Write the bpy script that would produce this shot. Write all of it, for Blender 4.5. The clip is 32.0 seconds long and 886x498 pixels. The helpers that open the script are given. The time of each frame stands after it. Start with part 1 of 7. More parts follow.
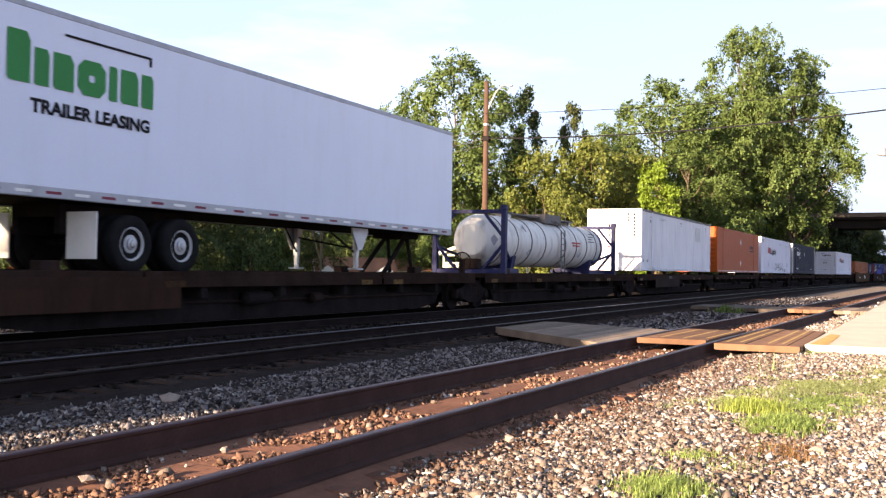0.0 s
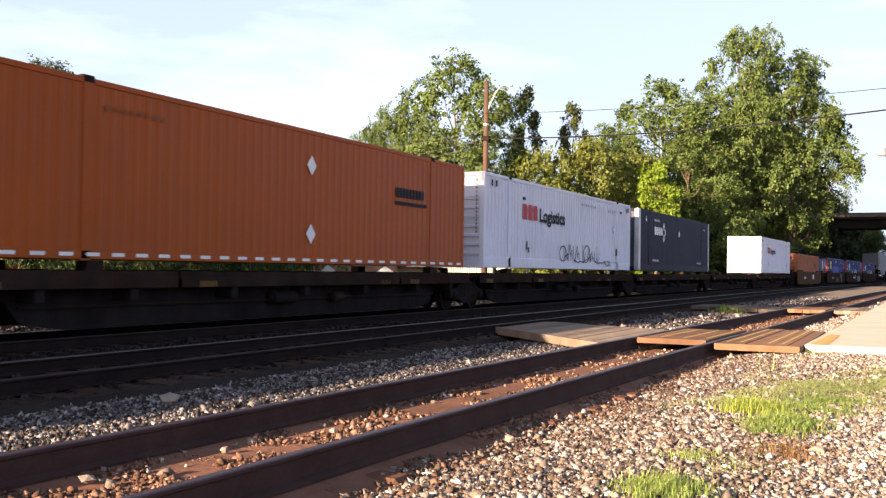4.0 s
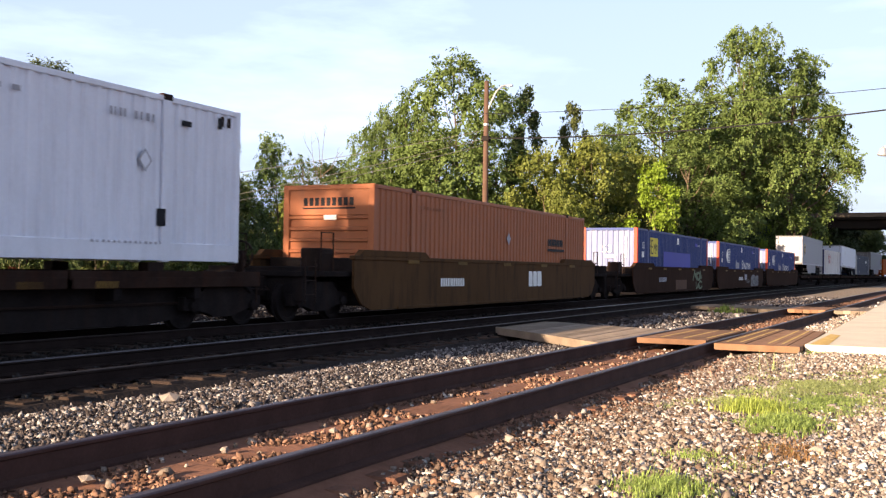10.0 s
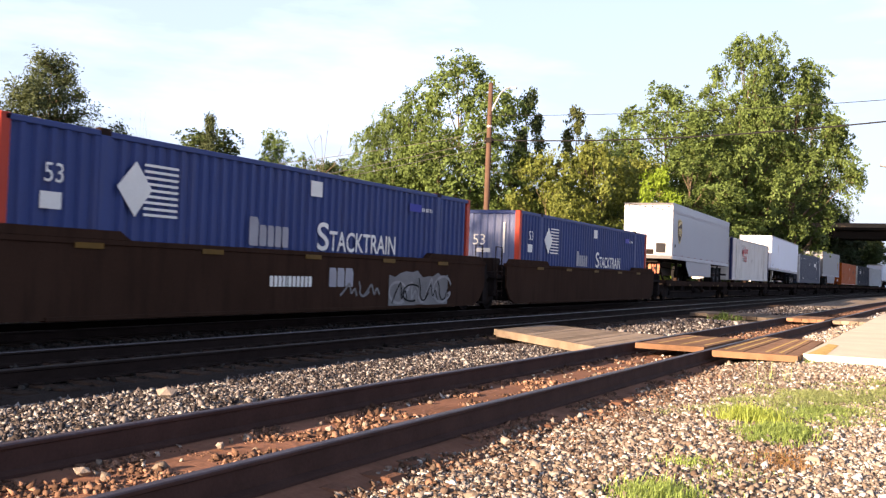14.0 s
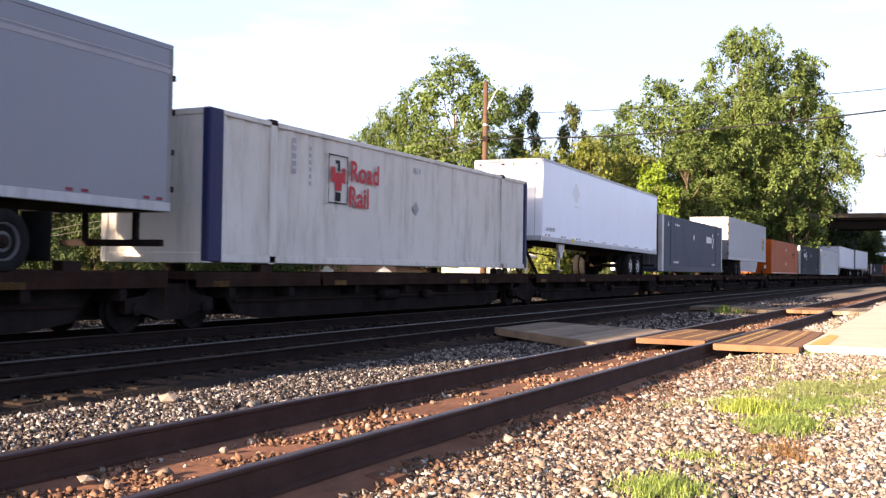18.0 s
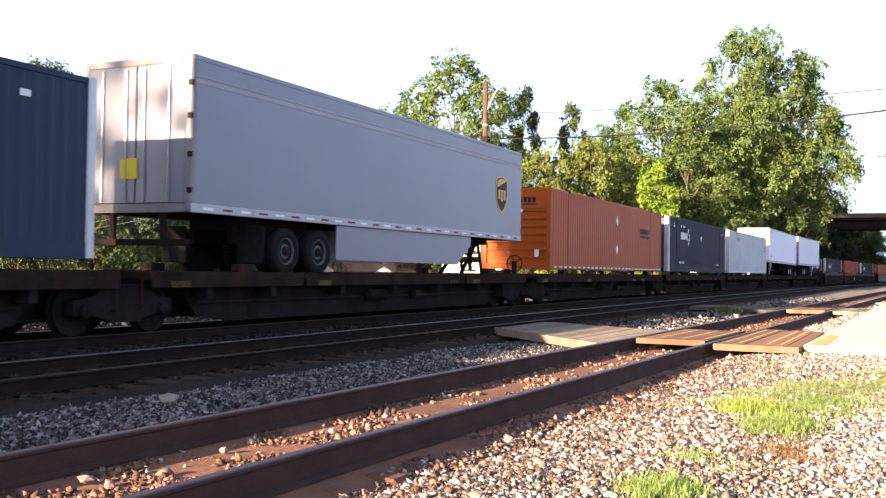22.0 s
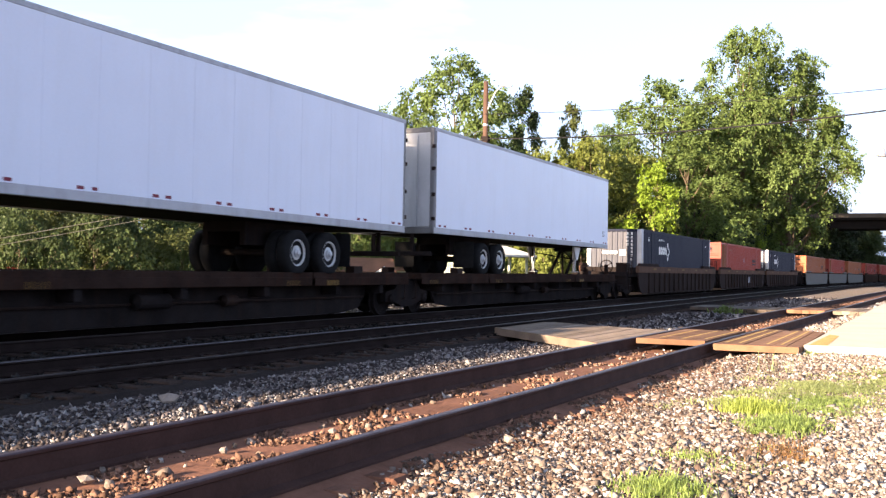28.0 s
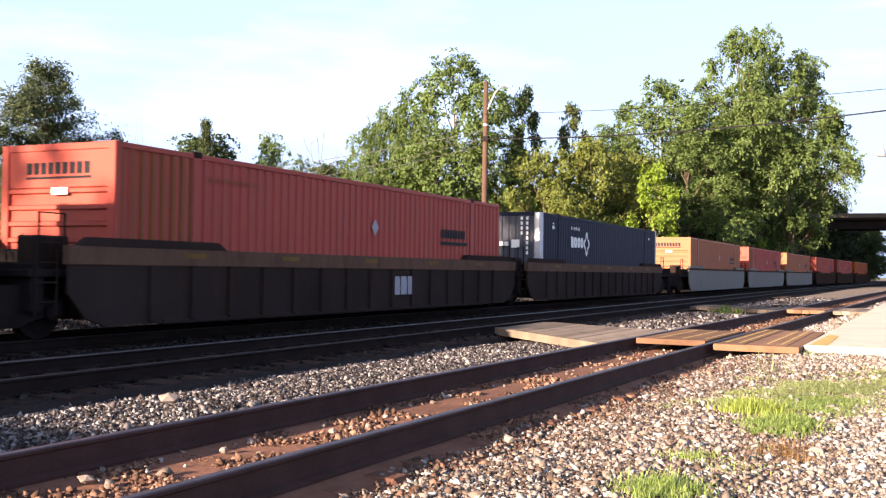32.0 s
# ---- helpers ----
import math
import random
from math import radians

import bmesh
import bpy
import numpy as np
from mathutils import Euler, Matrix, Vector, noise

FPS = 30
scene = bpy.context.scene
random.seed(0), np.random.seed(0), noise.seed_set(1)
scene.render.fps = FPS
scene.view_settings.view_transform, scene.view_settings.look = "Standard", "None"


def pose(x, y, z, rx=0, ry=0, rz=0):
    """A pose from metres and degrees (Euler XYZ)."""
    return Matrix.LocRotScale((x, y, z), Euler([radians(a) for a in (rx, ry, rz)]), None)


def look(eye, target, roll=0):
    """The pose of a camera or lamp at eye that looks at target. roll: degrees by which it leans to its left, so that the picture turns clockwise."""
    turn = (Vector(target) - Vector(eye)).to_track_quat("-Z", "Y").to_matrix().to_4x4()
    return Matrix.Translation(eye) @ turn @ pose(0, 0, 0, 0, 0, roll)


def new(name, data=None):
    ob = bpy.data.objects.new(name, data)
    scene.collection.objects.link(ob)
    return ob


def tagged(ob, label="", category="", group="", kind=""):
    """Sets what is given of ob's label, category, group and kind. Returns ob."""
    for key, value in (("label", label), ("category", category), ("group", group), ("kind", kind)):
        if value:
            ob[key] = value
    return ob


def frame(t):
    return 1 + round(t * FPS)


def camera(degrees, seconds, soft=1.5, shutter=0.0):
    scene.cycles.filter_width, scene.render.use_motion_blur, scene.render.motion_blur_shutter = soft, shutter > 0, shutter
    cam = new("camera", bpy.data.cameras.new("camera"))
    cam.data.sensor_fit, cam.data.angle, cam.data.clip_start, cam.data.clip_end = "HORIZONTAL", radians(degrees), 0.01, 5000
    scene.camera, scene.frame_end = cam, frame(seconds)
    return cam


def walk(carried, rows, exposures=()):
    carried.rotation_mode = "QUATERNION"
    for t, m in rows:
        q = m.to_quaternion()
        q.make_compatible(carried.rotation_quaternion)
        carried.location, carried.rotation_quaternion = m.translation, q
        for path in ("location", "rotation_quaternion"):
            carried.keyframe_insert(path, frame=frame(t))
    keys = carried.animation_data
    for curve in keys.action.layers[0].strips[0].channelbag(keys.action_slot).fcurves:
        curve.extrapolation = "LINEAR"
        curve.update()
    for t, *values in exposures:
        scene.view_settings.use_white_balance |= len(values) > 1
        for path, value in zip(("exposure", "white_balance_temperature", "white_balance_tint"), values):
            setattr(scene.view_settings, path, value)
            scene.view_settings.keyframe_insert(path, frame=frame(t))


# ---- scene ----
# World: x along the main tracks, y across them away from the camera, z = 0 at the rail heads.
SECONDS = 32.0
EYE = Vector((0.0, 0.0, 1.183))
AIM = EYE + Vector((0.89998, 0.43546, 0.02021)) * 50
BASE = look(EYE, AIM, 0.818)

cam = camera(47.72, SECONDS, soft=1.3, shutter=0.12)
CAM_ROWS = [(t, BASE @ pose(0, 0, 0, rx, ry, rz)) for t, rx, ry, rz in (
    (0.0, 0, 0, 0), (12.9, 0, 0, 0), (13.1, 0, 0, 0.1), (13.5, 0.1, 0, 3.5), (13.75, 0.07, 0, 2.1), (14.0, 0.04, 0.02, 1.354),
    (14.5, 0.02, -0.04, 1.21), (15.5, 0.04, -0.02, 1.0), (16.5, 0.05, 0, 0.755), (17.0, 0, 0, 0.06),
    (17.5, 0.02, -0.05, 0.03), (32.0, 0.02, -0.04, 0.045))]
walk(cam, CAM_ROWS, exposures=(
    (0, 2.14, 7050, 19), (1, 1.97, 7050, 17), (4, 2.02, 7350, 20), (7, 2.16, 7250, 21), (8, 1.95, 6800, 14), (9, 1.70, 7100, 17), (10, 1.92, 7200, 17), (12, 2.07, 7350, 19),
    (14, 2.07, 7350, 19), (17, 2.32, 7650, 22), (19, 2.18, 6700, 17), (22, 2.5, 6850, 18), (25, 2.51, 6700, 16), (28, 2.37, 6800, 17), (30, 2.36, 6900, 18), (32, 2.16, 6600, 19)))

# ---- light: a low evening sun from beyond the train, ahead of it ----
SUN_TO = Vector((-2.85, 1.0, 0.765)).normalized()
world = bpy.data.worlds.new("sky")
scene.world = world
world.use_nodes = True
wn, wl = world.node_tree.nodes, world.node_tree.links
bg = wn["Background"]
sky = wn.new("ShaderNodeTexSky")
sky.sky_type, sky.sun_disc = "NISHITA", False
sky.sun_elevation = math.asin(SUN_TO.z)
sky.sun_rotation = math.atan2(SUN_TO.x, SUN_TO.y)
sky.air_density, sky.dust_density, sky.ozone_density = 1.0, 3.0, 1.5
# thin, drawn-out high clouds
tc = wn.new("ShaderNodeTexCoord")
mp = wn.new("ShaderNodeMapping")
mp.inputs["Scale"].default_value = (1.2, 1.2, 5.0)
mp.inputs["Rotation"].default_value = (0.12, -0.2, 0.4)
cn = wn.new("ShaderNodeTexNoise")
cn.inputs["Scale"].default_value, cn.inputs["Detail"].default_value, cn.inputs["Roughness"].default_value = 1.7, 7.0, 0.55
cr = wn.new("ShaderNodeValToRGB")
cr.color_ramp.elements[0].position, cr.color_ramp.elements[1].position = 0.46, 0.66
cr.color_ramp.elements[0].color, cr.color_ramp.elements[1].color = (0.46, 0.46, 0.46, 1), (1, 1, 1, 1)
mx = wn.new("ShaderNodeMix")
mx.data_type = "RGBA"
wl.new(tc.outputs["Generated"], mp.inputs["Vector"])
wl.new(mp.outputs["Vector"], cn.inputs["Vector"])
wl.new(cn.outputs["Fac"], cr.inputs["Fac"])
# the haze that whitens the sky lies low and thins out with height
sz = wn.new("ShaderNodeSeparateXYZ")
hz = wn.new("ShaderNodeMapRange")
hz.interpolation_type = "SMOOTHSTEP"
hz.inputs["From Min"].default_value, hz.inputs["From Max"].default_value = 0.22, 0.75
hz.inputs["To Min"].default_value, hz.inputs["To Max"].default_value = 1.0, 0.14
hm = wn.new("ShaderNodeMath")
hm.operation = "MULTIPLY"
wl.new(tc.outputs["Generated"], sz.inputs[0])
wl.new(sz.outputs["Z"], hz.inputs["Value"])
wl.new(cr.outputs["Color"], hm.inputs[0])
wl.new(hz.outputs["Result"], hm.inputs[1])
wl.new(hm.outputs[0], mx.inputs["Factor"])
wl.new(sky.outputs["Color"], mx.inputs["A"])
mx.inputs["B"].default_value = (5.25, 7.1, 10.5, 1)
wl.new(mx.outputs["Result"], bg.inputs["Color"])
bg.inputs["Strength"].default_value = 0.051

sun = new("sun", bpy.data.lights.new("sun", "SUN"))
sun.data.energy, sun.data.angle, sun.data.color = 5.0, radians(0.55), (1.0, 0.80, 0.56)
sun.matrix_world = look(SUN_TO * 100, (0, 0, 0))


# ---- small building kit ----
class Shape:
    """Collects faces of one mesh."""

    def __init__(self):
        self.v, self.f = [], []

    def add(self, vs, fs):
        n = len(self.v)
        self.v += [tuple(p) for p in vs]
        self.f += [tuple(n + i for i in q) for q in fs]
        return self

    def box(self, a, b, c=0.0):
        """A box from corner a to corner b; c: chamfer of all edges."""
        (x0, y0, z0), (x1, y1, z1) = a, b
        if c <= 0:
            vs = [(x, y, z) for x in (x0, x1) for y in (y0, y1) for z in (z0, z1)]
            return self.add(vs, [(0, 1, 3, 2), (4, 6, 7, 5), (0, 4, 5, 1), (2, 3, 7, 6), (0, 2, 6, 4), (1, 5, 7, 3)])
        c = min(c, (x1 - x0) * .45, (y1 - y0) * .45, (z1 - z0) * .45)
        cx, cy, cz = (x0 + x1) / 2, (y0 + y1) / 2, (z0 + z1) / 2
        hx, hy, hz = (x1 - x0) / 2, (y1 - y0) / 2, (z1 - z0) / 2
        vs, key = [], {}
        for sx in (-1, 1):
            for sy in (-1, 1):
                for sz in (-1, 1):
                    for ax in range(3):
                        h = [hx - c, hy - c, hz - c]
                        h[ax] += c
                        key[sx, sy, sz, ax] = len(vs)
                        vs.append((cx + sx * h[0], cy + sy * h[1], cz + sz * h[2]))
        fs = []
        ring = ((-1, -1), (1, -1), (1, 1), (-1, 1))
        for s in (-1, 1):
            fs.append([key[s, a1, b1, 0] for a1, b1 in ring][::s])
            fs.append([key[a1, s, b1, 1] for a1, b1 in ring][::-s])
            fs.append([key[a1, b1, s, 2] for a1, b1 in ring][::s])
        for s in (-1, 1):
            for u in (-1, 1):
                fs.append((key[-1, s, u, 1], key[1, s, u, 1], key[1, s, u, 2], key[-1, s, u, 2])[::-s * u])
                fs.append((key[s, -1, u, 0], key[s, 1, u, 0], key[s, 1, u, 2], key[s, -1, u, 2])[::s * u])
                fs.append((key[s, u, -1, 0], key[s, u, 1, 0], key[s, u, 1, 1], key[s, u, -1, 1])[::-s * u])
        for sx in (-1, 1):
            for sy in (-1, 1):
                for sz in (-1, 1):
                    fs.append((key[sx, sy, sz, 0], key[sx, sy, sz, 1], key[sx, sy, sz, 2])[::sx * sy * sz])
        return self.add(vs, fs)

    def tube(self, p, q, r0, r1=None, n=10, caps=True):
        r1 = r0 if r1 is None else r1
        p, q = Vector(p), Vector(q)
        d = (q - p).normalized()
        a = d.orthogonal().normalized()
        b = d.cross(a)
        vs = []
        for o, r in ((p, r0), (q, r1)):
            vs += [o + (a * math.cos(2 * math.pi * i / n) + b * math.sin(2 * math.pi * i / n)) * r for i in range(n)]
        fs = [(i, (i + 1) % n, n + (i + 1) % n, n + i) for i in range(n)]
        if caps:
            fs += [tuple(range(n))[::-1], tuple(range(n, 2 * n))]
        return self.add(vs, fs)

    def pipe(self, pts, r, n=6):
        """One bent tube through the points."""
        pts = [Vector(p) for p in pts]
        vs, m = [], len(pts)
        for i, o in enumerate(pts):
            d = (pts[min(i + 1, m - 1)] - pts[max(i - 1, 0)]).normalized()
            up = Vector((0, 0, 1)) if abs(d.z) < .95 else Vector((0, 1, 0))
            u = d.cross(up).normalized()
            w = u.cross(d)
            vs += [o + (u * math.cos(2 * math.pi * k / n) + w * math.sin(2 * math.pi * k / n)) * r for k in range(n)]
        fs = [(j * n + k, j * n + (k + 1) % n, (j + 1) * n + (k + 1) % n, (j + 1) * n + k) for j in range(m - 1) for k in range(n)]
        return self.add(vs, fs + [tuple(range(n))[::-1], tuple(range((m - 1) * n, m * n))])

    def lathe(self, axis_o, axis_d, prof, n=24):
        """prof: (along, radius) pairs turned about an axis."""
        o, d = Vector(axis_o), Vector(axis_d).normalized()
        a = d.orthogonal().normalized()
        b = d.cross(a)
        vs, fs, m = [], [], len(prof)
        for h, r in prof:
            vs += [o + d * h + (a * math.cos(2 * math.pi * i / n) + b * math.sin(2 * math.pi * i / n)) * r for i in range(n)]
        for j in range(m - 1):
            fs += [(j * n + i, j * n + (i + 1) % n, (j + 1) * n + (i + 1) % n, (j + 1) * n + i) for i in range(n)]
        fs += [tuple(range(n))[::-1], tuple(range((m - 1) * n, m * n))]
        return self.add(vs, fs)

    def prism(self, outline, axis, t0, t1):
        """A flat outline (two coordinates) pushed along an axis from t0 to t1."""
        n = len(outline)
        put = {"x": lambda t, a, b: (t, a, b), "y": lambda t, a, b: (a, t, b), "z": lambda t, a, b: (a, b, t)}[axis]
        vs = [put(t, a, b) for t in (t0, t1) for a, b in outline]
        fs = [(i, (i + 1) % n, n + (i + 1) % n, n + i) for i in range(n)]
        fs += [tuple(range(n))[::-1], tuple(range(n, 2 * n))]
        return self.add(vs, fs)

    def mesh(self, name, material=None, smooth=False):
        me = bpy.data.meshes.new(name)
        me.from_pydata(self.v, [], self.f)
        bm = bmesh.new()
        bm.from_mesh(me)
        bmesh.ops.recalc_face_normals(bm, faces=bm.faces)
        bm.to_mesh(me)
        bm.free()
        if material:
            me.materials.append(material)
        if smooth:
            me.shade_smooth()
        return me


def part(name, shape, material, parent, label="", smooth=False):
    ob = new(name, shape.mesh(name, material, smooth) if isinstance(shape, Shape) else shape)
    ob.parent = parent
    return tagged(ob, label)


def thing(name, label, category, group="", kind="", at=None):
    ob = new(name)
    ob.empty_display_size = 0.3
    if at is not None:
        ob.matrix_basis = at
    return tagged(ob, label, category, group, kind)


def solid(name, shape, material, label, category, group="", kind="", at=None, smooth=False):
    ob = new(name, shape.mesh(name, material, smooth) if isinstance(shape, Shape) else shape)
    if at is not None:
        ob.matrix_basis = at
    return tagged(ob, label, category, group, kind)


# ---- materials ----
def mat(name, col, rough=0.6, metal=0.0, vary=0.22, scale=1.5, fine=25.0, bump=0.15, dirt=None, dirt_amount=0.0, per="", spec=0.15, spread=(0.48, 2.25), greyer=True):
    """A surface with broad and fine variation, optional dirt blotches, streaked downwards, and relief."""
    if sum(col[:3]) < .1 and not metal:      # grimy dark surfaces hardly shine
        spec *= .25
    m = bpy.data.materials.new(name)
    m.use_nodes = True
    n, l = m.node_tree.nodes, m.node_tree.links
    b = n["Principled BSDF"]
    co = n.new("ShaderNodeTexCoord")
    big, small = n.new("ShaderNodeTexNoise"), n.new("ShaderNodeTexNoise")
    big.inputs["Scale"].default_value, big.inputs["Detail"].default_value = scale, 5
    small.inputs["Scale"].default_value, small.inputs["Detail"].default_value = fine, 4
    l.new(co.outputs["Object"], big.inputs["Vector"])
    l.new(co.outputs["Object"], small.inputs["Vector"])
    add = n.new("ShaderNodeMath")
    add.operation = "MULTIPLY_ADD"
    add.inputs[1].default_value = 0.45
    l.new(small.outputs["Fac"], add.inputs[0])
    l.new(big.outputs["Fac"], add.inputs[2])
    ramp = n.new("ShaderNodeMapRange")
    ramp.inputs["From Min"].default_value, ramp.inputs["From Max"].default_value = 0.45, 1.0
    ramp.inputs["To Min"].default_value, ramp.inputs["To Max"].default_value = 1 - vary, 1 + vary
    l.new(add.outputs[0], ramp.inputs["Value"])
    value = ramp.outputs["Result"]
    if per:
        src = n.new("ShaderNodeObjectInfo" if per == "object" else "ShaderNodeNewGeometry").outputs["Random" if per == "object" else "Random Per Island"]
        pr = n.new("ShaderNodeMapRange")
        pr.inputs["To Min"].default_value, pr.inputs["To Max"].default_value = (0.7, 1.3) if per == "object" else spread
        mul = n.new("ShaderNodeMath")
        mul.operation = "MULTIPLY"
        if per == "island":
            pw = n.new("ShaderNodeMath")
            pw.operation = "POWER"
            pw.inputs[1].default_value = 2.4
            l.new(src, pw.inputs[0])
            src = pw.outputs[0]
        l.new(value, mul.inputs[0])
        l.new(src, pr.inputs["Value"])
        l.new(pr.outputs["Result"], mul.inputs[1])
        value = mul.outputs[0]
    tint = n.new("ShaderNodeVectorMath")
    tint.operation = "SCALE"
    tint.inputs[0].default_value = col[:3]
    if per == "island" and greyer:     # the paler a stone, the greyer
        lum = sum(col[:3]) / 3 * 1.12
        hue = n.new("ShaderNodeMix")
        hue.data_type = "RGBA"
        hue.inputs["A"].default_value, hue.inputs["B"].default_value = (*col[:3], 1), (lum, lum, lum, 1)
        l.new(pw.outputs[0], hue.inputs["Factor"])
        l.new(hue.outputs["Result"], tint.inputs[0])
    l.new(value, tint.inputs["Scale"])
    out = tint.outputs["Vector"]
    if dirt:
        st = n.new("ShaderNodeMapping")
        st.inputs["Scale"].default_value = (2.2, 2.2, 0.35)
        dn = n.new("ShaderNodeTexNoise")
        dn.inputs["Scale"].default_value, dn.inputs["Detail"].default_value, dn.inputs["Roughness"].default_value = 1.6, 8, 0.65
        dr = n.new("ShaderNodeMapRange")
        dr.inputs["From Min"].default_value, dr.inputs["From Max"].default_value = 0.48, 0.78
        dr.inputs["To Max"].default_value = dirt_amount
        mixer = n.new("ShaderNodeMix")
        mixer.data_type = "RGBA"
        mixer.inputs["B"].default_value = (*dirt, 1)
        l.new(co.outputs["Object"], st.inputs["Vector"])
        l.new(st.outputs["Vector"], dn.inputs["Vector"])
        l.new(dn.outputs["Fac"], dr.inputs["Value"])
        l.new(dr.outputs["Result"], mixer.inputs["Factor"])
        l.new(out, mixer.inputs["A"])
        out = mixer.outputs["Result"]
    l.new(out, b.inputs["Base Color"])
    b.inputs["Roughness"].default_value, b.inputs["Metallic"].default_value = rough, metal
    b.inputs["Specular IOR Level"].default_value = spec
    if bump:
        bp = n.new("ShaderNodeBump")
        bp.inputs["Strength"].default_value, bp.inputs["Distance"].default_value = bump, 0.02
        l.new(small.outputs["Fac"], bp.inputs["Height"])
        l.new(bp.outputs["Normal"], b.inputs["Normal"])
    return m


def leaf_mat(name, col, glow=0.45):
    """Leaves: matt above, letting some light through."""
    m = bpy.data.materials.new(name)
    m.use_nodes = True
    n, l = m.node_tree.nodes, m.node_tree.links
    b = n["Principled BSDF"]
    geo, co, no = n.new("ShaderNodeNewGeometry"), n.new("ShaderNodeTexCoord"), n.new("ShaderNodeTexNoise")
    no.inputs["Scale"].default_value = 0.5
    l.new(co.outputs["Object"], no.inputs["Vector"])
    su = n.new("ShaderNodeMath")
    l.new(geo.outputs["Random Per Island"], su.inputs[0])
    l.new(no.outputs["Fac"], su.inputs[1])
    ra = n.new("ShaderNodeMapRange")
    ra.inputs["From Min"].default_value, ra.inputs["From Max"].default_value = 0.2, 1.5
    ra.inputs["To Min"].default_value, ra.inputs["To Max"].default_value = 0.5, 1.5
    l.new(su.outputs[0], ra.inputs["Value"])
    ti = n.new("ShaderNodeVectorMath")
    ti.operation = "SCALE"
    ti.inputs[0].default_value = col
    l.new(ra.outputs["Result"], ti.inputs["Scale"])
    l.new(ti.outputs["Vector"], b.inputs["Base Color"])
    b.inputs["Roughness"].default_value = 0.6
    b.inputs["Specular IOR Level"].default_value = 0.15
    tr = n.new("ShaderNodeBsdfTranslucent")
    t2 = n.new("ShaderNodeVectorMath")
    t2.operation = "MULTIPLY"
    t2.inputs[1].default_value = (1.5, 1.35, 0.5)
    l.new(ti.outputs["Vector"], t2.inputs[0])
    l.new(t2.outputs["Vector"], tr.inputs["Color"])
    mi = n.new("ShaderNodeMixShader")
    mi.inputs["Fac"].default_value = glow
    l.new(b.outputs["BSDF"], mi.inputs[1])
    l.new(tr.outputs["BSDF"], mi.inputs[2])
    l.new(mi.outputs["Shader"], n["Material Output"].inputs["Surface"])
    return m


RUST = (0.045, 0.02, 0.011)
M_RAIL_SIDE = mat("rail_rust", (0.052, 0.027, 0.023), 0.9, 0.0, 0.3, 3, 40)
# Grime, and the train's standing shade darkened into the colour.
M_RAIL_MAIN = mat("shaded_grimy_rail_web", (0.019, 0.013, 0.012), 0.9, 0.0, 0.3, 3, 40)
M_RAIL_OLD = mat("rusty_rail_head", (0.060, 0.044, 0.052), 0.42, 0.6, 0.25, 3, 40, 0.1)
M_RAIL_TOP = mat("rail_head_steel", (0.085, 0.078, 0.085), 0.45, 0.7, 0.2, 2, 30, 0.05)
M_RAIL_DULL = mat("dull_rail_head", (0.034, 0.027, 0.026), 0.6, 0.4, 0.25, 2, 30, 0.05)
M_TIE = mat("creosoted_timber", (0.038, 0.027, 0.023), 0.9, 0, 0.35, 4, 30, 0.4, per="object")
M_TIE_RED = mat("dirt_caked_timber", (0.145, 0.072, 0.050), 0.95, 0, 0.35, 4, 30, 0.5, per="object")
M_DIRT = mat("red_brown_dirt", (0.175, 0.085, 0.058), 0.95, 0, 0.35, 1.2, 14, 0.6)
# Dark in colour for the shade the train casts on the main tracks.
M_BED = mat("shaded_ballast_bed", (0.027, 0.022, 0.021), 0.95, 0, 0.4, 1.0, 20, 1.0)
M_STONE = mat("pale_gravel", (0.29, 0.232, 0.195), 0.85, 0, 0.25, 8, 60, 0.3, per="island", spread=(0.5, 1.85))
M_BALLAST = mat("grey_ballast", (0.092, 0.076, 0.080), 0.85, 0, 0.25, 8, 60, 0.3, per="island", spread=(0.22, 3.0))
M_REDSTONE = mat("rust_stained_ballast", (0.150, 0.086, 0.062), 0.9, 0, 0.3, 8, 60, 0.3, per="island", spread=(0.45, 2.0), greyer=False)
M_BROWNSTONE = mat("brown_gravel", (0.14, 0.095, 0.074), 0.85, 0, 0.25, 8, 60, 0.3, per="island")
M_PLANK = mat("weathered_plank", (0.21, 0.165, 0.13), 0.85, 0, 0.3, 2.5, 45, 0.4, per="object")
M_PLANK_RED = mat("rust_stained_plank", (0.18, 0.10, 0.062), 0.85, 0, 0.3, 2.5, 45, 0.4, per="object")
M_CONCRETE = mat("platform_concrete", (0.50, 0.455, 0.38), 0.9, 0, 0.15, 0.8, 30, 0.2)
M_YELLOW = mat("worn_yellow_paint", (0.46, 0.31, 0.10), 0.7, 0, 0.3, 5, 40)
M_WHITE_MARK = mat("white_marking", (0.72, 0.72, 0.70), 0.55, 0, 0.1)
M_BLACK_MARK = mat("black_marking", (0.018, 0.018, 0.022), 0.5, 0, 0.2)
M_GREY_MARK = mat("grey_marking", (0.30, 0.30, 0.34), 0.55, 0, 0.15)
M_RED_MARK = mat("red_marking", (0.42, 0.025, 0.035), 0.5, 0, 0.1)
M_STEEL_DARK = mat("grimy_black_steel", (0.018, 0.015, 0.015), 0.85, 0.0, 0.4, 2, 20, 0.2, (0.032, 0.019, 0.015), 0.6, spec=0.03)
M_STEEL_BROWN = mat("rusty_brown_steel", (0.018, 0.010, 0.008), 0.8, 0.1, 0.35, 1.5, 20, 0.2, RUST, 0.7)
M_DECK = mat("grimy_rusted_deck_steel", (0.027, 0.017, 0.014), 0.85, 0.0, 0.4, 1.5, 20, 0.2, (0.05, 0.02, 0.012), 0.6, spec=0.03)
M_TYRE = mat("tyre_rubber", (0.014, 0.014, 0.015), 0.85, 0, 0.25, 6, 50)
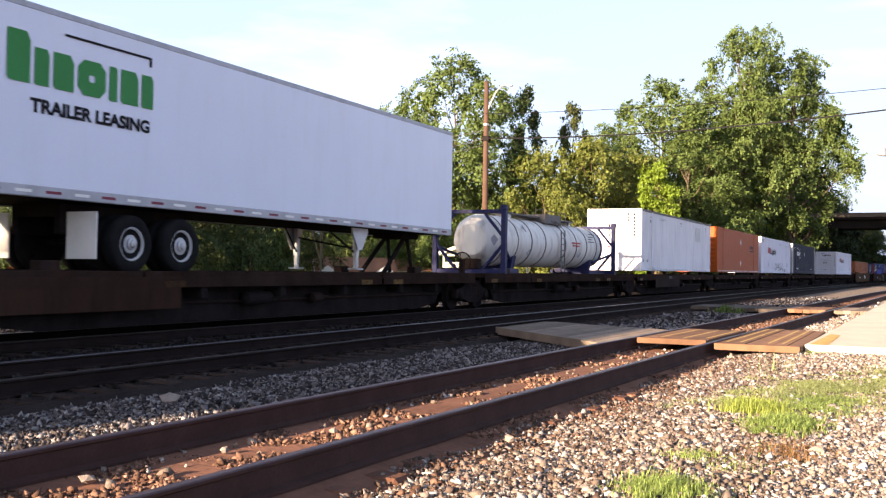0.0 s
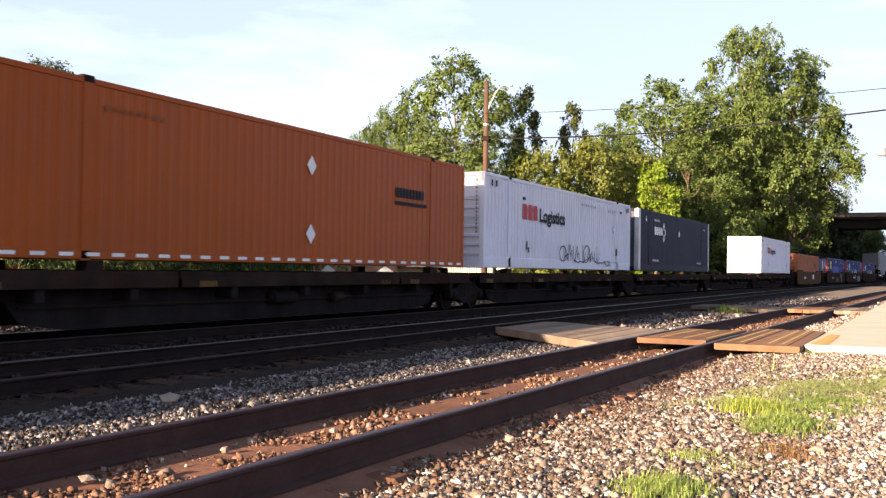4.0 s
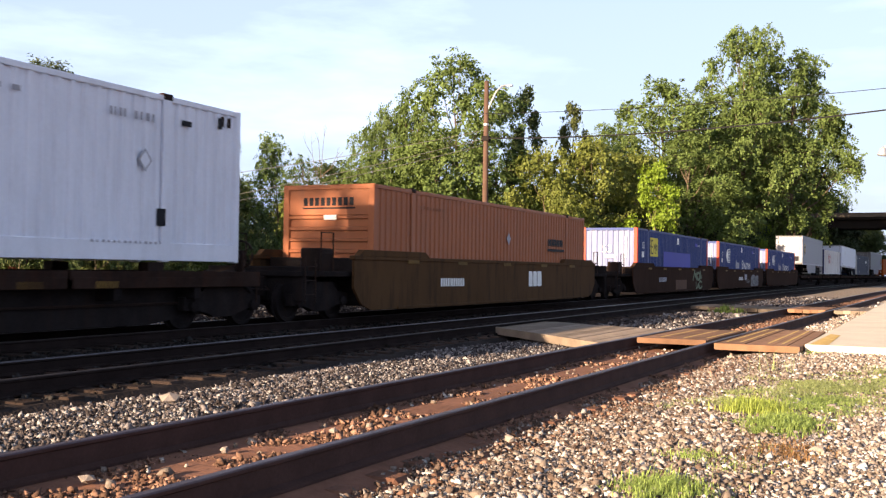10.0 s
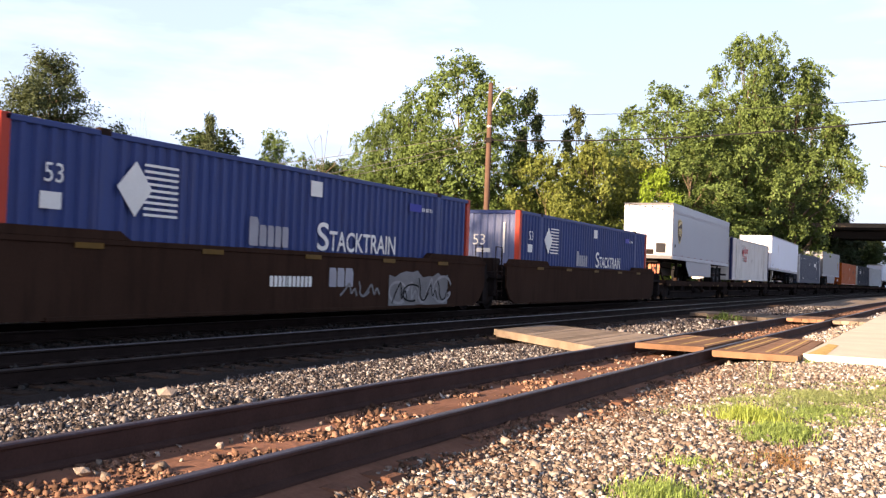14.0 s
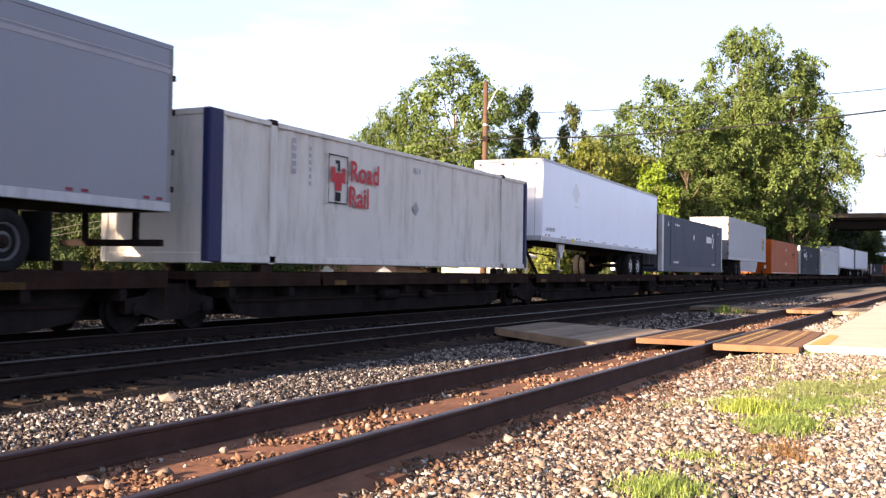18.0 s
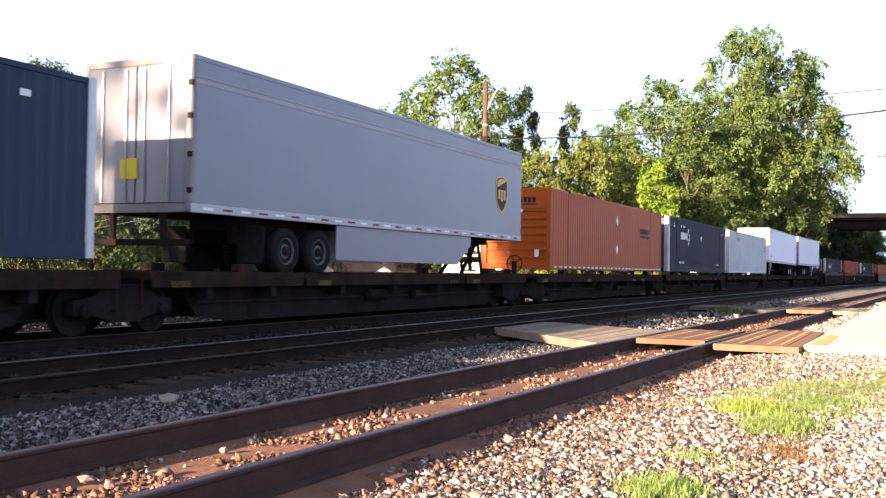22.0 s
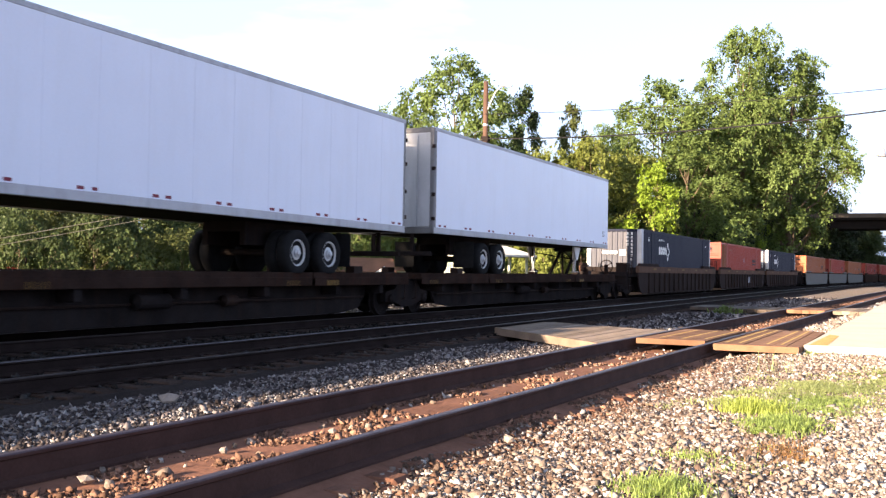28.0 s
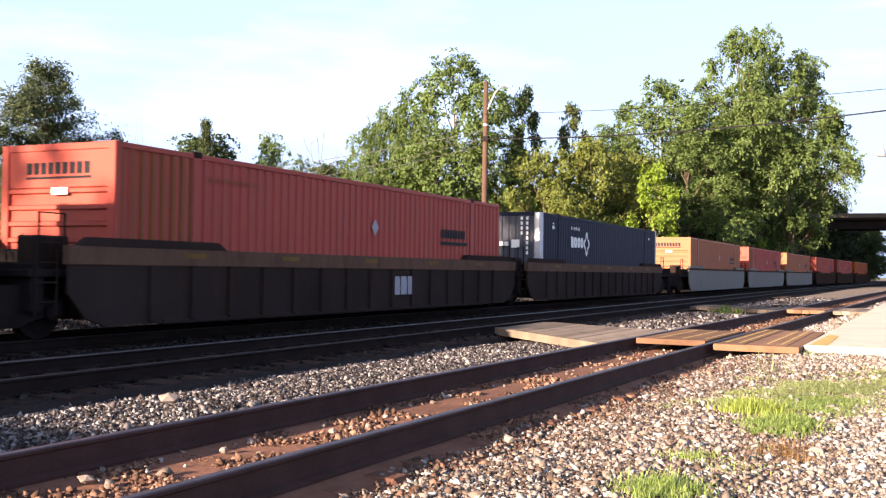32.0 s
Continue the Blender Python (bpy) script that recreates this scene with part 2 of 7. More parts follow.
M_GALV = mat("galvanised_steel", (0.42, 0.43, 0.45), 0.45, 0.6, 0.15, 3, 30, 0.05)
M_PALE_RIM = mat("white_wheel_rim", (0.46, 0.46, 0.47), 0.5, 0.1, 0.15, 4, 30, 0.05)
M_DULL_RIM = mat("grimy_grey_rim", (0.09, 0.09, 0.10), 0.6, 0.2, 0.2, 4, 30, 0.05)
M_BARK = mat("bark", (0.11, 0.085, 0.06), 0.95, 0, 0.35, 2, 18, 0.8)
M_POLE = mat("pole_timber", (0.085, 0.052, 0.040), 0.9, 0, 0.25, 1, 20, 0.4)
M_WIRE = mat("black_cable", (0.02, 0.02, 0.022), 0.6, 0, 0.1)

# ---- the plan ----
CURVE, CURVE_FROM = -0.00051, 60.0      # the line bends gently from here on
MAIN_NEAR, MAIN_FAR = 9.2, 13.217       # centre lines of the two main tracks
SIDING, SIDING_LEAN = 4.512, math.tan(radians(-1.363))
GAUGE = 1.505                           # between the middles of the rail heads
SLEEPER_TOP, GROUND_Z = -0.17, -0.20


def on_line(s, offset, z=0.0, lean=0.0):
    u = max(0.0, s - CURVE_FROM)
    return Vector((s - CURVE * u * offset, offset + lean * s + CURVE * u * u / 2, z))


def heading(s, lean=0.0):
    return math.atan2(CURVE * max(0.0, s - CURVE_FROM) + lean, 1.0)


def line_steps(a, b):
    out, s = [], a
    while s < b:
        out.append(s)
        s += 12.0
    return out + [b]


def ribbon(offset, lean, a, b, outline, closed=True):
    """Pushes an outline (across, up) along a line of track."""
    sh, steps, n = Shape(), line_steps(a, b), len(outline)
    vs = []
    for s in steps:
        h = heading(s, lean)
        o = on_line(s, offset, 0, lean)
        vs += [(o.x - math.sin(h) * y, o.y + math.cos(h) * y, z) for y, z in outline]
    fs = []
    for j in range(len(steps) - 1):
        for i in range(n if closed else n - 1):
            k = (i + 1) % n
            fs.append((j * n + i, j * n + k, (j + 1) * n + k, (j + 1) * n + i))
    sh.add(vs, fs)
    if closed:
        sh.add(vs[:n], [tuple(range(n))])
        sh.add(vs[-n:], [tuple(range(n))])
    return sh


RAIL_FOOT = [(-.07, -.178), (.07, -.178), (.07, -.158), (.012, -.135), (.012, -.045), (.034, -.033), (.036, -.012), (-.036, -.012), (-.034, -.033), (-.012, -.045), (-.012, -.135), (-.07, -.158)]
OLD_RAIL = [(y, z if z > -.1 else z - .035) for y, z in RAIL_FOOT]       # taller: with its plates
RAIL_HEAD = [(-.036, -.012), (.036, -.012), (.034, -.003), (.026, 0), (-.026, 0), (-.034, -.003)]
random.seed(11)
sleeper_meshes = []
for i in range(4):
    w, c = 0.115 + 0.008 * i, 0.012 + 0.006 * i
    sleeper_meshes.append(Shape().box((-w, -1.36 + .02 * i, -.18), (w, 1.36 - 0.03 * i, 0), c).mesh("sleeper", M_TIE))
red_meshes = []
for i in range(5):      # half-buried siding sleepers, split and short
    w = 0.10 + 0.009 * i
    red_meshes.append(Shape().box((-w, -1.02 - .05 * i, -.15), (w, 1.1 - .04 * i, 0), .012 + .006 * i).mesh("sleeper", M_TIE_RED))
plate_mesh = Shape().box((-.09, -.16, 0), (.09, .16, .012), .004).mesh("tie_plate", M_RAIL_MAIN)


def track(name, label, offset, lean, a, b, ties_from, ties_to, bed, bed_mat, plates=False, head=None, sink=0.0, foot=None, ties=None):
    t = thing(name, label, "railway track", kind="structure")
    for sgn in (-1, 1):
        o = offset + sgn * GAUGE / 2
        r = part("rail", ribbon(o, lean, a, b, foot or RAIL_FOOT), M_RAIL_SIDE if head else M_RAIL_MAIN, t, "rusted rail web and foot")
        part("rail_head", ribbon(o, lean, a, b, RAIL_HEAD), head or (M_RAIL_DULL if sgn < 0 else M_RAIL_TOP), r, "rusty running surface" if head else "worn running surface")
    part("track_bed", ribbon(offset, lean, a, b, bed, closed=False), bed_mat, t)
    s = ties_from
    while s < ties_to:
        h = heading(s, lean)
        o = on_line(s, offset, SLEEPER_TOP - sink + random.uniform(-.012, .004), lean)
        ti = new("sleeper", random.choice(ties or sleeper_meshes))
        ti.matrix_basis = pose(o.x, o.y, o.z, 0, random.uniform(-.5, .5), math.degrees(h) + random.uniform(-1.5, 1.5))
        ti.parent = t
        if plates:
            for sgn in (-1, 1):
                pl = new("tie_plate", plate_mesh)
                pl.matrix_basis = pose(0, sgn * GAUGE / 2, 0.003)
                pl.parent = ti
        s += 0.52 + random.uniform(-.03, .03)
    return t


siding = track("siding_track", "rusty little-used siding track in reddish dirt and stones", SIDING, SIDING_LEAN, -30, 260, 2.5, 62,
               [(-1.5, -.33), (-1.2, -.286), (-.92, -.240), (-.82, -.216), (-.65, -.216), (-.5, -.232), (0, -.228), (.5, -.232), (.65, -.216), (.9, -.216), (1.25, -.24)], M_DIRT, False, M_RAIL_OLD, .063, OLD_RAIL, red_meshes)
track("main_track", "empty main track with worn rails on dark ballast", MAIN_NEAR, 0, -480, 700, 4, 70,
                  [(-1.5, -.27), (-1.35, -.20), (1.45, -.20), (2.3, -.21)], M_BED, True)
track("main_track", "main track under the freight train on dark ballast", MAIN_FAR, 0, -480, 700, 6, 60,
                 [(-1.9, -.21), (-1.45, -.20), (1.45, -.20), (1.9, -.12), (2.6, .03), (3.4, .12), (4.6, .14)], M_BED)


# one sheet of ground out to the horizon: level about the tracks, a little lower beyond them
def ground_height(x, y):
    base = GROUND_Z
    if y > 15:
        k = min(1.0, (y - 15) / 14)
        base -= 2.6 * k * k * (3 - 2 * k)
    if 15 < y < 19.5:
        base += 0.30 * math.sin(math.pi * (y - 15) / 4.5) ** .7 + .4 * max(0, y - 17) / 4
    q = y - SIDING - SIDING_LEAN * x
    if -2.5 < q < 1.6 and -30 < x < 120:
        base -= 0.09 * min(1.0, (1.6 - q) / .5, (q + 2.5) / 1.4)
    if y < SIDING + SIDING_LEAN * x - 1.0 and x > 14.5:        # gravel banked up against platform and crossing
        k = min(1.0, (x - 14.5) / 2.6)
        base += .10 * k * k * (3 - 2 * k) * min(1.0, (SIDING + SIDING_LEAN * x - 1.0 - y) / .3)
    if 7.2 < y < 14.5:        # under the main tracks' beds
        base -= .08 * min(1.0, (y - 7.2) / .4, (14.5 - y) / .4)
    if -6 < y < 8.5 and -10 < x < 60:
        base += 0.035 * noise.noise(Vector((x * .45, y * .45, 2))) + 0.012 * noise.noise(Vector((x * 2.1, y * 2.1, 7)))
    return base


def axis_values(fine_a, fine_b, step, far_a, far_b):
    v, s, x = [], step, fine_a
    n = int((fine_b - fine_a) / step)
    v = [fine_a + i * (fine_b - fine_a) / n for i in range(n + 1)]
    x = fine_a
    while x > far_a:
        s *= 1.6
        x = max(far_a, x - s)
        v.insert(0, x)
    x, s = fine_b, step
    while x < far_b:
        s *= 1.6
        x = min(far_b, x + s)
        v.append(x)
    return v


xs, ys = axis_values(-2, 40, 0.35, -2500, 3000), axis_values(-3, 32, 0.35, -2500, 3000)
gs = Shape()
gs.v = [(x, y, ground_height(x, y)) for x in xs for y in ys]
ny = len(ys)
gs.f = [(i * ny + j, (i + 1) * ny + j, (i + 1) * ny + j + 1, i * ny + j + 1) for i in range(len(xs) - 1) for j in range(ny - 1)]

M_GRASSY = bpy.data.materials.new("ground_gravel_and_grass")
M_GRASSY.use_nodes = True
gn, gl = M_GRASSY.node_tree.nodes, M_GRASSY.node_tree.links
gb = gn["Principled BSDF"]
gb.inputs["Roughness"].default_value = 0.95
gc = gn.new("ShaderNodeTexCoord")
gsep = gn.new("ShaderNodeSeparateXYZ")
gl.new(gc.outputs["Object"], gsep.inputs[0])
g_n1, g_n2, g_vo = gn.new("ShaderNodeTexNoise"), gn.new("ShaderNodeTexNoise"), gn.new("ShaderNodeTexVoronoi")
g_n1.inputs["Scale"].default_value, g_n1.inputs["Detail"].default_value = 0.5, 6
g_n2.inputs["Scale"].default_value, g_n2.inputs["Detail"].default_value = 12, 5
g_vo.inputs["Scale"].default_value = 26
for q in (g_n1, g_n2, g_vo):
    gl.new(gc.outputs["Object"], q.inputs["Vector"])
g_r1 = gn.new("ShaderNodeValToRGB")
g_r1.color_ramp.elements[0].color, g_r1.color_ramp.elements[1].color = (0.085, 0.062, 0.046, 1), (0.21, 0.16, 0.125, 1)
gl.new(g_vo.outputs["Color"], g_r1.inputs["Fac"])
g_r2 = gn.new("ShaderNodeValToRGB")
g_r2.color_ramp.elements[0].color, g_r2.color_ramp.elements[1].color = (0.05, 0.09, 0.02, 1), (0.14, 0.19, 0.05, 1)
gl.new(g_n2.outputs["Fac"], g_r2.inputs["Fac"])
g_edge = gn.new("ShaderNodeMath")
g_edge.operation = "MULTIPLY_ADD"
g_edge.inputs[1].default_value = 5.0
gl.new(g_n1.outputs["Fac"], g_edge.inputs[0])
gl.new(gsep.outputs["Y"], g_edge.inputs[2])
g_mask = gn.new("ShaderNodeMapRange")
g_mask.inputs["From Min"].default_value, g_mask.inputs["From Max"].default_value = 18.5, 20.5
gl.new(g_edge.outputs[0], g_mask.inputs["Value"])
g_mix = gn.new("ShaderNodeMix")
g_mix.data_type = "RGBA"
gl.new(g_mask.outputs["Result"], g_mix.inputs["Factor"])
gl.new(g_r1.outputs["Color"], g_mix.inputs["A"])
gl.new(g_r2.outputs["Color"], g_mix.inputs["B"])
gl.new(g_mix.outputs["Result"], gb.inputs["Base Color"])
g_bp = gn.new("ShaderNodeBump")
g_bp.inputs["Strength"].default_value, g_bp.inputs["Distance"].default_value = 0.9, 0.03
gl.new(g_vo.outputs["Distance"], g_bp.inputs["Height"])
gl.new(g_bp.outputs["Normal"], gb.inputs["Normal"])
ground = solid("ground", gs, M_GRASSY, "gravelly ground beside the tracks, grassy beyond them", "ground", kind="structure", smooth=True)


# ---- crossings of timber planks and the platform ----
def plank_panel(t, x0, x1, corners, n, material, stripes=(), thick=0.11, top=0.0, skew=(0.0, 0.0)):
    """Planks laid along the track between two edges. corners: y at x0 and x1 for the near and far edge."""
    (ya0, ya1), (yb0, yb1) = corners
    for i in range(n):
        a, b = i / n, (i + 1) / n - 0.05 / n
        sh = Shape()
        dz = random.uniform(-.008, .004)
        vs = []
        for x, ya, yb, k in ((x0 + random.uniform(-.012, .012), ya0, yb0, skew[0]), (x1 + random.uniform(-.012, .012), ya1, yb1, skew[1])):
            for f in (a, b):
                y = ya + (yb - ya) * f
                vs += [(x + k * f, y, top + dz - thick), (x + k * f, y, top + dz)]
        sh.add(vs, [(0, 1, 3, 2), (4, 6, 7, 5), (0, 4, 5, 1), (2, 3, 7, 6), (0, 2, 6, 4), (1, 5, 7, 3)])
        pk = part("plank", sh, material, t)
        if i in stripes:
            y0 = ya0 + (yb0 - ya0) * (a + b) / 2
            y1 = ya1 + (yb1 - ya1) * (a + b) / 2
            st = Shape()
            w = 0.022
            st.add([(x0 + .35, y0 - w, top + dz + .004), (x0 + .35, y0 + w, top + dz + .004), (x1 - .3, y1 + w, top + dz + .004), (x1 - .3, y1 - w, top + dz + .004)], [(0, 1, 2, 3)])
            part("painted_stripe", st, M_YELLOW, pk, "worn yellow painted stripe")


def end_beam(t, x, y0, y1, skew, material, top, thick):
    """A squared timber across the ends of the planks."""
    w = .14
    part("edge_beam", Shape().prism([(x - w, y0), (x, y0), (x + skew, y1), (x + skew - w, y1)], "z", top - thick - .02, top + .006), material, t, "squared edge timber")


def rail_y(x, which):
    return SIDING + SIDING_LEAN * x + which * GAUGE / 2


random.seed(5)
cross = thing("timber_crossing", "worn timber plank crossing over the siding with yellow stripes", "level crossing", kind="structure")
X0, X1 = 17.4, 21.3
plank_panel(cross, 16.5, 21.0, ((rail_y(X0, 1) + .12, rail_y(X1, 1) + .12), (8.15, 8.2)), 13, M_PLANK, (), 0.12, -0.02, (3.1, 1.6))
plank_panel(cross, 18.0, X1 + .2, ((rail_y(X0, -1) + .14, rail_y(X1, -1) + .14), (rail_y(X0, 1) - .14, rail_y(X1, 1) - .14)), 6, M_PLANK_RED, (0, 2, 4), 0.08, 0.0)
plank_panel(cross, X0 - .05, X1 + 1.2, ((1.86, 1.92), (rail_y(X0, -1) - .12, rail_y(X1, -1) - .12)), 6, M_PLANK_RED, (1, 2, 4, 5), 0.09, 0.0)
end_beam(cross, 16.47, rail_y(X0, 1) + .12, 8.15, 3.1, M_PLANK, -.02, .12)
end_beam(cross, 17.96, rail_y(X0, -1) + .14, rail_y(X0, 1) - .14, 0, M_PLANK_RED, 0, .07)
end_beam(cross, X0 - .08, 1.86, rail_y(X0, -1) - .12, 0, M_PLANK_RED, 0, .08)
cross_far = thing("timber_crossing", "weathered timber plank crossing farther along the tracks", "level crossing", kind="structure")
M_PLANK_DARK = mat("tarred_dark_plank", (0.085, 0.07, 0.06), 0.9, 0, 0.3, 2.5, 45, 0.4, per="object")
plank_panel(cross_far, 35.6, 39, ((rail_y(35, 1) + .12, rail_y(39, 1) + .12), (7.9, 7.9)), 9, M_PLANK_DARK, (), 0.12, -0.03, (1.8, 1.0))
plank_panel(cross_far, 35.8, 39, ((rail_y(35, -1) + .14, rail_y(39, -1) + .14), (rail_y(35, 1) - .14, rail_y(39, 1) - .14)), 5, M_PLANK_RED, (), 0.12, 0.0)
plank_panel(cross_far, 35.6, 39.4, ((1.2, 1.0), (rail_y(35, -1) - .12, rail_y(39, -1) - .12)), 6, M_PLANK, (), 0.12, 0.0)
plat = thing("platform", "low pale concrete platform with a worn yellow edge line", "platform", kind="structure")
for i in range(12):
    xa = 17.75 + i * 5.0
    sl = Shape()
    ya, yb = 1.84 - 0.006 * (xa - 17.75), 1.84 - 0.006 * (xa + 5 - 17.75)
    sl.prism([(xa, ya), (xa + 4.985, yb), (xa + 4.985, -4.5), (xa, -4.5)], "z", -0.25, 0.012)
    s_ob = part("slab", sl, M_CONCRETE, plat)
    ye = Shape().add([(xa + .1, ya - .36, .016), (xa + 3.1, yb - .30, .016), (xa + 3.4, yb - .10, .016), (xa + .05, ya - .07, .016)], [(0, 1, 2, 3)])
    if i < 1:
        part("edge_line", ye, M_YELLOW, s_ob, "worn yellow edge line")

# ---- the train ----
# metres that the train has gone by at each full second
RUN = (0.0, 13.43, 27.13, 40.9, 54.6, 68.37, 82.1, 95.88, 109.78, 123.44, 137.09, 150.8, 164.56, 178.32, 191.95, 205.57, 219.2,
       232.82, 246.35, 259.94, 273.57, 287.2, 300.6, 314.16, 327.75, 341.02, 354.25, 367.61, 381.03, 394.4, 407.75, 421.14, 434.51)


def run(t):
    return float(np.interp(t, range(33), RUN))


MOVERS = []      # (thing, place in the train, height, sideways lean)


def train_pose(place, t, z=0.0, pitch=0.0):
    s = place - run(t)
    o = on_line(s, MAIN_FAR, z)
    return pose(o.x, o.y, o.z, 0, pitch, math.degrees(heading(s)))


def rides(ob, place, z=0.0, pitch=0.0):
    MOVERS.append((ob, place, z, pitch))
    ob.matrix_basis = train_pose(place, 0, z, pitch)
    return ob


def paint(name, col, dirt=(0.10, 0.08, 0.065), amount=0.25, rough=0.5, vary=0.08, spec=0.15):
    return mat(name, col, rough, 0.0, vary, 0.6, 18, 0.04, dirt, amount, spec=spec)


P_WHITE = paint("white_container_paint", (0.65, 0.67, 0.75), amount=0.15)
P_WHITE_WORN = paint("worn_white_container_paint", (0.68, 0.68, 0.72), (0.34, 0.32, 0.32), 0.45)
P_WHITE_OLD = paint("aged_white_container_paint", (0.58, 0.56, 0.54), (0.26, 0.22, 0.18), 0.62)
P_ORANGE = paint("orange_container_paint", (0.34, 0.066, 0.006), amount=0.2)
P_ORANGE_RED = paint("faded_red_orange_paint", (0.33, 0.058, 0.042), amount=0.3)
P_ORANGE_PALE = paint("faded_light_orange_paint", (0.32, 0.108, 0.05), amount=0.3)
P_NAVY_BLUE = paint("blue_black_container_paint", (0.019, 0.031, 0.064), (0.028, 0.035, 0.05), 0.3)
P_NAVY = paint("navy_container_paint", (0.014, 0.018, 0.035), (0.022, 0.022, 0.03), 0.4)
# Navy for front walls, paled: the sun on that end put into colour.
P_NAVY_SUNLIT = paint("sunlit_navy_paint", (0.055, 0.06, 0.08), (0.11, 0.11, 0.12), 0.6)
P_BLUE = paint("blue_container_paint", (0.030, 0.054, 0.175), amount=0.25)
# Blue for front walls, whitened in colour as if the sun struck them.
P_BLUE_SUNLIT = paint("sunlit_blue_paint", (0.13, 0.16, 0.29), (0.34, 0.36, 0.42), 0.7)
P_BLUE_PATCH = paint("fresh_blue_patch", (0.02, 0.03, 0.30), amount=0.1)
P_RED = paint("red_post_paint", (0.42, 0.05, 0.03), amount=0.2)
P_GREY = paint("grey_container_paint", (0.46, 0.49, 0.53), amount=0.25)
P_TRAILER = mat("white_trailer_sheet", (0.66, 0.70, 0.82), 0.28, 0.0, 0.04, 0.5, 20, 0.02, (0.4, 0.38, 0.36), 0.10, spec=0.4)
# Grimy white, also dimmed in colour for the shade of the load ahead.
P_DOOR = mat("shaded_grimy_white_door", (0.47, 0.48, 0.50), 0.45, 0.0, 0.12, 1.4, 30, 0.04, (0.22, 0.20, 0.18), 0.35, spec=0.35)
# Frame grey taken down for that same shade, with some dirt.
P_END_FRAME = mat("shaded_steel_end_frame", (0.17, 0.17, 0.18), 0.5, 0.3, 0.2, 2, 30, 0.05, (0.07, 0.055, 0.045), 0.4)
P_SILVER = mat("silver_grey_trailer_sheet", (0.165, 0.175, 0.215), 0.33, 0.15, 0.06, 0.5, 20, 0.02, (0.2, 0.19, 0.19), 0.25, spec=0.4)
P_RAILGREY = mat("dull_aluminium_rail", (0.38, 0.39, 0.43), 0.45, 0.2, 0.1, 1, 20, 0.03, (0.12, 0.11, 0.1), 0.4)
P_TANK = mat("white_tank_cladding", (0.66, 0.65, 0.62), 0.4, 0, 0.06, 0.8, 20, 0.03, (0.16, 0.11, 0.075), 0.75)
P_TANK_BLUE = paint("dark_blue_frame_paint", (0.016, 0.02, 0.075), amount=0.3)
P_HITCH = paint("red_orange_hitch_paint", (0.36, 0.10, 0.05), amount=0.4)
P_OCHRE = paint("ochre_well_car_paint", (0.078, 0.040, 0.018), (0.025, 0.016, 0.012), 0.9, 0.8, 0.15, 0.05)
P_BROWN = paint("brown_well_car_paint", (0.039, 0.021, 0.015), (0.021, 0.012, 0.009), 0.8, 0.8, 0.2, 0.05)
P_BROWN2 = paint("dark_ribbed_car_paint", (0.032, 0.023, 0.021), (0.042, 0.025, 0.018), 0.8, 0.8, 0.25, 0.05)
P_CHORD = paint("rusty_top_chord_paint", (0.11, 0.062, 0.043), (0.04, 0.024, 0.016), 0.7, 0.8, 0.2, 0.05)
P_CARGREY = paint("grimy_grey_car_paint", (0.09, 0.085, 0.075), (0.03, 0.028, 0.025), 0.8)
P_REFLECT = mat("yellow_reflective_patch", (0.13, 0.07, 0.012), 0.6, 0, 0.3)
P_REDTAPE = mat("red_reflective_tape", (0.17, 0.025, 0.045), 0.4, 0, 0.1)


def corrugated(x0, x1, y, z0, z1, out, pitch=0.28, depth=0.036, along="x", narrow=False):
    """A ribbed wall sheet standing at y (or at x, if along is y), out: side that the ribs face."""
    n = max(1, round((x1 - x0) / pitch))
    w = (x1 - x0) / n
    prof = [(x0, 0)]
    for i in range(n):
        a = x0 + i * w
        prof += [(a + w - .17, 0), (a + w - .12, -1), (a + w - .03, -1)] if narrow else [(a + .22 * w, 0), (a + .36 * w, -1), (a + .80 * w, -1), (a + .94 * w, 0)]
    prof.append((x1, 0))
    sh = Shape()
    vs = []
    for a, d in prof:
        o = y + out * d * depth
        vs += [(a, o, z0), (a, o, z1)] if along == "x" else [(o, a, z0), (o, a, z1)]
    return sh.add(vs, [(2 * i, 2 * i + 2, 2 * i + 3, 2 * i + 1) for i in range(len(prof) - 1)])


def ribbed_h(y0, y1, x, out, z0, z1, n, depth=0.05):
    """An end wall with level ribs."""
    sh, h = Shape(), (z1 - z0) / n
    vs = []
    for i in range(n):
        a = z0 + i * h
        for dz, d in ((0, 0), (.62 * h, 0), (.70 * h, 1), (.92 * h, 1)):
            vs += [(x + out * d * depth, y0, a + dz), (x + out * d * depth, y1, a + dz)]
    vs += [(x, y0, z1), (x, y1, z1)]
    return sh.add(vs, [(2 * i, 2 * i + 1, 2 * i + 3, 2 * i + 2) for i in range(len(vs) // 2 - 1)])


def flat_pieces(parent, name, material, quads, label, tall):
    """Painted quads: each a part of its own, but for tiny stencilled characters, which stay one part."""
    if len(quads) == 1 or tall > .17 or name == "reflective_tape":
        return [part(name, Shape().add(q, [(0, 1, 2, 3)]), material, parent, label) for q in quads][0]
    sh = Shape()
    for q in quads:
        sh.add(q, [(0, 1, 2, 3)])
    return tagged(part(name, sh, material, parent), label, kind="stuff")


def marks(parent, name, material, rows, y, label="", flip=1):
    """Flat painted shapes on the near side at y: rows of (x, z, width, height)."""
    quads = [[(x, y, z), (x + w, y, z), (x + w, y, z + h), (x, y, z + h)] for x, z, w, h in rows]
    return flat_pieces(parent, name, material, quads, label, max(r[3] for r in rows))


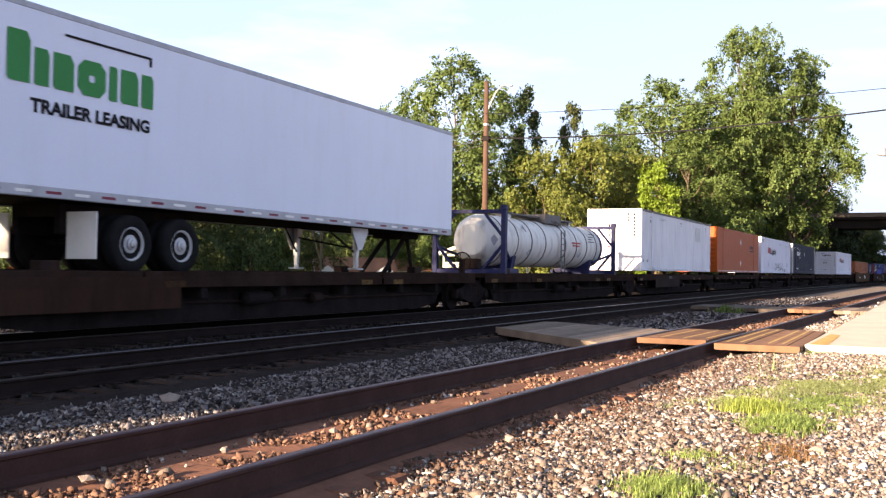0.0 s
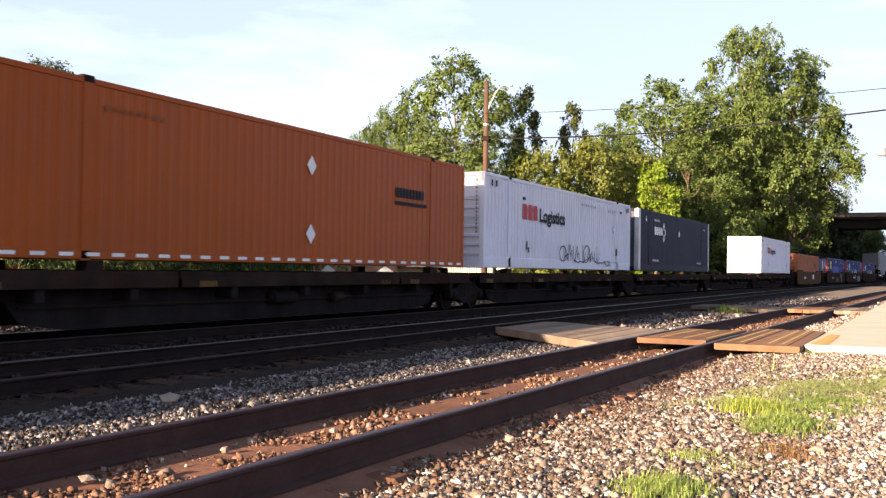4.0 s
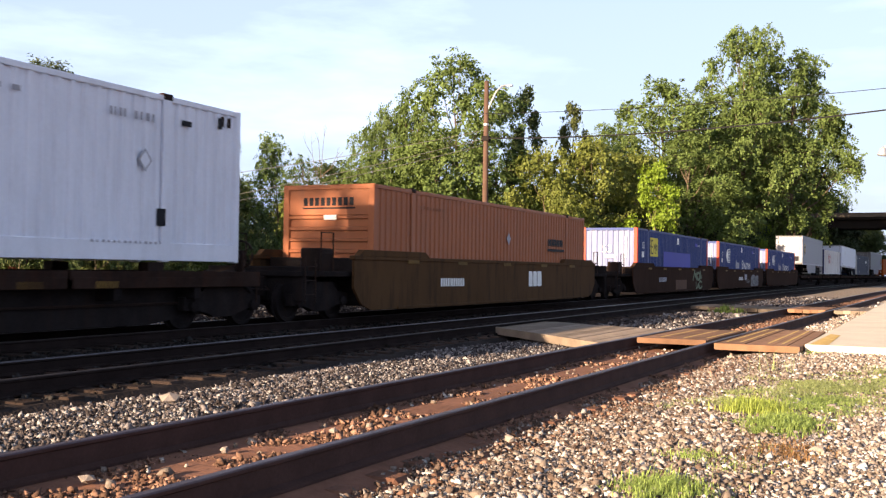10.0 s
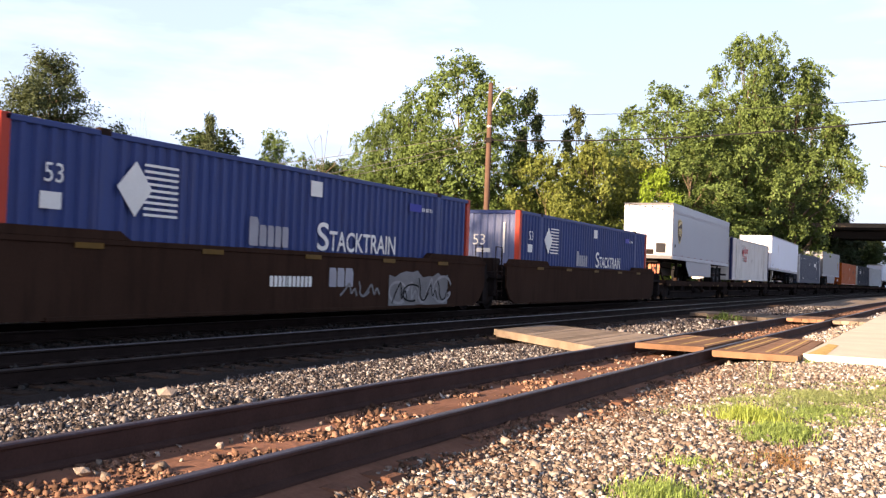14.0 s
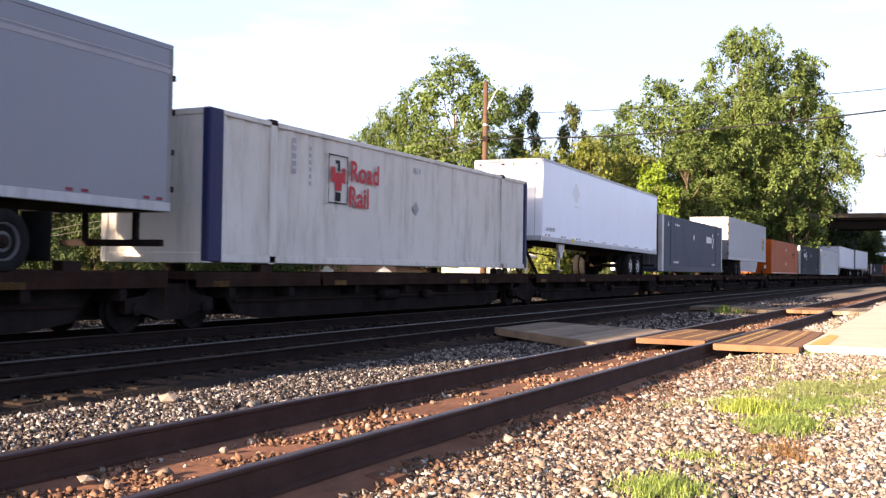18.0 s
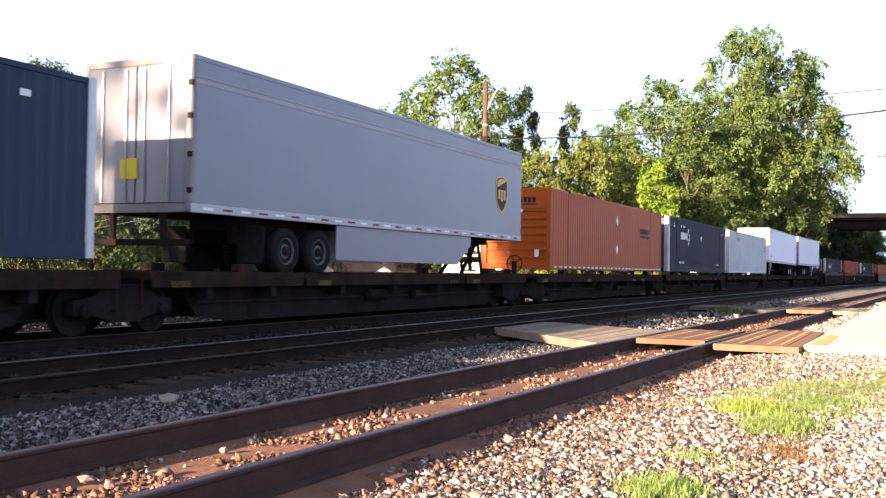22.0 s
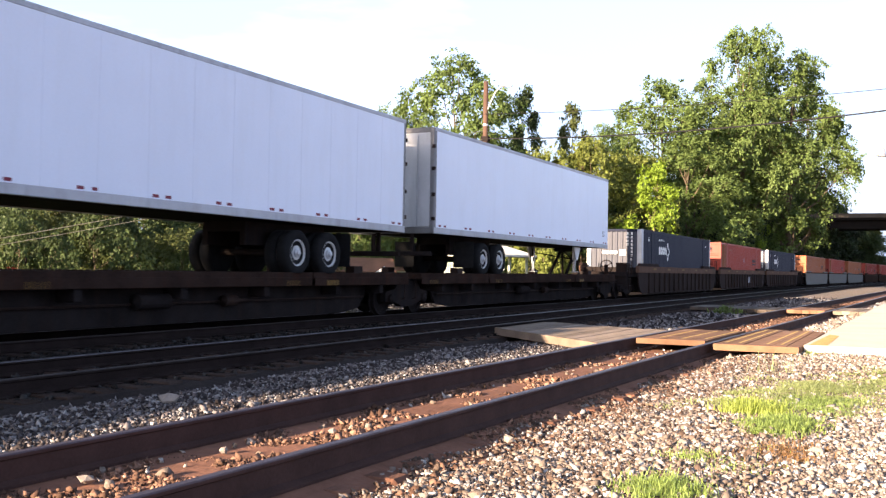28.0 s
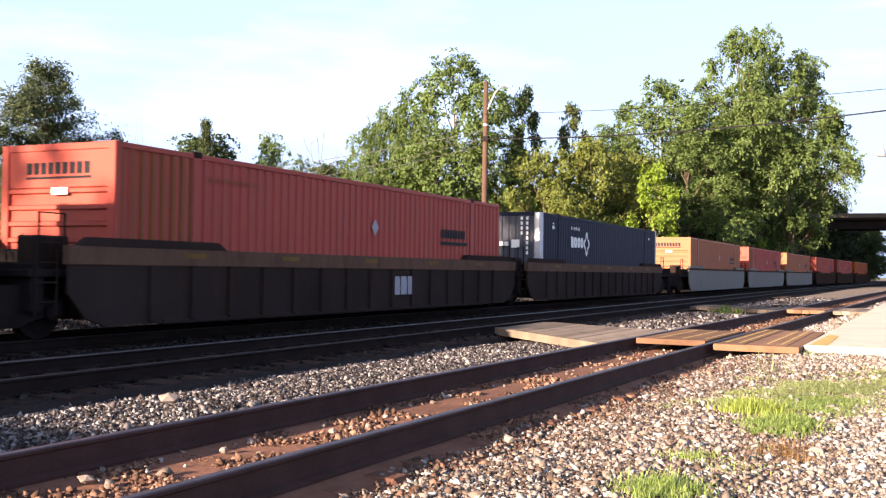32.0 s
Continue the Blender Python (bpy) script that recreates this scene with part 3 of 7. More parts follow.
def end_marks(parent, name, material, rows, x, label=""):
    """The same on the front end at x: rows of (y, z, width, height)."""
    quads = [[(x, y, z), (x, y + w, z), (x, y + w, z + h), (x, y, z + h)] for y, z, w, h in rows]
    return flat_pieces(parent, name, material, quads, label, max(r[3] for r in rows))


def letter_blocks(parent, x, z, h, widths, material, label, gap=.2, rise=(), y=None):
    """A row of framed blocks, one for each letter of a wordmark; rise: letters that stand taller."""
    for i, w in enumerate(widths):
        w *= h
        hh = h * (1.35 if i in rise else 1)
        e = min(.22 * h, .3 * w)
        if w > .8 * h:
            o = [(x + e, z), (x + w - e, z), (x + w, z + e), (x + w, z + hh - e), (x + w - e, z + hh), (x + e, z + hh), (x, z + hh - e), (x, z + e)]
            mx_, mz_ = x + w / 2, z + hh / 2
            k = [(mx_ + (p - mx_) * .2, mz_ + (q - mz_) * .2) for p, q in o]
            sh = Shape().add([(p, y, q) for p, q in o + k], [(a, (a + 1) % 8, 8 + (a + 1) % 8, 8 + a) for a in range(8)])
        else:
            o = [(x + e * .4, z), (x + w, z), (x + w, z + hh - e), (x + w - e * .6, z + hh), (x, z + hh), (x, z + e * .4)]
            sh = Shape().add([(p, y, q) for p, q in o], [tuple(range(6))])
        part("letter_block", sh, material, parent, label)
        x += w + gap * h


CL, CW, CH = 16.3, 2.6, 2.9


def fit_word(ob, width):
    """Stretches a word to the width that it has."""
    ob.matrix_basis = ob.matrix_basis @ Matrix.Diagonal((width / ob.dimensions.x, 1, 1, 1))
    return ob


def end_word(parent, text, size, y, z, material, x, width, bold, label):
    """A word on the front end, read from before it."""
    ob = lettering(parent, text, size, 0, 0, 0, material, label, bold)
    ob.matrix_basis = pose(x, y, z, 90, 0, -90)
    return fit_word(ob, width)


def lettering(parent, text, size, x, y, z, material, label="", bold=0.0):
    cu = bpy.data.curves.new("lettering", "FONT")
    cu.body, cu.size, cu.offset = text, size, bold
    tmp = bpy.data.objects.new("lettering", cu)
    scene.collection.objects.link(tmp)
    bpy.context.view_layer.update()
    me = bpy.data.meshes.new_from_object(tmp.evaluated_get(bpy.context.evaluated_depsgraph_get()))
    bpy.data.objects.remove(tmp)
    me.materials.append(material)
    ob = new("lettering", me)
    ob.parent = parent
    ob.matrix_basis = pose(x, y, z, 90, 0, 0)
    return tagged(ob, label)


def container(label, body, front="ribbed", posts=None, roof=None, doors=None, group="containers on the train", pitch=0.30, h=CH, flat=False, name="intermodal_container", depth=0.045, rail=.17, rim=None, face=None):
    """A 53-foot container, origin under its middle."""
    c = thing(name, label, "container", group)
    posts, hl, hw = posts or body, CL / 2, CW / 2
    for sy in (-1, 1):
        if flat:
            w = Shape().box((-hl + .12, min(sy * (hw - .03), sy * hw), .16), (hl - .12, max(sy * (hw - .03), sy * hw), h - .1))
            part("side_wall", w, body, c)
        else:
            part("side_wall", corrugated(-hl + .12, hl - .12, sy * (hw - .008), .16, h - .1, sy, pitch, depth, "x", pitch > .5), body, c)
        part("bottom_rail", Shape().box((-hl + .1, min(sy * (hw - .06), sy * (hw + .006)), 0.02), (hl - .1, max(sy * (hw - .06), sy * (hw + .006)), rail), .012), body, c)
        part("top_rail", Shape().box((-hl + .1, min(sy * (hw - .06), sy * (hw + .004)), h - .11), (hl - .1, max(sy * (hw - .06), sy * (hw + .004)), h - .01), .012), rim or body, c)
        for sx in (-1, 1):
            pw = .20 if posts is not body else .14
            part("corner_post", Shape().box((min(sx * hl, sx * (hl - pw)), min(sy * hw, sy * (hw - .16)) - .004, 0.0), (max(sx * hl, sx * (hl - pw)), max(sy * hw, sy * (hw - .16)) + .006, h), .014), posts, c)
            xx = sx * (hl - 2.05)
            lp = part("lifting_post", Shape().box((xx - .11, min(sy * hw, sy * (hw - .1)) - .006, 0.0), (xx + .11, max(sy * hw, sy * (hw - .1)) + .012, h), .014), body, c)
            part("corner_casting", Shape().box((xx - .13, min(sy * hw, sy * (hw - .12)) - .01, h - .1), (xx + .13, max(sy * hw, sy * (hw - .12)) + .018, h + .03), .02), M_STEEL_BROWN, lp)
    part("roof", Shape().box((-hl + .06, -hw + .05, h - .06), (hl - .06, hw - .05, h - .015), .01), roof or body, c)
    part("floor", Shape().box((-hl + .06, -hw + .05, .03), (hl - .06, hw - .05, .15)), M_STEEL_DARK, c)
    if front == "ribbed":
        part("front_wall", ribbed_h(-hw + .15, hw - .15, -hl + .07, -1, .2, h - .75, 7), body, c)
        part("front_panel", Shape().box((-hl + .03, -hw + .15, h - .75), (-hl + .08, hw - .15, h - .12), .012), body, c)
    elif front == "upright":
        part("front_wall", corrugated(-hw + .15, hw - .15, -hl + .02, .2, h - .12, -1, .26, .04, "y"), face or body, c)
    else:
        part("front_wall", Shape().box((-hl + .03, -hw + .12, .16), (-hl + .08, hw - .12, h - .1), .012), body, c)
    part("front_sill", Shape().box((-hl + .01, -hw + .12, .0), (-hl + .1, hw - .12, .2), .014), body, c)
    part("front_header", Shape().box((-hl + .01, -hw + .12, h - .13), (-hl + .1, hw - .12, h - .005), .014), body, c)
    for sy in (-1, 1):
        d = part("rear_door", Shape().box((hl - .09, min(sy * .01, sy * (hw - .15)), .16), (hl - .04, max(sy * .01, sy * (hw - .15)), h - .1), .01), doors or body, c)
        for q in (.35, .85):
            part("lock_rod", Shape().tube((hl - .02, sy * q, .1), (hl - .02, sy * q, h - .1), .018, n=6), M_GALV, d)
    return c


def wheel_pair(parent, x, y_in, y_out, z, r, rim_mat=None):
    """A road wheel with tyre and rim facing the near side."""
    w = part("wheel", Shape().lathe((x, y_in, z), (0, y_out - y_in, 0), [(0, r * .62), (0, r * .92), (.04, r), (abs(y_out - y_in) - .04, r), (abs(y_out - y_in), r * .92), (abs(y_out - y_in), r * .6), (abs(y_out - y_in) - .05, r * .55)], 28), M_TYRE, parent, "black tyre", True)
    sgn = 1 if y_out > y_in else -1
    rim = part("rim", Shape().lathe((x, y_out - sgn * .03, z), (0, sgn, 0), [(-.1, r * .60), (.015, r * .60), (.02, r * .55), (-.02, r * .52), (-.035, r * .46), (-.02, r * .32), (-.015, r * .20)], 28), rim_mat or M_PALE_RIM, w, "pale steel rim", True)
    holes = Shape()
    for i in range(8):
        q = 2 * math.pi * i / 8
        holes.lathe((x + math.cos(q) * r * .38, y_out - sgn * .072, z + math.sin(q) * r * .38), (0, sgn, 0), [(0, r * .05), (.022, r * .05), (.022, r * .005)], 8)
    part("hand_hole", holes, M_TYRE, rim, "dark hand holes")
    part("hub", Shape().lathe((x, y_out - sgn * .07, z), (0, sgn, 0), [(0, r * .22), (.06, r * .21), (.07, r * .14), (.10, r * .12), (.11, r * .02)], 14), M_GALV if rim_mat is None else M_STEEL_BROWN, rim, "steel hub")
    return w


def trailer(label, skin, nose, top=3.99, low=1.12, skirt=False, ribs=0, tape=1, legs=3.0, stripe=False, axles=4.1):
    """A 53-foot road trailer, origin on the deck under its middle. nose: -1 if it faces the front of the train, 1 the rear."""
    c = thing("semi_trailer", label, "trailer", "trailers on the train")
    hl, hw = CL / 2, CW / 2
    for sy in (-1, 1):
        sd = part("side_wall", Shape().box((-hl + .08, min(sy * (hw - .025), sy * (hw + .004)), low + .16), (hl - .08, max(sy * (hw - .025), sy * (hw + .004)), top - .1)), skin, c)
        if ribs:
            for i in range(1, ribs):
                xx = -hl + .1 + (2 * hl - .2) * i / ribs
                part("panel_joint", Shape().box((xx - .022, min(sy * (hw - .004), sy * (hw + .009)), low + .17), (xx + .022, max(sy * (hw - .004), sy * (hw + .009)), top - .11), .003), skin, sd)
        part("bottom_rail", Shape().box((-hl + .02, min(sy * (hw - .07), sy * (hw + .014)), low), (hl - .02, max(sy * (hw - .07), sy * (hw + .014)), low + .17), .012), P_RAILGREY, c)
        part("top_rail", Shape().box((-hl + .02, min(sy * (hw - .06), sy * (hw + .012)), top - .11), (hl - .02, max(sy * (hw - .06), sy * (hw + .012)), top), .018), P_RAILGREY if skin is P_TRAILER else skin, c)
        for sx in (-1, 1):
            part("corner_post", Shape().box((min(sx * hl, sx * (hl - .16)), min(sy * hw, sy * (hw - .14)) - .006, low), (max(sx * hl, sx * (hl - .16)), max(sy * hw, sy * (hw - .14)) + .01, top), .03), skin if sx == nose else P_END_FRAME, c)
    part("roof", Shape().box((-hl + .04, -hw + .04, top - .05), (hl - .04, hw - .04, top - .006), .01), skin, c)
    part("floor", Shape().box((-hl + .04, -hw + .06, low + .02), (hl - .04, hw - .06, low + .14)), M_STEEL_DARK, c)
    part("nose_wall", Shape().box((min(nose * hl, nose * (hl - .06)), -hw + .12, low + .05), (max(nose * hl, nose * (hl - .06)), hw - .12, top - .03), .02), skin, c)
    xn = nose * hl
    trim = P_RAILGREY if skin is P_TRAILER else M_DULL_RIM
    part("nose_cap", Shape().box((min(xn - nose * .05, xn + nose * .016), -hw + .02, top - .12), (max(xn - nose * .05, xn + nose * .016), hw - .02, top - .002), .014), trim, c, "grey trim across the top of the nose")
    part("nose_sill", Shape().box((min(xn - nose * .05, xn + nose * .02), -hw + .02, low + .01), (max(xn - nose * .05, xn + nose * .02), hw - .02, low + .19), .014), trim, c, "grey sill under the nose")
    for sy in (-1, 1):
        part("nose_trim", Shape().box((min(xn, xn + nose * .012), sy * 1.02 - .012, low + .2), (max(xn, xn + nose * .012), sy * 1.02 + .012, top - .13), .003), trim, c, "upright seam on the nose")
    part("connector_box", Shape().box((min(xn, xn + nose * .06), -.32, low + .24), (max(xn, xn + nose * .06), .12, low + .5), .02), M_STEEL_DARK, c, "dark air and lamp connector box")
    for k, q in enumerate((-1.06, -.2, .2, 1.06)):
        part("marker_lamp", Shape().box((min(xn, xn + nose * .03), q - .05, top - .21), (max(xn, xn + nose * .03), q + .05, top - .16), .008), M_STEEL_BROWN, c, "small marker lamp")
    xr = -nose * hl
    part("rear_header", Shape().box((min(xr, xr + nose * .06), -hw + .13, top - .14), (max(xr, xr + nose * .06), hw - .13, top - .003), .01), P_END_FRAME, c, "grey rear header")
    part("rear_sill", Shape().box((min(xr, xr + nose * .06), -hw + .13, low), (max(xr, xr + nose * .06), hw - .13, low + .17), .01), P_END_FRAME, c, "grey rear sill")
    for sy in (-1, 1):
        d = part("rear_door", Shape().box((min(xr, xr + nose * .05), min(sy * .015, sy * (hw - .13)), low + .18), (max(xr, xr + nose * .05), max(sy * .015, sy * (hw - .13)), top - .14), .01), P_DOOR if skin is P_TRAILER else skin, c, "rear door leaf, shade-dimmed on white trailers")
        for z in (.35, 1.0, 1.7, 2.3):
            part("hinge", Shape().box((xr - .03, sy * (hw - .02) - .05, low + z), (xr + .03, sy * (hw - .02) + .05, low + z + .1), .01), M_STEEL_BROWN, d)
        for q in (.22, .8):
            part("lock_rod", Shape().tube((xr - nose * .03, sy * q, low + .2), (xr - nose * .03, sy * q, top - .2), .016, n=6), M_GALV, d)
    # running gear
    bx = -nose * (hl - axles)
    part("sub_frame", Shape().box((bx - 1.5, -.55, .62), (bx + 1.5, -.42, low)).box((bx - 1.5, .42, .62), (bx + 1.5, .55, low)).box((bx - 1.5, -.5, .9), (bx - 1.3, .5, low)).box((bx + 1.3, -.5, .9), (bx + 1.5, .5, low)), M_STEEL_DARK, c)
    dark_rim = M_DULL_RIM if skin is P_SILVER else None
    for dx in (-.62, .62):
        part("axle", Shape().tube((bx + dx, -1.0, .49), (bx + dx, 1.0, .49), .075, n=10), M_STEEL_DARK, c)
        for sy in (-1, 1):
            wheel_pair(c, bx + dx, sy * .72, sy * .98, .485, .485, dark_rim)
            wheel_pair(c, bx + dx, sy * 1.02, sy * 1.28, .485, .485, dark_rim)
    for sy in (-1, 1):
        fx = bx - nose * 1.45
        part("mudflap", Shape().box((fx - .012, sy * .98 - .32, .22), (fx + .012, sy * .98 + .32, .98)), M_WHITE_MARK if legs > 4 else M_TYRE, c, "white mudflap" if legs > 4 else "black mudflap")
    ux = xr + nose * .1
    ub = Shape().box((ux - .05, -1.2, .52), (ux + .05, 1.2, .64), .01)
    for q in (-.6, .6):
        ub.box((ux - .04, q - .05, .6), (ux + .04, q + .05, low))
    part("rear_guard", ub, M_STEEL_DARK, c)
    lx = nose * (hl - legs)
    for sy in (-1, 1):
        g = part("landing_leg", Shape().box((lx - .06, sy * .85 - .06, .45), (lx + .06, sy * .85 + .06, low), .008).box((lx - .045, sy * .85 - .045, .16), (lx + .045, sy * .85 + .045, .5)).box((lx - .14, sy * .85 - .14, .12), (lx + .14, sy * .85 + .14, .16), .01), M_STEEL_DARK if skin is not P_TRAILER else M_GALV, c)
        part("leg_brace", Shape().tube((lx - nose * .05, sy * .82, .55), (lx - nose * .95, sy * .55, low), .025, n=6), M_STEEL_DARK, g)
    if skin is P_TRAILER:
        for sy in (-1, 1):
            part("leg_gusset", Shape().prism([(lx - .36, low), (lx + .36, low), (lx + .36, low - .1), (lx + .09, low - .52), (lx - .09, low - .52), (lx - .36, low - .1)], "y", sy * .95 - .02, sy * .95 + .02), M_GALV, c, "pale triangular gusset")
    part("leg_cross_brace", Shape().tube((lx, -.85, .62), (lx, .85, .9), .022, n=6), M_STEEL_DARK, c)
    if skirt:
        for sy in (-1, 1):
            a, b = sorted((bx + nose * 1.4, lx - nose * .8))
            k = .9
            out = [(a, low), (a, .34), (b - k if nose > 0 else b, .30 if nose > 0 else .34), (b, low - .25), (b, low)] if nose > 0 else [(a, low), (a, low - .25), (a + k, .30), (b, .34), (b, low)]
            part("side_skirt", Shape().prism(out, "y", sy * (hw - .09) - .012, sy * (hw - .09) + .012), skin, c)
    if tape:
        n = 10 if tape == 1 else 28
        for i in range(n):
            xx = -hl + .5 + i * (2 * hl - 1.0) / (n - 1)
            if tape == 1:
                for q in (-.2, .12):
                    part("reflective_tape", Shape().box((xx + q, -hw - .0085, low + .19), (xx + q + .15, -hw - .005, low + .245)), P_REDTAPE, c, "red reflective strip")
            else:
                part("reflective_tape", Shape().box((xx - .15, -hw - .018, low + .06), (xx + .15, -hw - .0145, low + .105)), P_REDTAPE if i % 2 else M_WHITE_MARK, c, "red reflective strip" if i % 2 else "white reflective strip")
    if stripe:
        part("side_stripe", Shape().box((-hl + .1, -hw - .012, top - .52), (hl - .1, -hw - .003, top - .44), .002).box((-hl + .1, -hw - .012, top - .40), (hl - .1, -hw - .003, top - .37), .002), M_GREY_MARK, c, "pale raised side stripe")
    return c


def rail_truck(parent, x):
    """A two-axle freight truck under a car."""
    t = part("truck", Shape().box((x - .22, -.95, .42), (x + .22, .95, .66), .03), M_STEEL_DARK, parent, "grimy cast steel truck")
    for sy in (-1, 1):
        y = sy * .98
        sf = Shape().prism([(x - 1.15, .36), (x - 1.15, .60), (x - .72, .66), (x - .45, .86), (x + .45, .86), (x + .72, .66), (x + 1.15, .60), (x + 1.15, .36), (x + .78, .36), (x + .45, .28), (x + .30, .22), (x - .30, .22), (x - .45, .28), (x - .78, .36)], "y", y - .08, y + .08)
        part("side_frame", sf, M_STEEL_DARK, t)
        sp = Shape()
        for q in (-.16, 0, .16):
            sp.tube((x + q, y - sy * .0, .26), (x + q, y, .60), .06, n=8)
        part("spring", sp, M_STEEL_DARK, t)
        for dx in (-.9, .9):
            part("bearing_cap", Shape().lathe((x + dx, y, .43), (0, sy, 0), [(0, .13), (.14, .12), (.17, .07), (.19, .01)], 14), M_STEEL_DARK, t)
    for dx in (-.9, .9):
        w = Shape().tube((x + dx, -.8, .43), (x + dx, .8, .43), .08, n=10)
        for sy in (-1, 1):
            w.lathe((x + dx, sy * .69, .43), (0, sy, 0), [(-.02, .455), (.01, .455), (.02, .425), (.12, .42), (.12, .35), (.07, .32), (.07, .15), (.11, .12), (.11, .01)], 26)
        part("wheelset", w, M_STEEL_DARK, t, smooth=False)
    return t


def spine_unit(label, a, b, cargo_centre, truck_front, truck_rear, hitch=0, panel=False):
    """One platform of an articulated spine car, from a to b along the train; origin at its middle on the rail."""
    L, m = b - a, (a + b) / 2
    c = thing("spine_car", label, "rail car", "cars of the train")
    h = L / 2
    off = cargo_centre - m
    part("centre_sill", Shape().box((-h + .2, -.33, .26), (h - .2, .33, 1.0), .02).box((-h + .2, -.45, .24), (h - .2, .45, .30), .01), M_STEEL_DARK, c)
    # side platforms and cross arms that carry boxes and wheels
    for sy in (-1, 1):
        for xa, xb in ((-h + .35, off - 4.15), (off - 4.1, off + 4.1), (off + 4.15, h - .35)):
            xa, xb = max(xa, -h + .15), min(xb, h - .15)
            y0, y1 = sorted((sy * .62, sy * 1.28))
            dk = part("side_deck", Shape().box((xa, y0, .93), (xb, y1, 1.08), .012), M_DECK, c)
            part("deck_edge", Shape().box((xa + .03, sy * 1.28 - .02, .79), (xb - .03, sy * 1.28 + .014, .98), .01), M_DECK, dk, "rusty brown deck edge")
            if sy < 0:
                for xq in ((xa + .5,) if xb - xa < 6 else (xa + .5, xb - 1.0)):
                    part("reflective_patch", Shape().box((xq, -1.30, .80), (xq + .5, -1.294, .91)), P_REFLECT, dk, "worn yellow reflective patch")
        for xx in (-7.2, -5.2, -2.5, 0, 2.5, 5.2, 7.2):
            y0, y1 = sorted((sy * .3, sy * 1.25))
            part("cross_arm", Shape().box((off + xx - .09, y0, .58), (off + xx + .09, y1, .94), .012), M_STEEL_DARK, c)
    for sy in (-1, 1):
        part("under_frame", Shape().prism([(-h + 1.6, .8), (-h + 2.1, .24), (-h + 3.0, .13), (h - 3.0, .13), (h - 2.1, .24), (h - 1.6, .8)], "y", sy * .8 - .04, sy * .8 + .04), M_STEEL_DARK, c)
        part("brake_rod", Shape().tube((-h + 2, sy * .9, .5), (h - 2, sy * .9, .5), .025, n=6), M_STEEL_BROWN, c)
    part("air_tank", Shape().lathe((off - 1.0, -.98, .55), (1, 0, 0), [(0, .02), (.05, .14), (.85, .14), (.9, .02)], 14), M_STEEL_DARK, c)
    part("brake_cylinder", Shape().lathe((off + 1.4, -.98, .52), (1, 0, 0), [(0, .02), (.04, .11), (.4, .11), (.45, .04), (.8, .03)], 12), M_STEEL_BROWN, c)
    for sx in (-1, 1):
        for sy in (-1, 1):
            xx = off + sx * 6.1
            part("pedestal", Shape().box((xx - .2, sy * 1.12 - .12, 1.0), (xx + .2, sy * 1.12 + .12, 1.235), .015), M_STEEL_BROWN, c)
    if hitch:
        hx = off + hitch * 7.1
        hs = Shape().box((hx - .5, -.45, 2.0), (hx + .5, .45, 2.14), .02)
        for sy in (-1, 1):
            hs.tube((hx - hitch * .1, sy * .3, 2.0), (hx - hitch * 1.35, sy * .35, 1.0), .06, n=8)
            hs.tube((hx + hitch * .1, sy * .3, 2.0), (hx + hitch * .35, sy * .35, 1.0), .05, n=8)
        orange_one = abs(cargo_centre - 251.8) < .1
        part("trailer_hitch", hs, M_STEEL_DARK, c, "black folding trailer hitch")
        if orange_one:
            pl = part("hitch_plate", Shape().prism([(hx - .32, 1.12), (hx - .24, 1.12), (hx - .04, 1.98), (hx - .12, 1.98)], "y", -.48, .12), P_HITCH, c, "red-orange hitch plate")
            for q in (-.32, -.14):
                part("slot", Shape().prism([(hx - .208, 1.62), (hx - .19, 1.62), (hx - .155, 1.78), (hx - .173, 1.78)], "y", q, q + .1), M_BLACK_MARK, pl)
    if panel:
        part("side_panel", Shape().box((-h + 1.6, -1.30, .42), (off - 3.2, -1.27, .98), .008), P_BROWN, c, "rusty red-brown side panel")
    if truck_front is not None:
        rail_truck(c, truck_front - m)
    if truck_rear is not None:
        rail_truck(c, truck_rear - m)
    if truck_rear is not None or panel:
        bw = part("brake_wheel", Shape().pipe([(h - .55, -.95 + .27 * math.cos(q * math.pi / 8), 1.42 + .27 * math.sin(q * math.pi / 8)) for q in range(17)], .022, 6), M_STEEL_BROWN, c, "rusty hand brake wheel")
        sp = Shape()
        for q in range(5):
            sp.tube((h - .55, -.95, 1.42), (h - .55, -.95 + .26 * math.cos(q * 1.2566), 1.42 + .26 * math.sin(q * 1.2566)), .014, n=5)
        part("spoke", sp, M_STEEL_BROWN, bw)
        part("brake_staff", Shape().box((h - .62, -1.03, .95), (h - .52, -.87, 1.5), .01), M_STEEL_BROWN, c)
        part("air_hose", Shape().pipe([(h + .1, -.42, .62), (h + .3, -.5, .42), (h + .55, -.42, .32), (h + .8, -.3, .40)], .03, 6), M_TYRE, c)
        part("uncoupling_lever", Shape().pipe([(h - .1, -1.2, .8), (h + .05, -1.2, .72), (h + .05, -.3, .72)], .016, 5), M_STEEL_BROWN, c)
    for sx in (-1, 1):
        part("end_casting", Shape().box((sx * h - .35, -.5, .55), (sx * h + .35, .5, .95), .05), M_STEEL_BROWN, c)
        for sy in (-1, 1):
            part("step", Shape().pipe([(sx * (h - .3), sy * 1.15, .95), (sx * (h - .3), sy * 1.15, .42), (sx * (h - .3), sy * .7, .42)], .018, 5), M_STEEL_BROWN, c)
    rides(c, m)
    return c


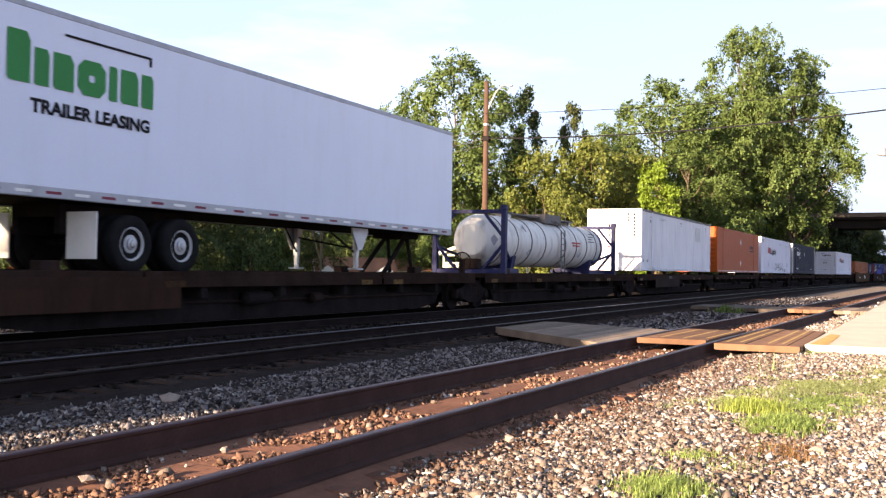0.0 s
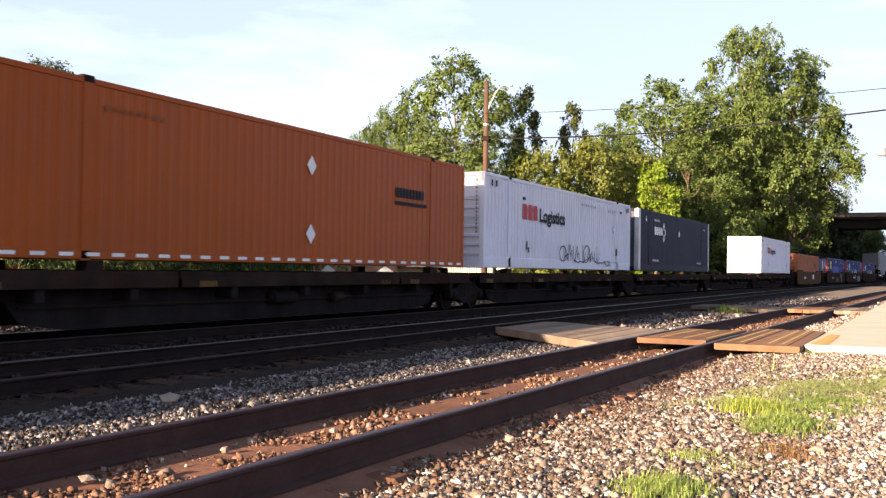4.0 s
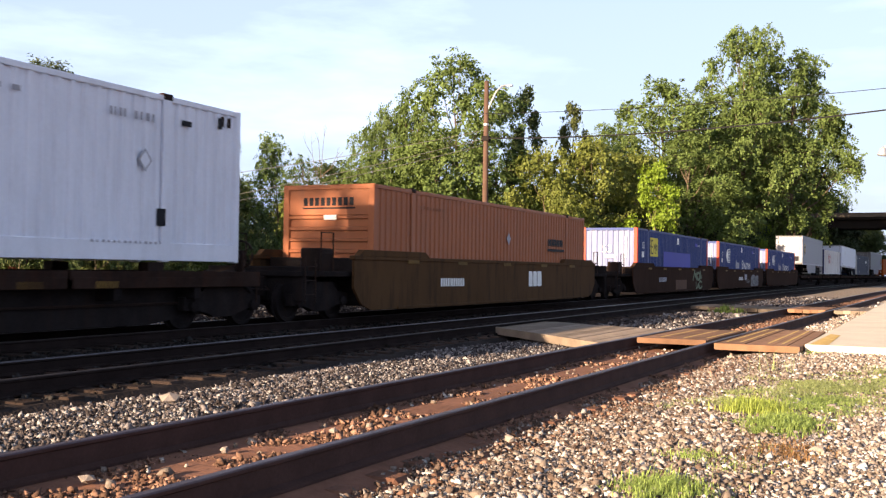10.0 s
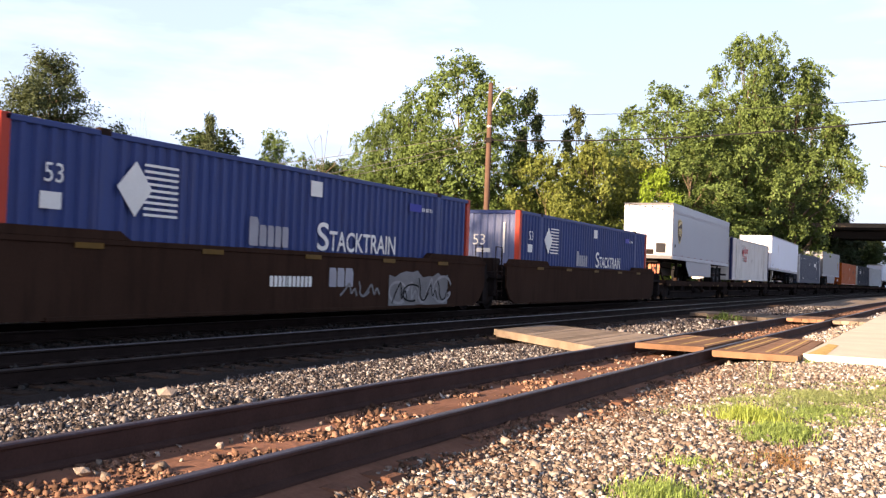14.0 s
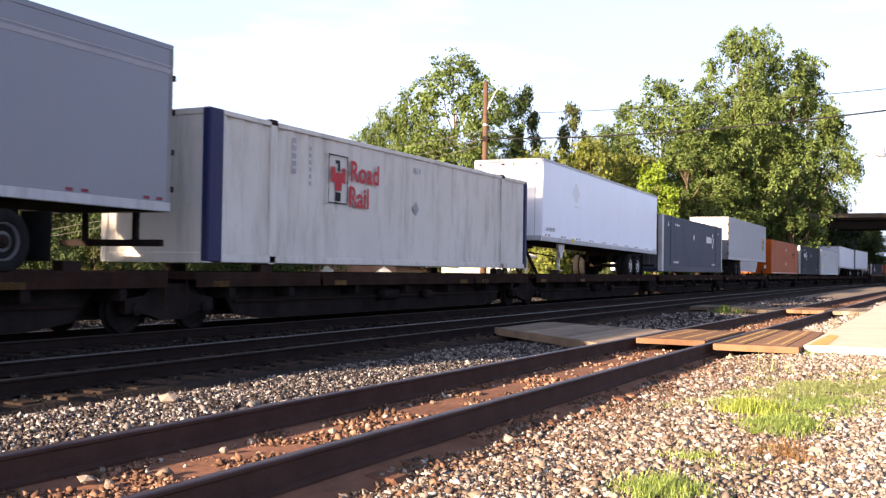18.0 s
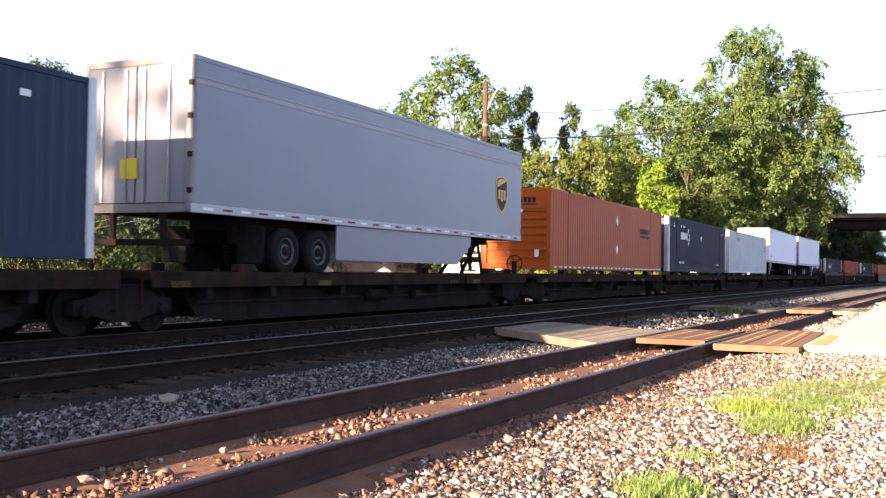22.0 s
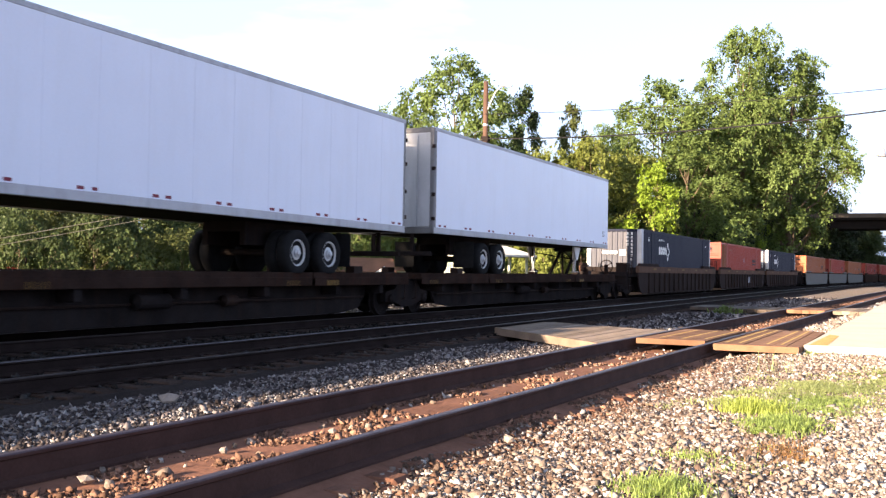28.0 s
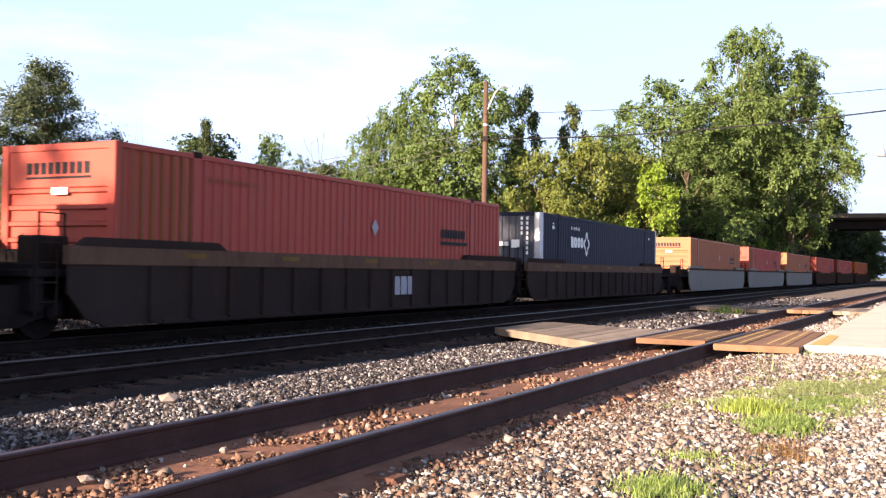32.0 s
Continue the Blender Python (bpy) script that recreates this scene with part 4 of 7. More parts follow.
def well_unit(label, a, b, cargo_a, cargo_b, skin, chord, truck_front, truck_rear, ribs=0):
    """One well of a double-stack car."""
    L, m = b - a, (a + b) / 2
    c = thing("well_car", label, "rail car", "cars of the train")
    wa, wb = cargo_a - m - .12, cargo_b - m + .12
    top = 1.47
    for sy in (-1, 1):
        y = sy * 1.42
        out = [(wa - .9, .72), (wa - .55, .34), (wa - .1, .20), (wb + .1, .20), (wb + .55, .34), (wb + .9, .72), (wb + .9, top - .06), (wa - .9, top - .06)]
        sw = part("side_wall", Shape().prism(out, "y", y - .03, y + .03), skin, c)
        y0, y1 = sorted((sy * 1.32, sy * 1.48))
        part("top_chord", Shape().box((wa - .92, y0, top - (.30 if ribs else .10)), (wb + .92, y1, top), .015), chord, c)
        part("bottom_chord", Shape().box((wa + 1.2, y0, .18), (wb - 1.2, y1, .26), .012), skin, c)
        if ribs:
            for i in range(ribs):
                xx = wa + .9 + (wb - wa - 1.8) * i / (ribs - 1)
                part("rib", Shape().box((xx - .06, sy * 1.455 - .07, .24), (xx + .06, sy * 1.455 + .07, top - .29), .012), skin, sw)
        for x0, x1 in ((wa - .7, wa + 2.9), (wb - 2.9, wb + .7)):
            part("end_ramp", Shape().prism([(x0, top), (x1, top), (x1 - .25, top + .14), (x0 + .2, top + .14)], "y", y0, y1), skin, c)
        if sy < 0:
            for q in (.12, .3, .5, .7, .88):
                xx = wa + (wb - wa) * q
                part("reflective_patch", Shape().box((xx - .3, -1.486, top - .16), (xx + .3, -1.481, top - .07)), P_REFLECT, sw, "worn yellow reflective patch")
    part("floor", Shape().box((wa + 1.0, -1.3, .24), (wb - 1.0, 1.3, .31), .01), M_STEEL_DARK, c)
    for sx, e, w in ((-1, a - m, wa), (1, b - m, wb)):
        x0, x1 = sorted((e + (-sx) * .25, w))
        part("end_platform", Shape().box((x0, -1.3, .98), (x1, 1.3, 1.10), .015), M_STEEL_DARK, c)
        part("end_sill", Shape().box((x0 - .0, -.35, .55), (x1, .35, .979), .02), M_STEEL_DARK, c)
        part("end_bulkhead", Shape().box((x0 + .1, -1.25, .45), (x0 + .35, 1.25, 1.2), .02), M_STEEL_DARK, c)
        part("end_bulkhead", Shape().box((x1 - .35, -1.3, .3), (x1 - .1, 1.3, 1.42), .02), M_STEEL_DARK, c)
        part("brake_box", Shape().box(((x0 + x1) / 2 - .35, -1.05, 1.08), ((x0 + x1) / 2 + .25, -.55, 1.62), .03), M_STEEL_BROWN, c)
        xm = (x0 + x1) / 2
        for sy in (-1, 1):
            part("handrail", Shape().pipe([(xm, sy * 1.2, 1.1), (xm, sy * 1.2, 1.96), (xm + .5 * sx, sy * 1.2, 1.96), (xm + .5 * sx, sy * 1.2, 1.1)], .022, 6), M_STEEL_BROWN, c)
            part("handrail", Shape().pipe([(xm, sy * 1.2, 1.5), (xm + .5 * sx, sy * 1.2, 1.5)], .018, 6), M_STEEL_BROWN, c)
        part("ladder", Shape().pipe([(x0 + .1, -1.34, .4), (x0 + .1, -1.34, 1.4)], .018, 5).pipe([(x0 + .5, -1.34, .4), (x0 + .5, -1.34, 1.4)], .018, 5).pipe([(x0 + .1, -1.34, .6), (x0 + .5, -1.34, .6)], .015, 5).pipe([(x0 + .1, -1.34, .9), (x0 + .5, -1.34, .9)], .015, 5).pipe([(x0 + .1, -1.34, 1.2), (x0 + .5, -1.34, 1.2)], .015, 5), M_STEEL_BROWN, c)
    if truck_front is not None:
        rail_truck(c, truck_front - m)
    if truck_rear is not None:
        rail_truck(c, truck_rear - m)
    rides(c, m)
    return c

# ---- cars, from the head of what is seen to its tail ----
HW = CW / 2
NEAR = -HW - 0.016
SPINE = "grimy black skeleton flat car"
cuts = [(-10, 8.2, -1, 0), (8.2, 27.2, 17.2, 1), (27.2, 44.7, 35.6, 0), (44.7, 63.4, 54.1, 0), (63.4, 81.4, 72.7, 0), (81.4, 99.2, 90.3, 0), (99.2, 117.1, 108.0, 0), (117.1, 135.0, 126, 0), (135.0, 153.8, 144.4, 0)]
for i, (a, b, m, hitch) in enumerate(cuts):
    spine_unit(SPINE + (", empty" if i == 7 else ", rust along its deck"), a, b, m, a, b - 1.2 if i == 8 else None, hitch, i == 1)
joints = [242.4, 260.4, 278.0, 295.4, 313.5, 332.0]
for i, (m, hitch) in enumerate(((251.8, -1), (269.1, 0), (286.8, -1), (304.2, 0), (322.7, 1))):
    spine_unit(SPINE + ", rust along its deck", joints[i], joints[i + 1], m, joints[i] + (1.0 if i == 0 else 0), joints[5] - 1.0 if i == 4 else None, hitch)
joints = [332.4, 351.0, 368.5, 386.4, 404.1, 423.0]
for i, (m, hitch) in enumerate(((341.9, 0), (359.8, 0), (377.4, 0), (395.2, -1), (413.1, 1))):
    spine_unit(SPINE + ", rust along its deck", joints[i], joints[i + 1], m, joints[i] + (1.0 if i == 0 else 0), joints[5] - 1.0 if i == 4 else None, hitch)

wells = [
    well_unit("ochre-painted well car streaked with grime", 154.6, 177.6, 157.8, 174.1, P_OCHRE, P_OCHRE, 156.0, 176.1),
    well_unit("rusty brown well car with pale scrawls", 178.4, 200.0, 181.9, 198.2, P_BROWN, P_BROWN, 179.8, 200.0),
    well_unit("rusty brown well car with patched grey paint", 200.0, 220.0, 201.7, 218.1, P_BROWN, P_BROWN, None, 220.0),
    well_unit("rusty brown well car, grimy along its sill", 220.0, 241.6, 221.9, 238.4, P_BROWN, P_BROWN, None, 240.2),
    well_unit("dark ribbed well car with a rusty top chord", 424.2, 444.9, 426.9, 443.1, P_BROWN2, P_CHORD, 425.4, 444.9, 15),
    well_unit("dark ribbed well car with a rusty top chord", 444.9, 464.6, 446.8, 463.1, P_BROWN2, P_CHORD, None, 464.6, 15),
    well_unit("dark ribbed well car with a rusty top chord", 464.6, 486.6, 466.3, 482.7, P_BROWN2, P_CHORD, None, 485.2, 15),
    well_unit("grimy grey well car", 488.0, 509.3, 491.1, 507.4, P_CARGREY, P_BROWN, 489.6, 509.3),
    well_unit("grimy grey well car", 509.3, 529.2, 511.1, 527.4, P_CARGREY, P_BROWN, None, 529.2),
    well_unit("grimy grey well car", 529.2, 550.0, 531.0, 547.3, P_CARGREY, P_BROWN, None, 548.6),
    well_unit("rusty brown well car", 551.0, 571.0, 552.6, 568.9, P_BROWN, P_BROWN, 552, 571.0),
    well_unit("rusty brown well car", 571.0, 591.0, 572.6, 588.9, P_BROWN, P_BROWN, None, 591.0),
    well_unit("rusty brown well car", 591.0, 612.0, 592.6, 608.9, P_BROWN, P_BROWN, None, 610.6),
]
DECK, WELL = 1.24, 0.32


def block_word(parent, x, z, h, widths, material, label, gap=.2, rise=(), y=NEAR):
    letter_blocks(parent, x, z, h, widths, material, label, gap, rise, y)


def diamond(parent, x, z, r, material=M_WHITE_MARK, y=NEAR, name="placard"):
    sh = Shape().add([(x, y, z - r), (x + r * .85, y, z), (x, y, z + r), (x - r * .85, y, z)], [(0, 1, 2, 3)])
    return part(name, sh, material, parent, "small pale diamond placard")


def ring_logo(parent, x, z, r, y=NEAR):
    """A pale four-lobed ring."""
    n = 48
    vs = []
    for i in range(n):
        q = 2 * math.pi * i / n
        lobe = abs(math.cos(2 * q)) ** 1.6
        for k in (.62 + .42 * lobe, .40 + .26 * lobe):
            vs.append((x + math.cos(q) * r * k, y, z + math.sin(q) * r * k * 1.25))
    sh = Shape().add(vs, [(2 * i, 2 * ((i + 1) % n), 2 * ((i + 1) % n) + 1, 2 * i + 1) for i in range(n)])
    return part("emblem", sh, M_WHITE_MARK, parent, "white four-lobed ring emblem")


def code_bars(parent, x, z, w, h=.16, n=7, material=M_GREY_MARK, y=NEAR):
    rows = [(x + w * i / n, z, w / n * (.5, .3, .55, .42)[i % 4], h * .85) for i in range(n)]
    return marks(parent, "stencil", material, rows, y, "stencilled code as small bars")


def curl(parent, pts, r, material, y, label):
    """A sprayed line: a flat ribbon through points (x, z)."""
    vs, n = [], len(pts)
    for i, (x0, z0) in enumerate(pts):
        (xa, za), (xb, zb) = pts[max(i - 1, 0)], pts[min(i + 1, n - 1)]
        d = math.hypot(xb - xa, zb - za) or 1
        nx, nz = -(zb - za) / d * r, (xb - xa) / d * r
        vs += [(x0 + nx, y - 0.00012 * i, z0 + nz), (x0 - nx, y - 0.00012 * i, z0 - nz)]
    sh = Shape().add(vs, [(2 * i, 2 * i + 2, 2 * i + 3, 2 * i + 1) for i in range(n - 1)])
    return part("scrawl", sh, material, parent, label)


def tag_strokes(parent, x, z, w, h, kinds, r, material, y, label, seed=1):
    """Quick sprayed strokes side by side: o an open curve, v a peaked stroke, j a leaning hook, s a long low sweep."""
    rnd = random.Random(seed)
    cell = w / len(kinds)
    for g, kind in enumerate(kinds):
        x0, tall, lean = x + g * cell, h * rnd.uniform(.7, 1.1), rnd.uniform(-.15, .25)
        if kind == "o":
            a0, a1, wide = rnd.uniform(.3, 1.0), rnd.uniform(5.2, 6.6), rnd.uniform(.75, 1.0)
            path = [(.5 + wide * math.cos(a0 + (a1 - a0) * k / 15), .5 + .5 * math.sin(a0 + (a1 - a0) * k / 15)) for k in range(16)]
            path.append((path[-1][0] - .3, path[-1][1] - .05))
        elif kind == "v":
            path = [(-.25, rnd.uniform(-.1, .1)), (.1, .5), (rnd.uniform(.3, .55), 1.0), (.55, .5), (.62, rnd.uniform(.05, .3)), (.9, rnd.uniform(.5, .75)), (1.1, rnd.uniform(0, .15))]
        elif kind == "j":
            path = [(.15, rnd.uniform(.85, 1.1)), (.35, .6), (.3, .3), (.55, 0), (.9, .1), (1.15, rnd.uniform(.35, .6))]
        else:
            path = [(-1.4, .1), (-.4, -.06), (.5, .04), (1.3, rnd.uniform(-.1, -.02)), (2.2, rnd.uniform(.05, .2))]
        fine = []
        for (xa, za), (xb, zb) in zip(path, path[1:]):
            fine += [(xa + (xb - xa) * k / 4, za + (zb - za) * k / 4) for k in range(4)]
        fine.append(path[-1])
        for _ in range(2):      # the corners are rounded by the quick arm
            fine = [fine[0]] + [((a[0] + 2 * b[0] + d[0]) / 4, (a[1] + 2 * b[1] + d[1]) / 4) for a, b, d in zip(fine, fine[1:], fine[2:])] + [fine[-1]]
        curl(parent, [(x0 + cell * (p + lean * q), z + tall * q) for p, q in fine], r, material, y - .0008 * (g % 5), label)


def shield(parent, x, z, s):
    """A brown shield with a gold border and gold bars."""
    def outline(k):
        pts = [(-.5, .42), (-.25, .5), (0, .53), (.25, .5), (.5, .42), (.5, -.1), (.42, -.32), (.25, -.48), (0, -.62), (-.25, -.48), (-.42, -.32), (-.5, -.1)]
        return [(x + p * k * s * .86, z + q * k * s) for p, q in pts]
    b = part("emblem", Shape().prism(outline(1.0), "y", NEAR, NEAR + .006), M_GOLD, parent, "gold-edged brown shield emblem")
    part("emblem_field", Shape().prism(outline(.88), "y", NEAR - .004, NEAR - .001), M_SHIELD, b, "dark brown field")
    top = [(x - .36 * s, z + .34 * s), (x - .1 * s, z + .43 * s), (x + .2 * s, z + .43 * s), (x + .36 * s, z + .38 * s), (x + .1 * s, z + .30 * s), (x - .36 * s, z + .16 * s)]
    part("emblem_band", Shape().prism(top, "y", NEAR - .008, NEAR - .0055), M_GOLD, b)
    for k in range(3):
        part("emblem_bar", Shape().box((x + (-.27 + .2 * k) * s, NEAR - .008, z - .24 * s + .05 * s * (k != 1)), (x + (-.13 + .2 * k) * s, NEAR - .006, z + .10 * s)), M_GOLD, b, "gold bar")


M_GOLD = mat("gold_emblem", (0.50, 0.36, 0.12), 0.45, 0.0, 0.1)
M_SHIELD = mat("brown_emblem", (0.045, 0.025, 0.014), 0.4, 0, 0.1)
M_GREEN = mat("green_marking", (0.03, 0.22, 0.06), 0.5, 0, 0.1)
M_EMBLEM_YELLOW = mat("yellow_marking", (0.62, 0.50, 0.03), 0.5, 0, 0.1)

FRONT = -CL / 2


def white_long(place, scrawled):
    c = container("white ribbed container with a red and black wordmark" + (" and black scrawls" if scrawled else ""), P_WHITE, "ribbed", pitch=.27, depth=.045, rail=.34)
    x = FRONT + 3.14
    block_word(c, x, 1.62, .50, (.78, .78, .78), M_RED_MARK, "red initials of the wordmark as plain blocks", .2)
    fit_word(lettering(c, "Logistics", .62, x + 1.56, NEAR, 1.62, M_BLACK_MARK, "black lettering reading Logistics", .022), 2.66)
    code_bars(c, FRONT + 9.3, 2.45, 1.9, .10)
    code_bars(c, FRONT + 12.86, 2.38, .42, .16, 4, M_GREY_MARK)
    code_bars(c, FRONT + 13.42, 2.38, .56, .16, 4, M_GREY_MARK)
    code_bars(c, FRONT + 12.5, .3, 1.7, .05, 14)
    for xs_ in (15.68, 15.88):
        marks(c, "lashing_slot", M_STEEL_BROWN, [(FRONT + xs_, 2.55, .09, .19)], NEAR, "rusty dark slot")
    marks(c, "stencil", M_BLACK_MARK, [(FRONT + 14.6, 2.42, .26, .1)], NEAR, "small black stencil")
    marks(c, "stencil", M_BLACK_MARK, [(FRONT + 3.1, 2.25, .28, .10), (FRONT + 3.5, .62, .1, .28), (FRONT + 3.66, .55, .1, .16), (FRONT + 14.0, .62, .22, .3), (FRONT + .5, 2.5, .12, .2), (FRONT + .85, 2.5, .12, .2), (FRONT + 15.6, 2.5, .12, .2)], NEAR, "small black stencils")
    diamond(c, FRONT + 13.69, 1.72, .2, M_GREY_MARK)
    diamond(c, FRONT + 13.69, 1.72, .15, P_WHITE, NEAR - .003)
    xe = FRONT - .0
    end_word(c, "Logistics", .30, .42, 2.36, M_BLACK_MARK, xe + .022, 1.0, .008, "black lettering reading Logistics")
    end_word(c, "53'", .26, .30, 1.40, M_BLACK_MARK, xe - .003, .44, .004, "dark 53 length marking")
    end_marks(c, "stencil", M_GREY_MARK, [(.6 - i * .1, 1.80, -.07, .05) for i in range(10)] + [(.3, .62, -.5, .03), (.3, .52, -.1, .07), (.16, .52, -.1, .07), (.02, .52, -.1, .07)], xe - .004, "faded stencils")
    end_marks(c, "stencil", M_GREY_MARK, [(-1.02, 2.6 - i * .12, -.06, .08) for i in range(14)], xe - .004, "column of small grey stencils")
    part("maker_plate", Shape().box((xe + .024, .14, 2.63), (xe + .03, .56, 2.72), .002), M_GREY_MARK, c, "small framed maker's plate")
    if scrawled:
        tag_strokes(c, FRONT + 6.95, .30, 2.5, .68, "ovvjvs", .021, M_BLACK_MARK, NEAR - .004, "black sprayed scrawl", 3)
        tag_strokes(c, FRONT + 9.35, .28, 2.6, .66, "jovvjjs", .021, M_BLACK_MARK, NEAR - .004, "black sprayed scrawl", 5)
        tag_strokes(c, FRONT + 12.3, .17, .9, .26, "vov", .015, M_BLACK_MARK, NEAR - .004, "black sprayed scrawl", 8)
    return rides(c, place, DECK)


def navy(place, z, logo_at=2.95, body=None):
    c = container("navy blue ribbed container with a white wordmark and pale front posts", body or P_NAVY, "upright", posts=None, pitch=.27, depth=.009, rail=.30, face=P_NAVY_SUNLIT)
    for sy in (-1, 1):
        part("front_post_sleeve", Shape().box((FRONT - .012, min(sy * 1.10, sy * 1.325), .02), (FRONT + .33, max(sy * 1.10, sy * 1.325), CH - .005), .03), M_GALV, c, "bright galvanised front post")
        part("rear_post_sleeve", Shape().box((-FRONT - .16, min(sy * 1.14, sy * 1.322), .02), (-FRONT + .012, max(sy * 1.14, sy * 1.322), CH - .005), .02), M_GALV, c, "bright galvanised rear post")
    marks(c, "label_strip", M_GOLD, [(FRONT + .12, .95, .09, .55)], -1.33, "worn yellow label strip on the post")
    x = FRONT + logo_at
    block_word(c, x, 1.76, .40, (.78, .95, .88, .85), M_WHITE_MARK, "white wordmark as blocks", .08)
    ring_logo(c, x + 1.9, 1.93, .36)
    code_bars(c, x if logo_at < 6 else FRONT + 2.9, 2.42, 1.15, .13, 6, M_WHITE_MARK)
    code_bars(c, FRONT + 2.6, .46, 1.25, .13, 9, M_WHITE_MARK)
    code_bars(c, FRONT + 12.9, .44, 1.1, .12, 8, M_WHITE_MARK)
    if logo_at != 3.33:
        diamond(c, FRONT + (8.3 if logo_at < 6 else 7.6), 1.98, .2)
    marks(c, "stencil", M_WHITE_MARK, [(FRONT + 1.25, 2.36, .22, .12), (FRONT + 1.3, 2.52, .12, .06), (-FRONT - 1.5, 2.4, .2, .1)], NEAR, "small white stencils")
    rows = [(-.82, 2.62 - i * .17, -.08, .11) for i in range(8)] + [(-.62, 2.62 - i * .17, -.08, .11) for i in range(4)]
    end_marks(c, "stencil", M_WHITE_MARK, rows, FRONT - .03, "column of white code bars")
    end_marks(c, "stencil", M_WHITE_MARK, [(.55 - i * .19, 1.72, -.15, .15) for i in range(4)] + [(-.28, 1.66, -.3, .28)], FRONT - .03, "white wordmark blocks")
    return rides(c, place, z)


P_ORANGE_DULL = paint("dull_brown_orange_paint", (0.21, 0.062, 0.018), amount=0.3)


def orange(place, z, body, words_at=11.6, placards=True, tape=False, low=.66):
    kind = {P_ORANGE: "orange", P_ORANGE_RED: "faded red-orange"}.get(body, "faded light orange")
    c = container(kind + " ribbed container with dark worn wordmark", body, "ribbed", pitch=.27, depth=.035 if z == WELL else .010)
    block_word(c, FRONT + words_at + .6, 1.73, .24, (.6,) * 9, M_BLACK_MARK, "dark wordmark as blocks", .12)
    marks(c, "stripe", M_BLACK_MARK, [(FRONT + words_at + .55, 1.54, 1.75, .09)], NEAR, "dark stripe under the wordmark")
    if body is P_ORANGE_RED:
        part("end_panel", corrugated(FRONT + .15, FRONT + 1.92, -1.298, .17, CH - .11, -1, .27, .045), P_ORANGE_DULL, c, "duller brown-orange end panel")
    if placards:
        diamond(c, FRONT + 8.4, 2.13, .22)
        diamond(c, FRONT + 8.4, low, .22)
    else:
        diamond(c, FRONT + 8.55, 1.85, .2, M_GREY_MARK)
    code_bars(c, FRONT + 2.4, 2.42, 1.5, .10, 8, P_ORANGE_DULL)
    end_marks(c, "stencil", M_BLACK_MARK, [(.72 - i * .165, 2.38, -.12, .2) for i in range(9)] + [(.74, 2.3, -1.5, .04)], FRONT + .024, "dark wordmark blocks")
    end_marks(c, "label_plate", M_WHITE_MARK, [(.1, 2.03, -.36, .12), (-.72, .45, -.16, .26)], FRONT - .012, "pale label plates")
    if tape:
        marks(c, "reflective_tape", M_WHITE_MARK, [(FRONT + .4 + i * .55, .07, .28, .06) for i in range(29)], NEAR, "white reflective strips")
    return rides(c, place, z)


def blue(place, variant):
    c = container("blue ribbed container with red corner posts" + (" and a yellow emblem" if variant == 0 else " and white lettering blocks"), P_BLUE, "upright", posts=P_RED, pitch=.29, depth=.055, face=P_BLUE_SUNLIT)
    lettering(c, "53", .42, FRONT + .8, NEAR - .01, 1.97, M_WHITE_MARK, "white 53 length marking")
    marks(c, "stencil", M_WHITE_MARK, [(FRONT + .76, 1.56, .42, .26)], NEAR, "white stencilled panel")
    marks(c, "notice", M_WHITE_MARK, [(FRONT + 8.0, 2.34, .45, .33)], NEAR, "white notice panel")
    code_bars(c, FRONT + 13.25, 2.36, .65, .11, 6, M_WHITE_MARK)
    marks(c, "paint_patch", P_BLUE_PATCH, [(FRONT + 12.55, 2.33, .65, .2)], NEAR, "bright blue painted-over name")
    if variant == 0:
        b = marks(c, "emblem", M_EMBLEM_YELLOW, [(FRONT + 2.33, 1.62, 1.5, .9)], NEAR, "yellow emblem panel")
        marks(b, "emblem_bars", M_BLACK_MARK, [(FRONT + 2.43, 1.72, .1, .7), (FRONT + 2.55, 1.72, .26, .08), (FRONT + 2.55, 2.03, .24, .08), (FRONT + 2.55, 2.34, .26, .08), (FRONT + 2.98, 1.75, .08, .5), (FRONT + 3.1, 2.0, .14, .16), (FRONT + 3.28, 1.75, .08, .5), (FRONT + 3.5, 1.9, .16, .3)], NEAR - .006, "black emblem strokes")
        marks(c, "paint_patch", P_BLUE_PATCH, [(FRONT + 5.0, .98, 6.3, .93)], NEAR - .002, "fresh bright blue paint patch")
    else:
        sh = Shape().add([(FRONT + 2.32, NEAR, 2.03), (FRONT + 2.75, NEAR, 1.55), (FRONT + 3.15, NEAR, 2.03), (FRONT + 2.75, NEAR, 2.48)], [(0, 1, 2, 3)])
        e = part("emblem", sh, M_WHITE_MARK, c, "white diamond emblem with speed lines")
        for i in range(9):
            marks(e, "speed_line", M_WHITE_MARK, [(FRONT + 2.95, 1.58 + i * .105, .85, .045)], NEAR - .001)
        block_word(c, FRONT + 5.9, 1.2, .42, (.7, .55, .5, .5, .5), M_GREY_MARK, "faded lettering blocks", .1, (0,))
        fit_word(lettering(c, "S", .86, FRONT + 8.28, NEAR, 1.2, M_WHITE_MARK, "white initial S", .008), .46)
        fit_word(lettering(c, "TACKTRAIN", .62, FRONT + 8.8, NEAR, 1.2, M_WHITE_MARK, "white lettering reading stacktrain with its initial", .008), 3.05)
    ob = lettering(c, "53", .5, 0, 0, 0, M_WHITE_MARK, "white 53 length marking")
    ob.matrix_basis = pose(FRONT - .035, .35, 1.75, 90, 0, -90)
    end_marks(c, "stencil", M_WHITE_MARK, [(.2, 1.5, -.5, .14), (-.74, 1.5, -.07, 1.0)], FRONT - .03, "white stencils")
    return rides(c, place, WELL)


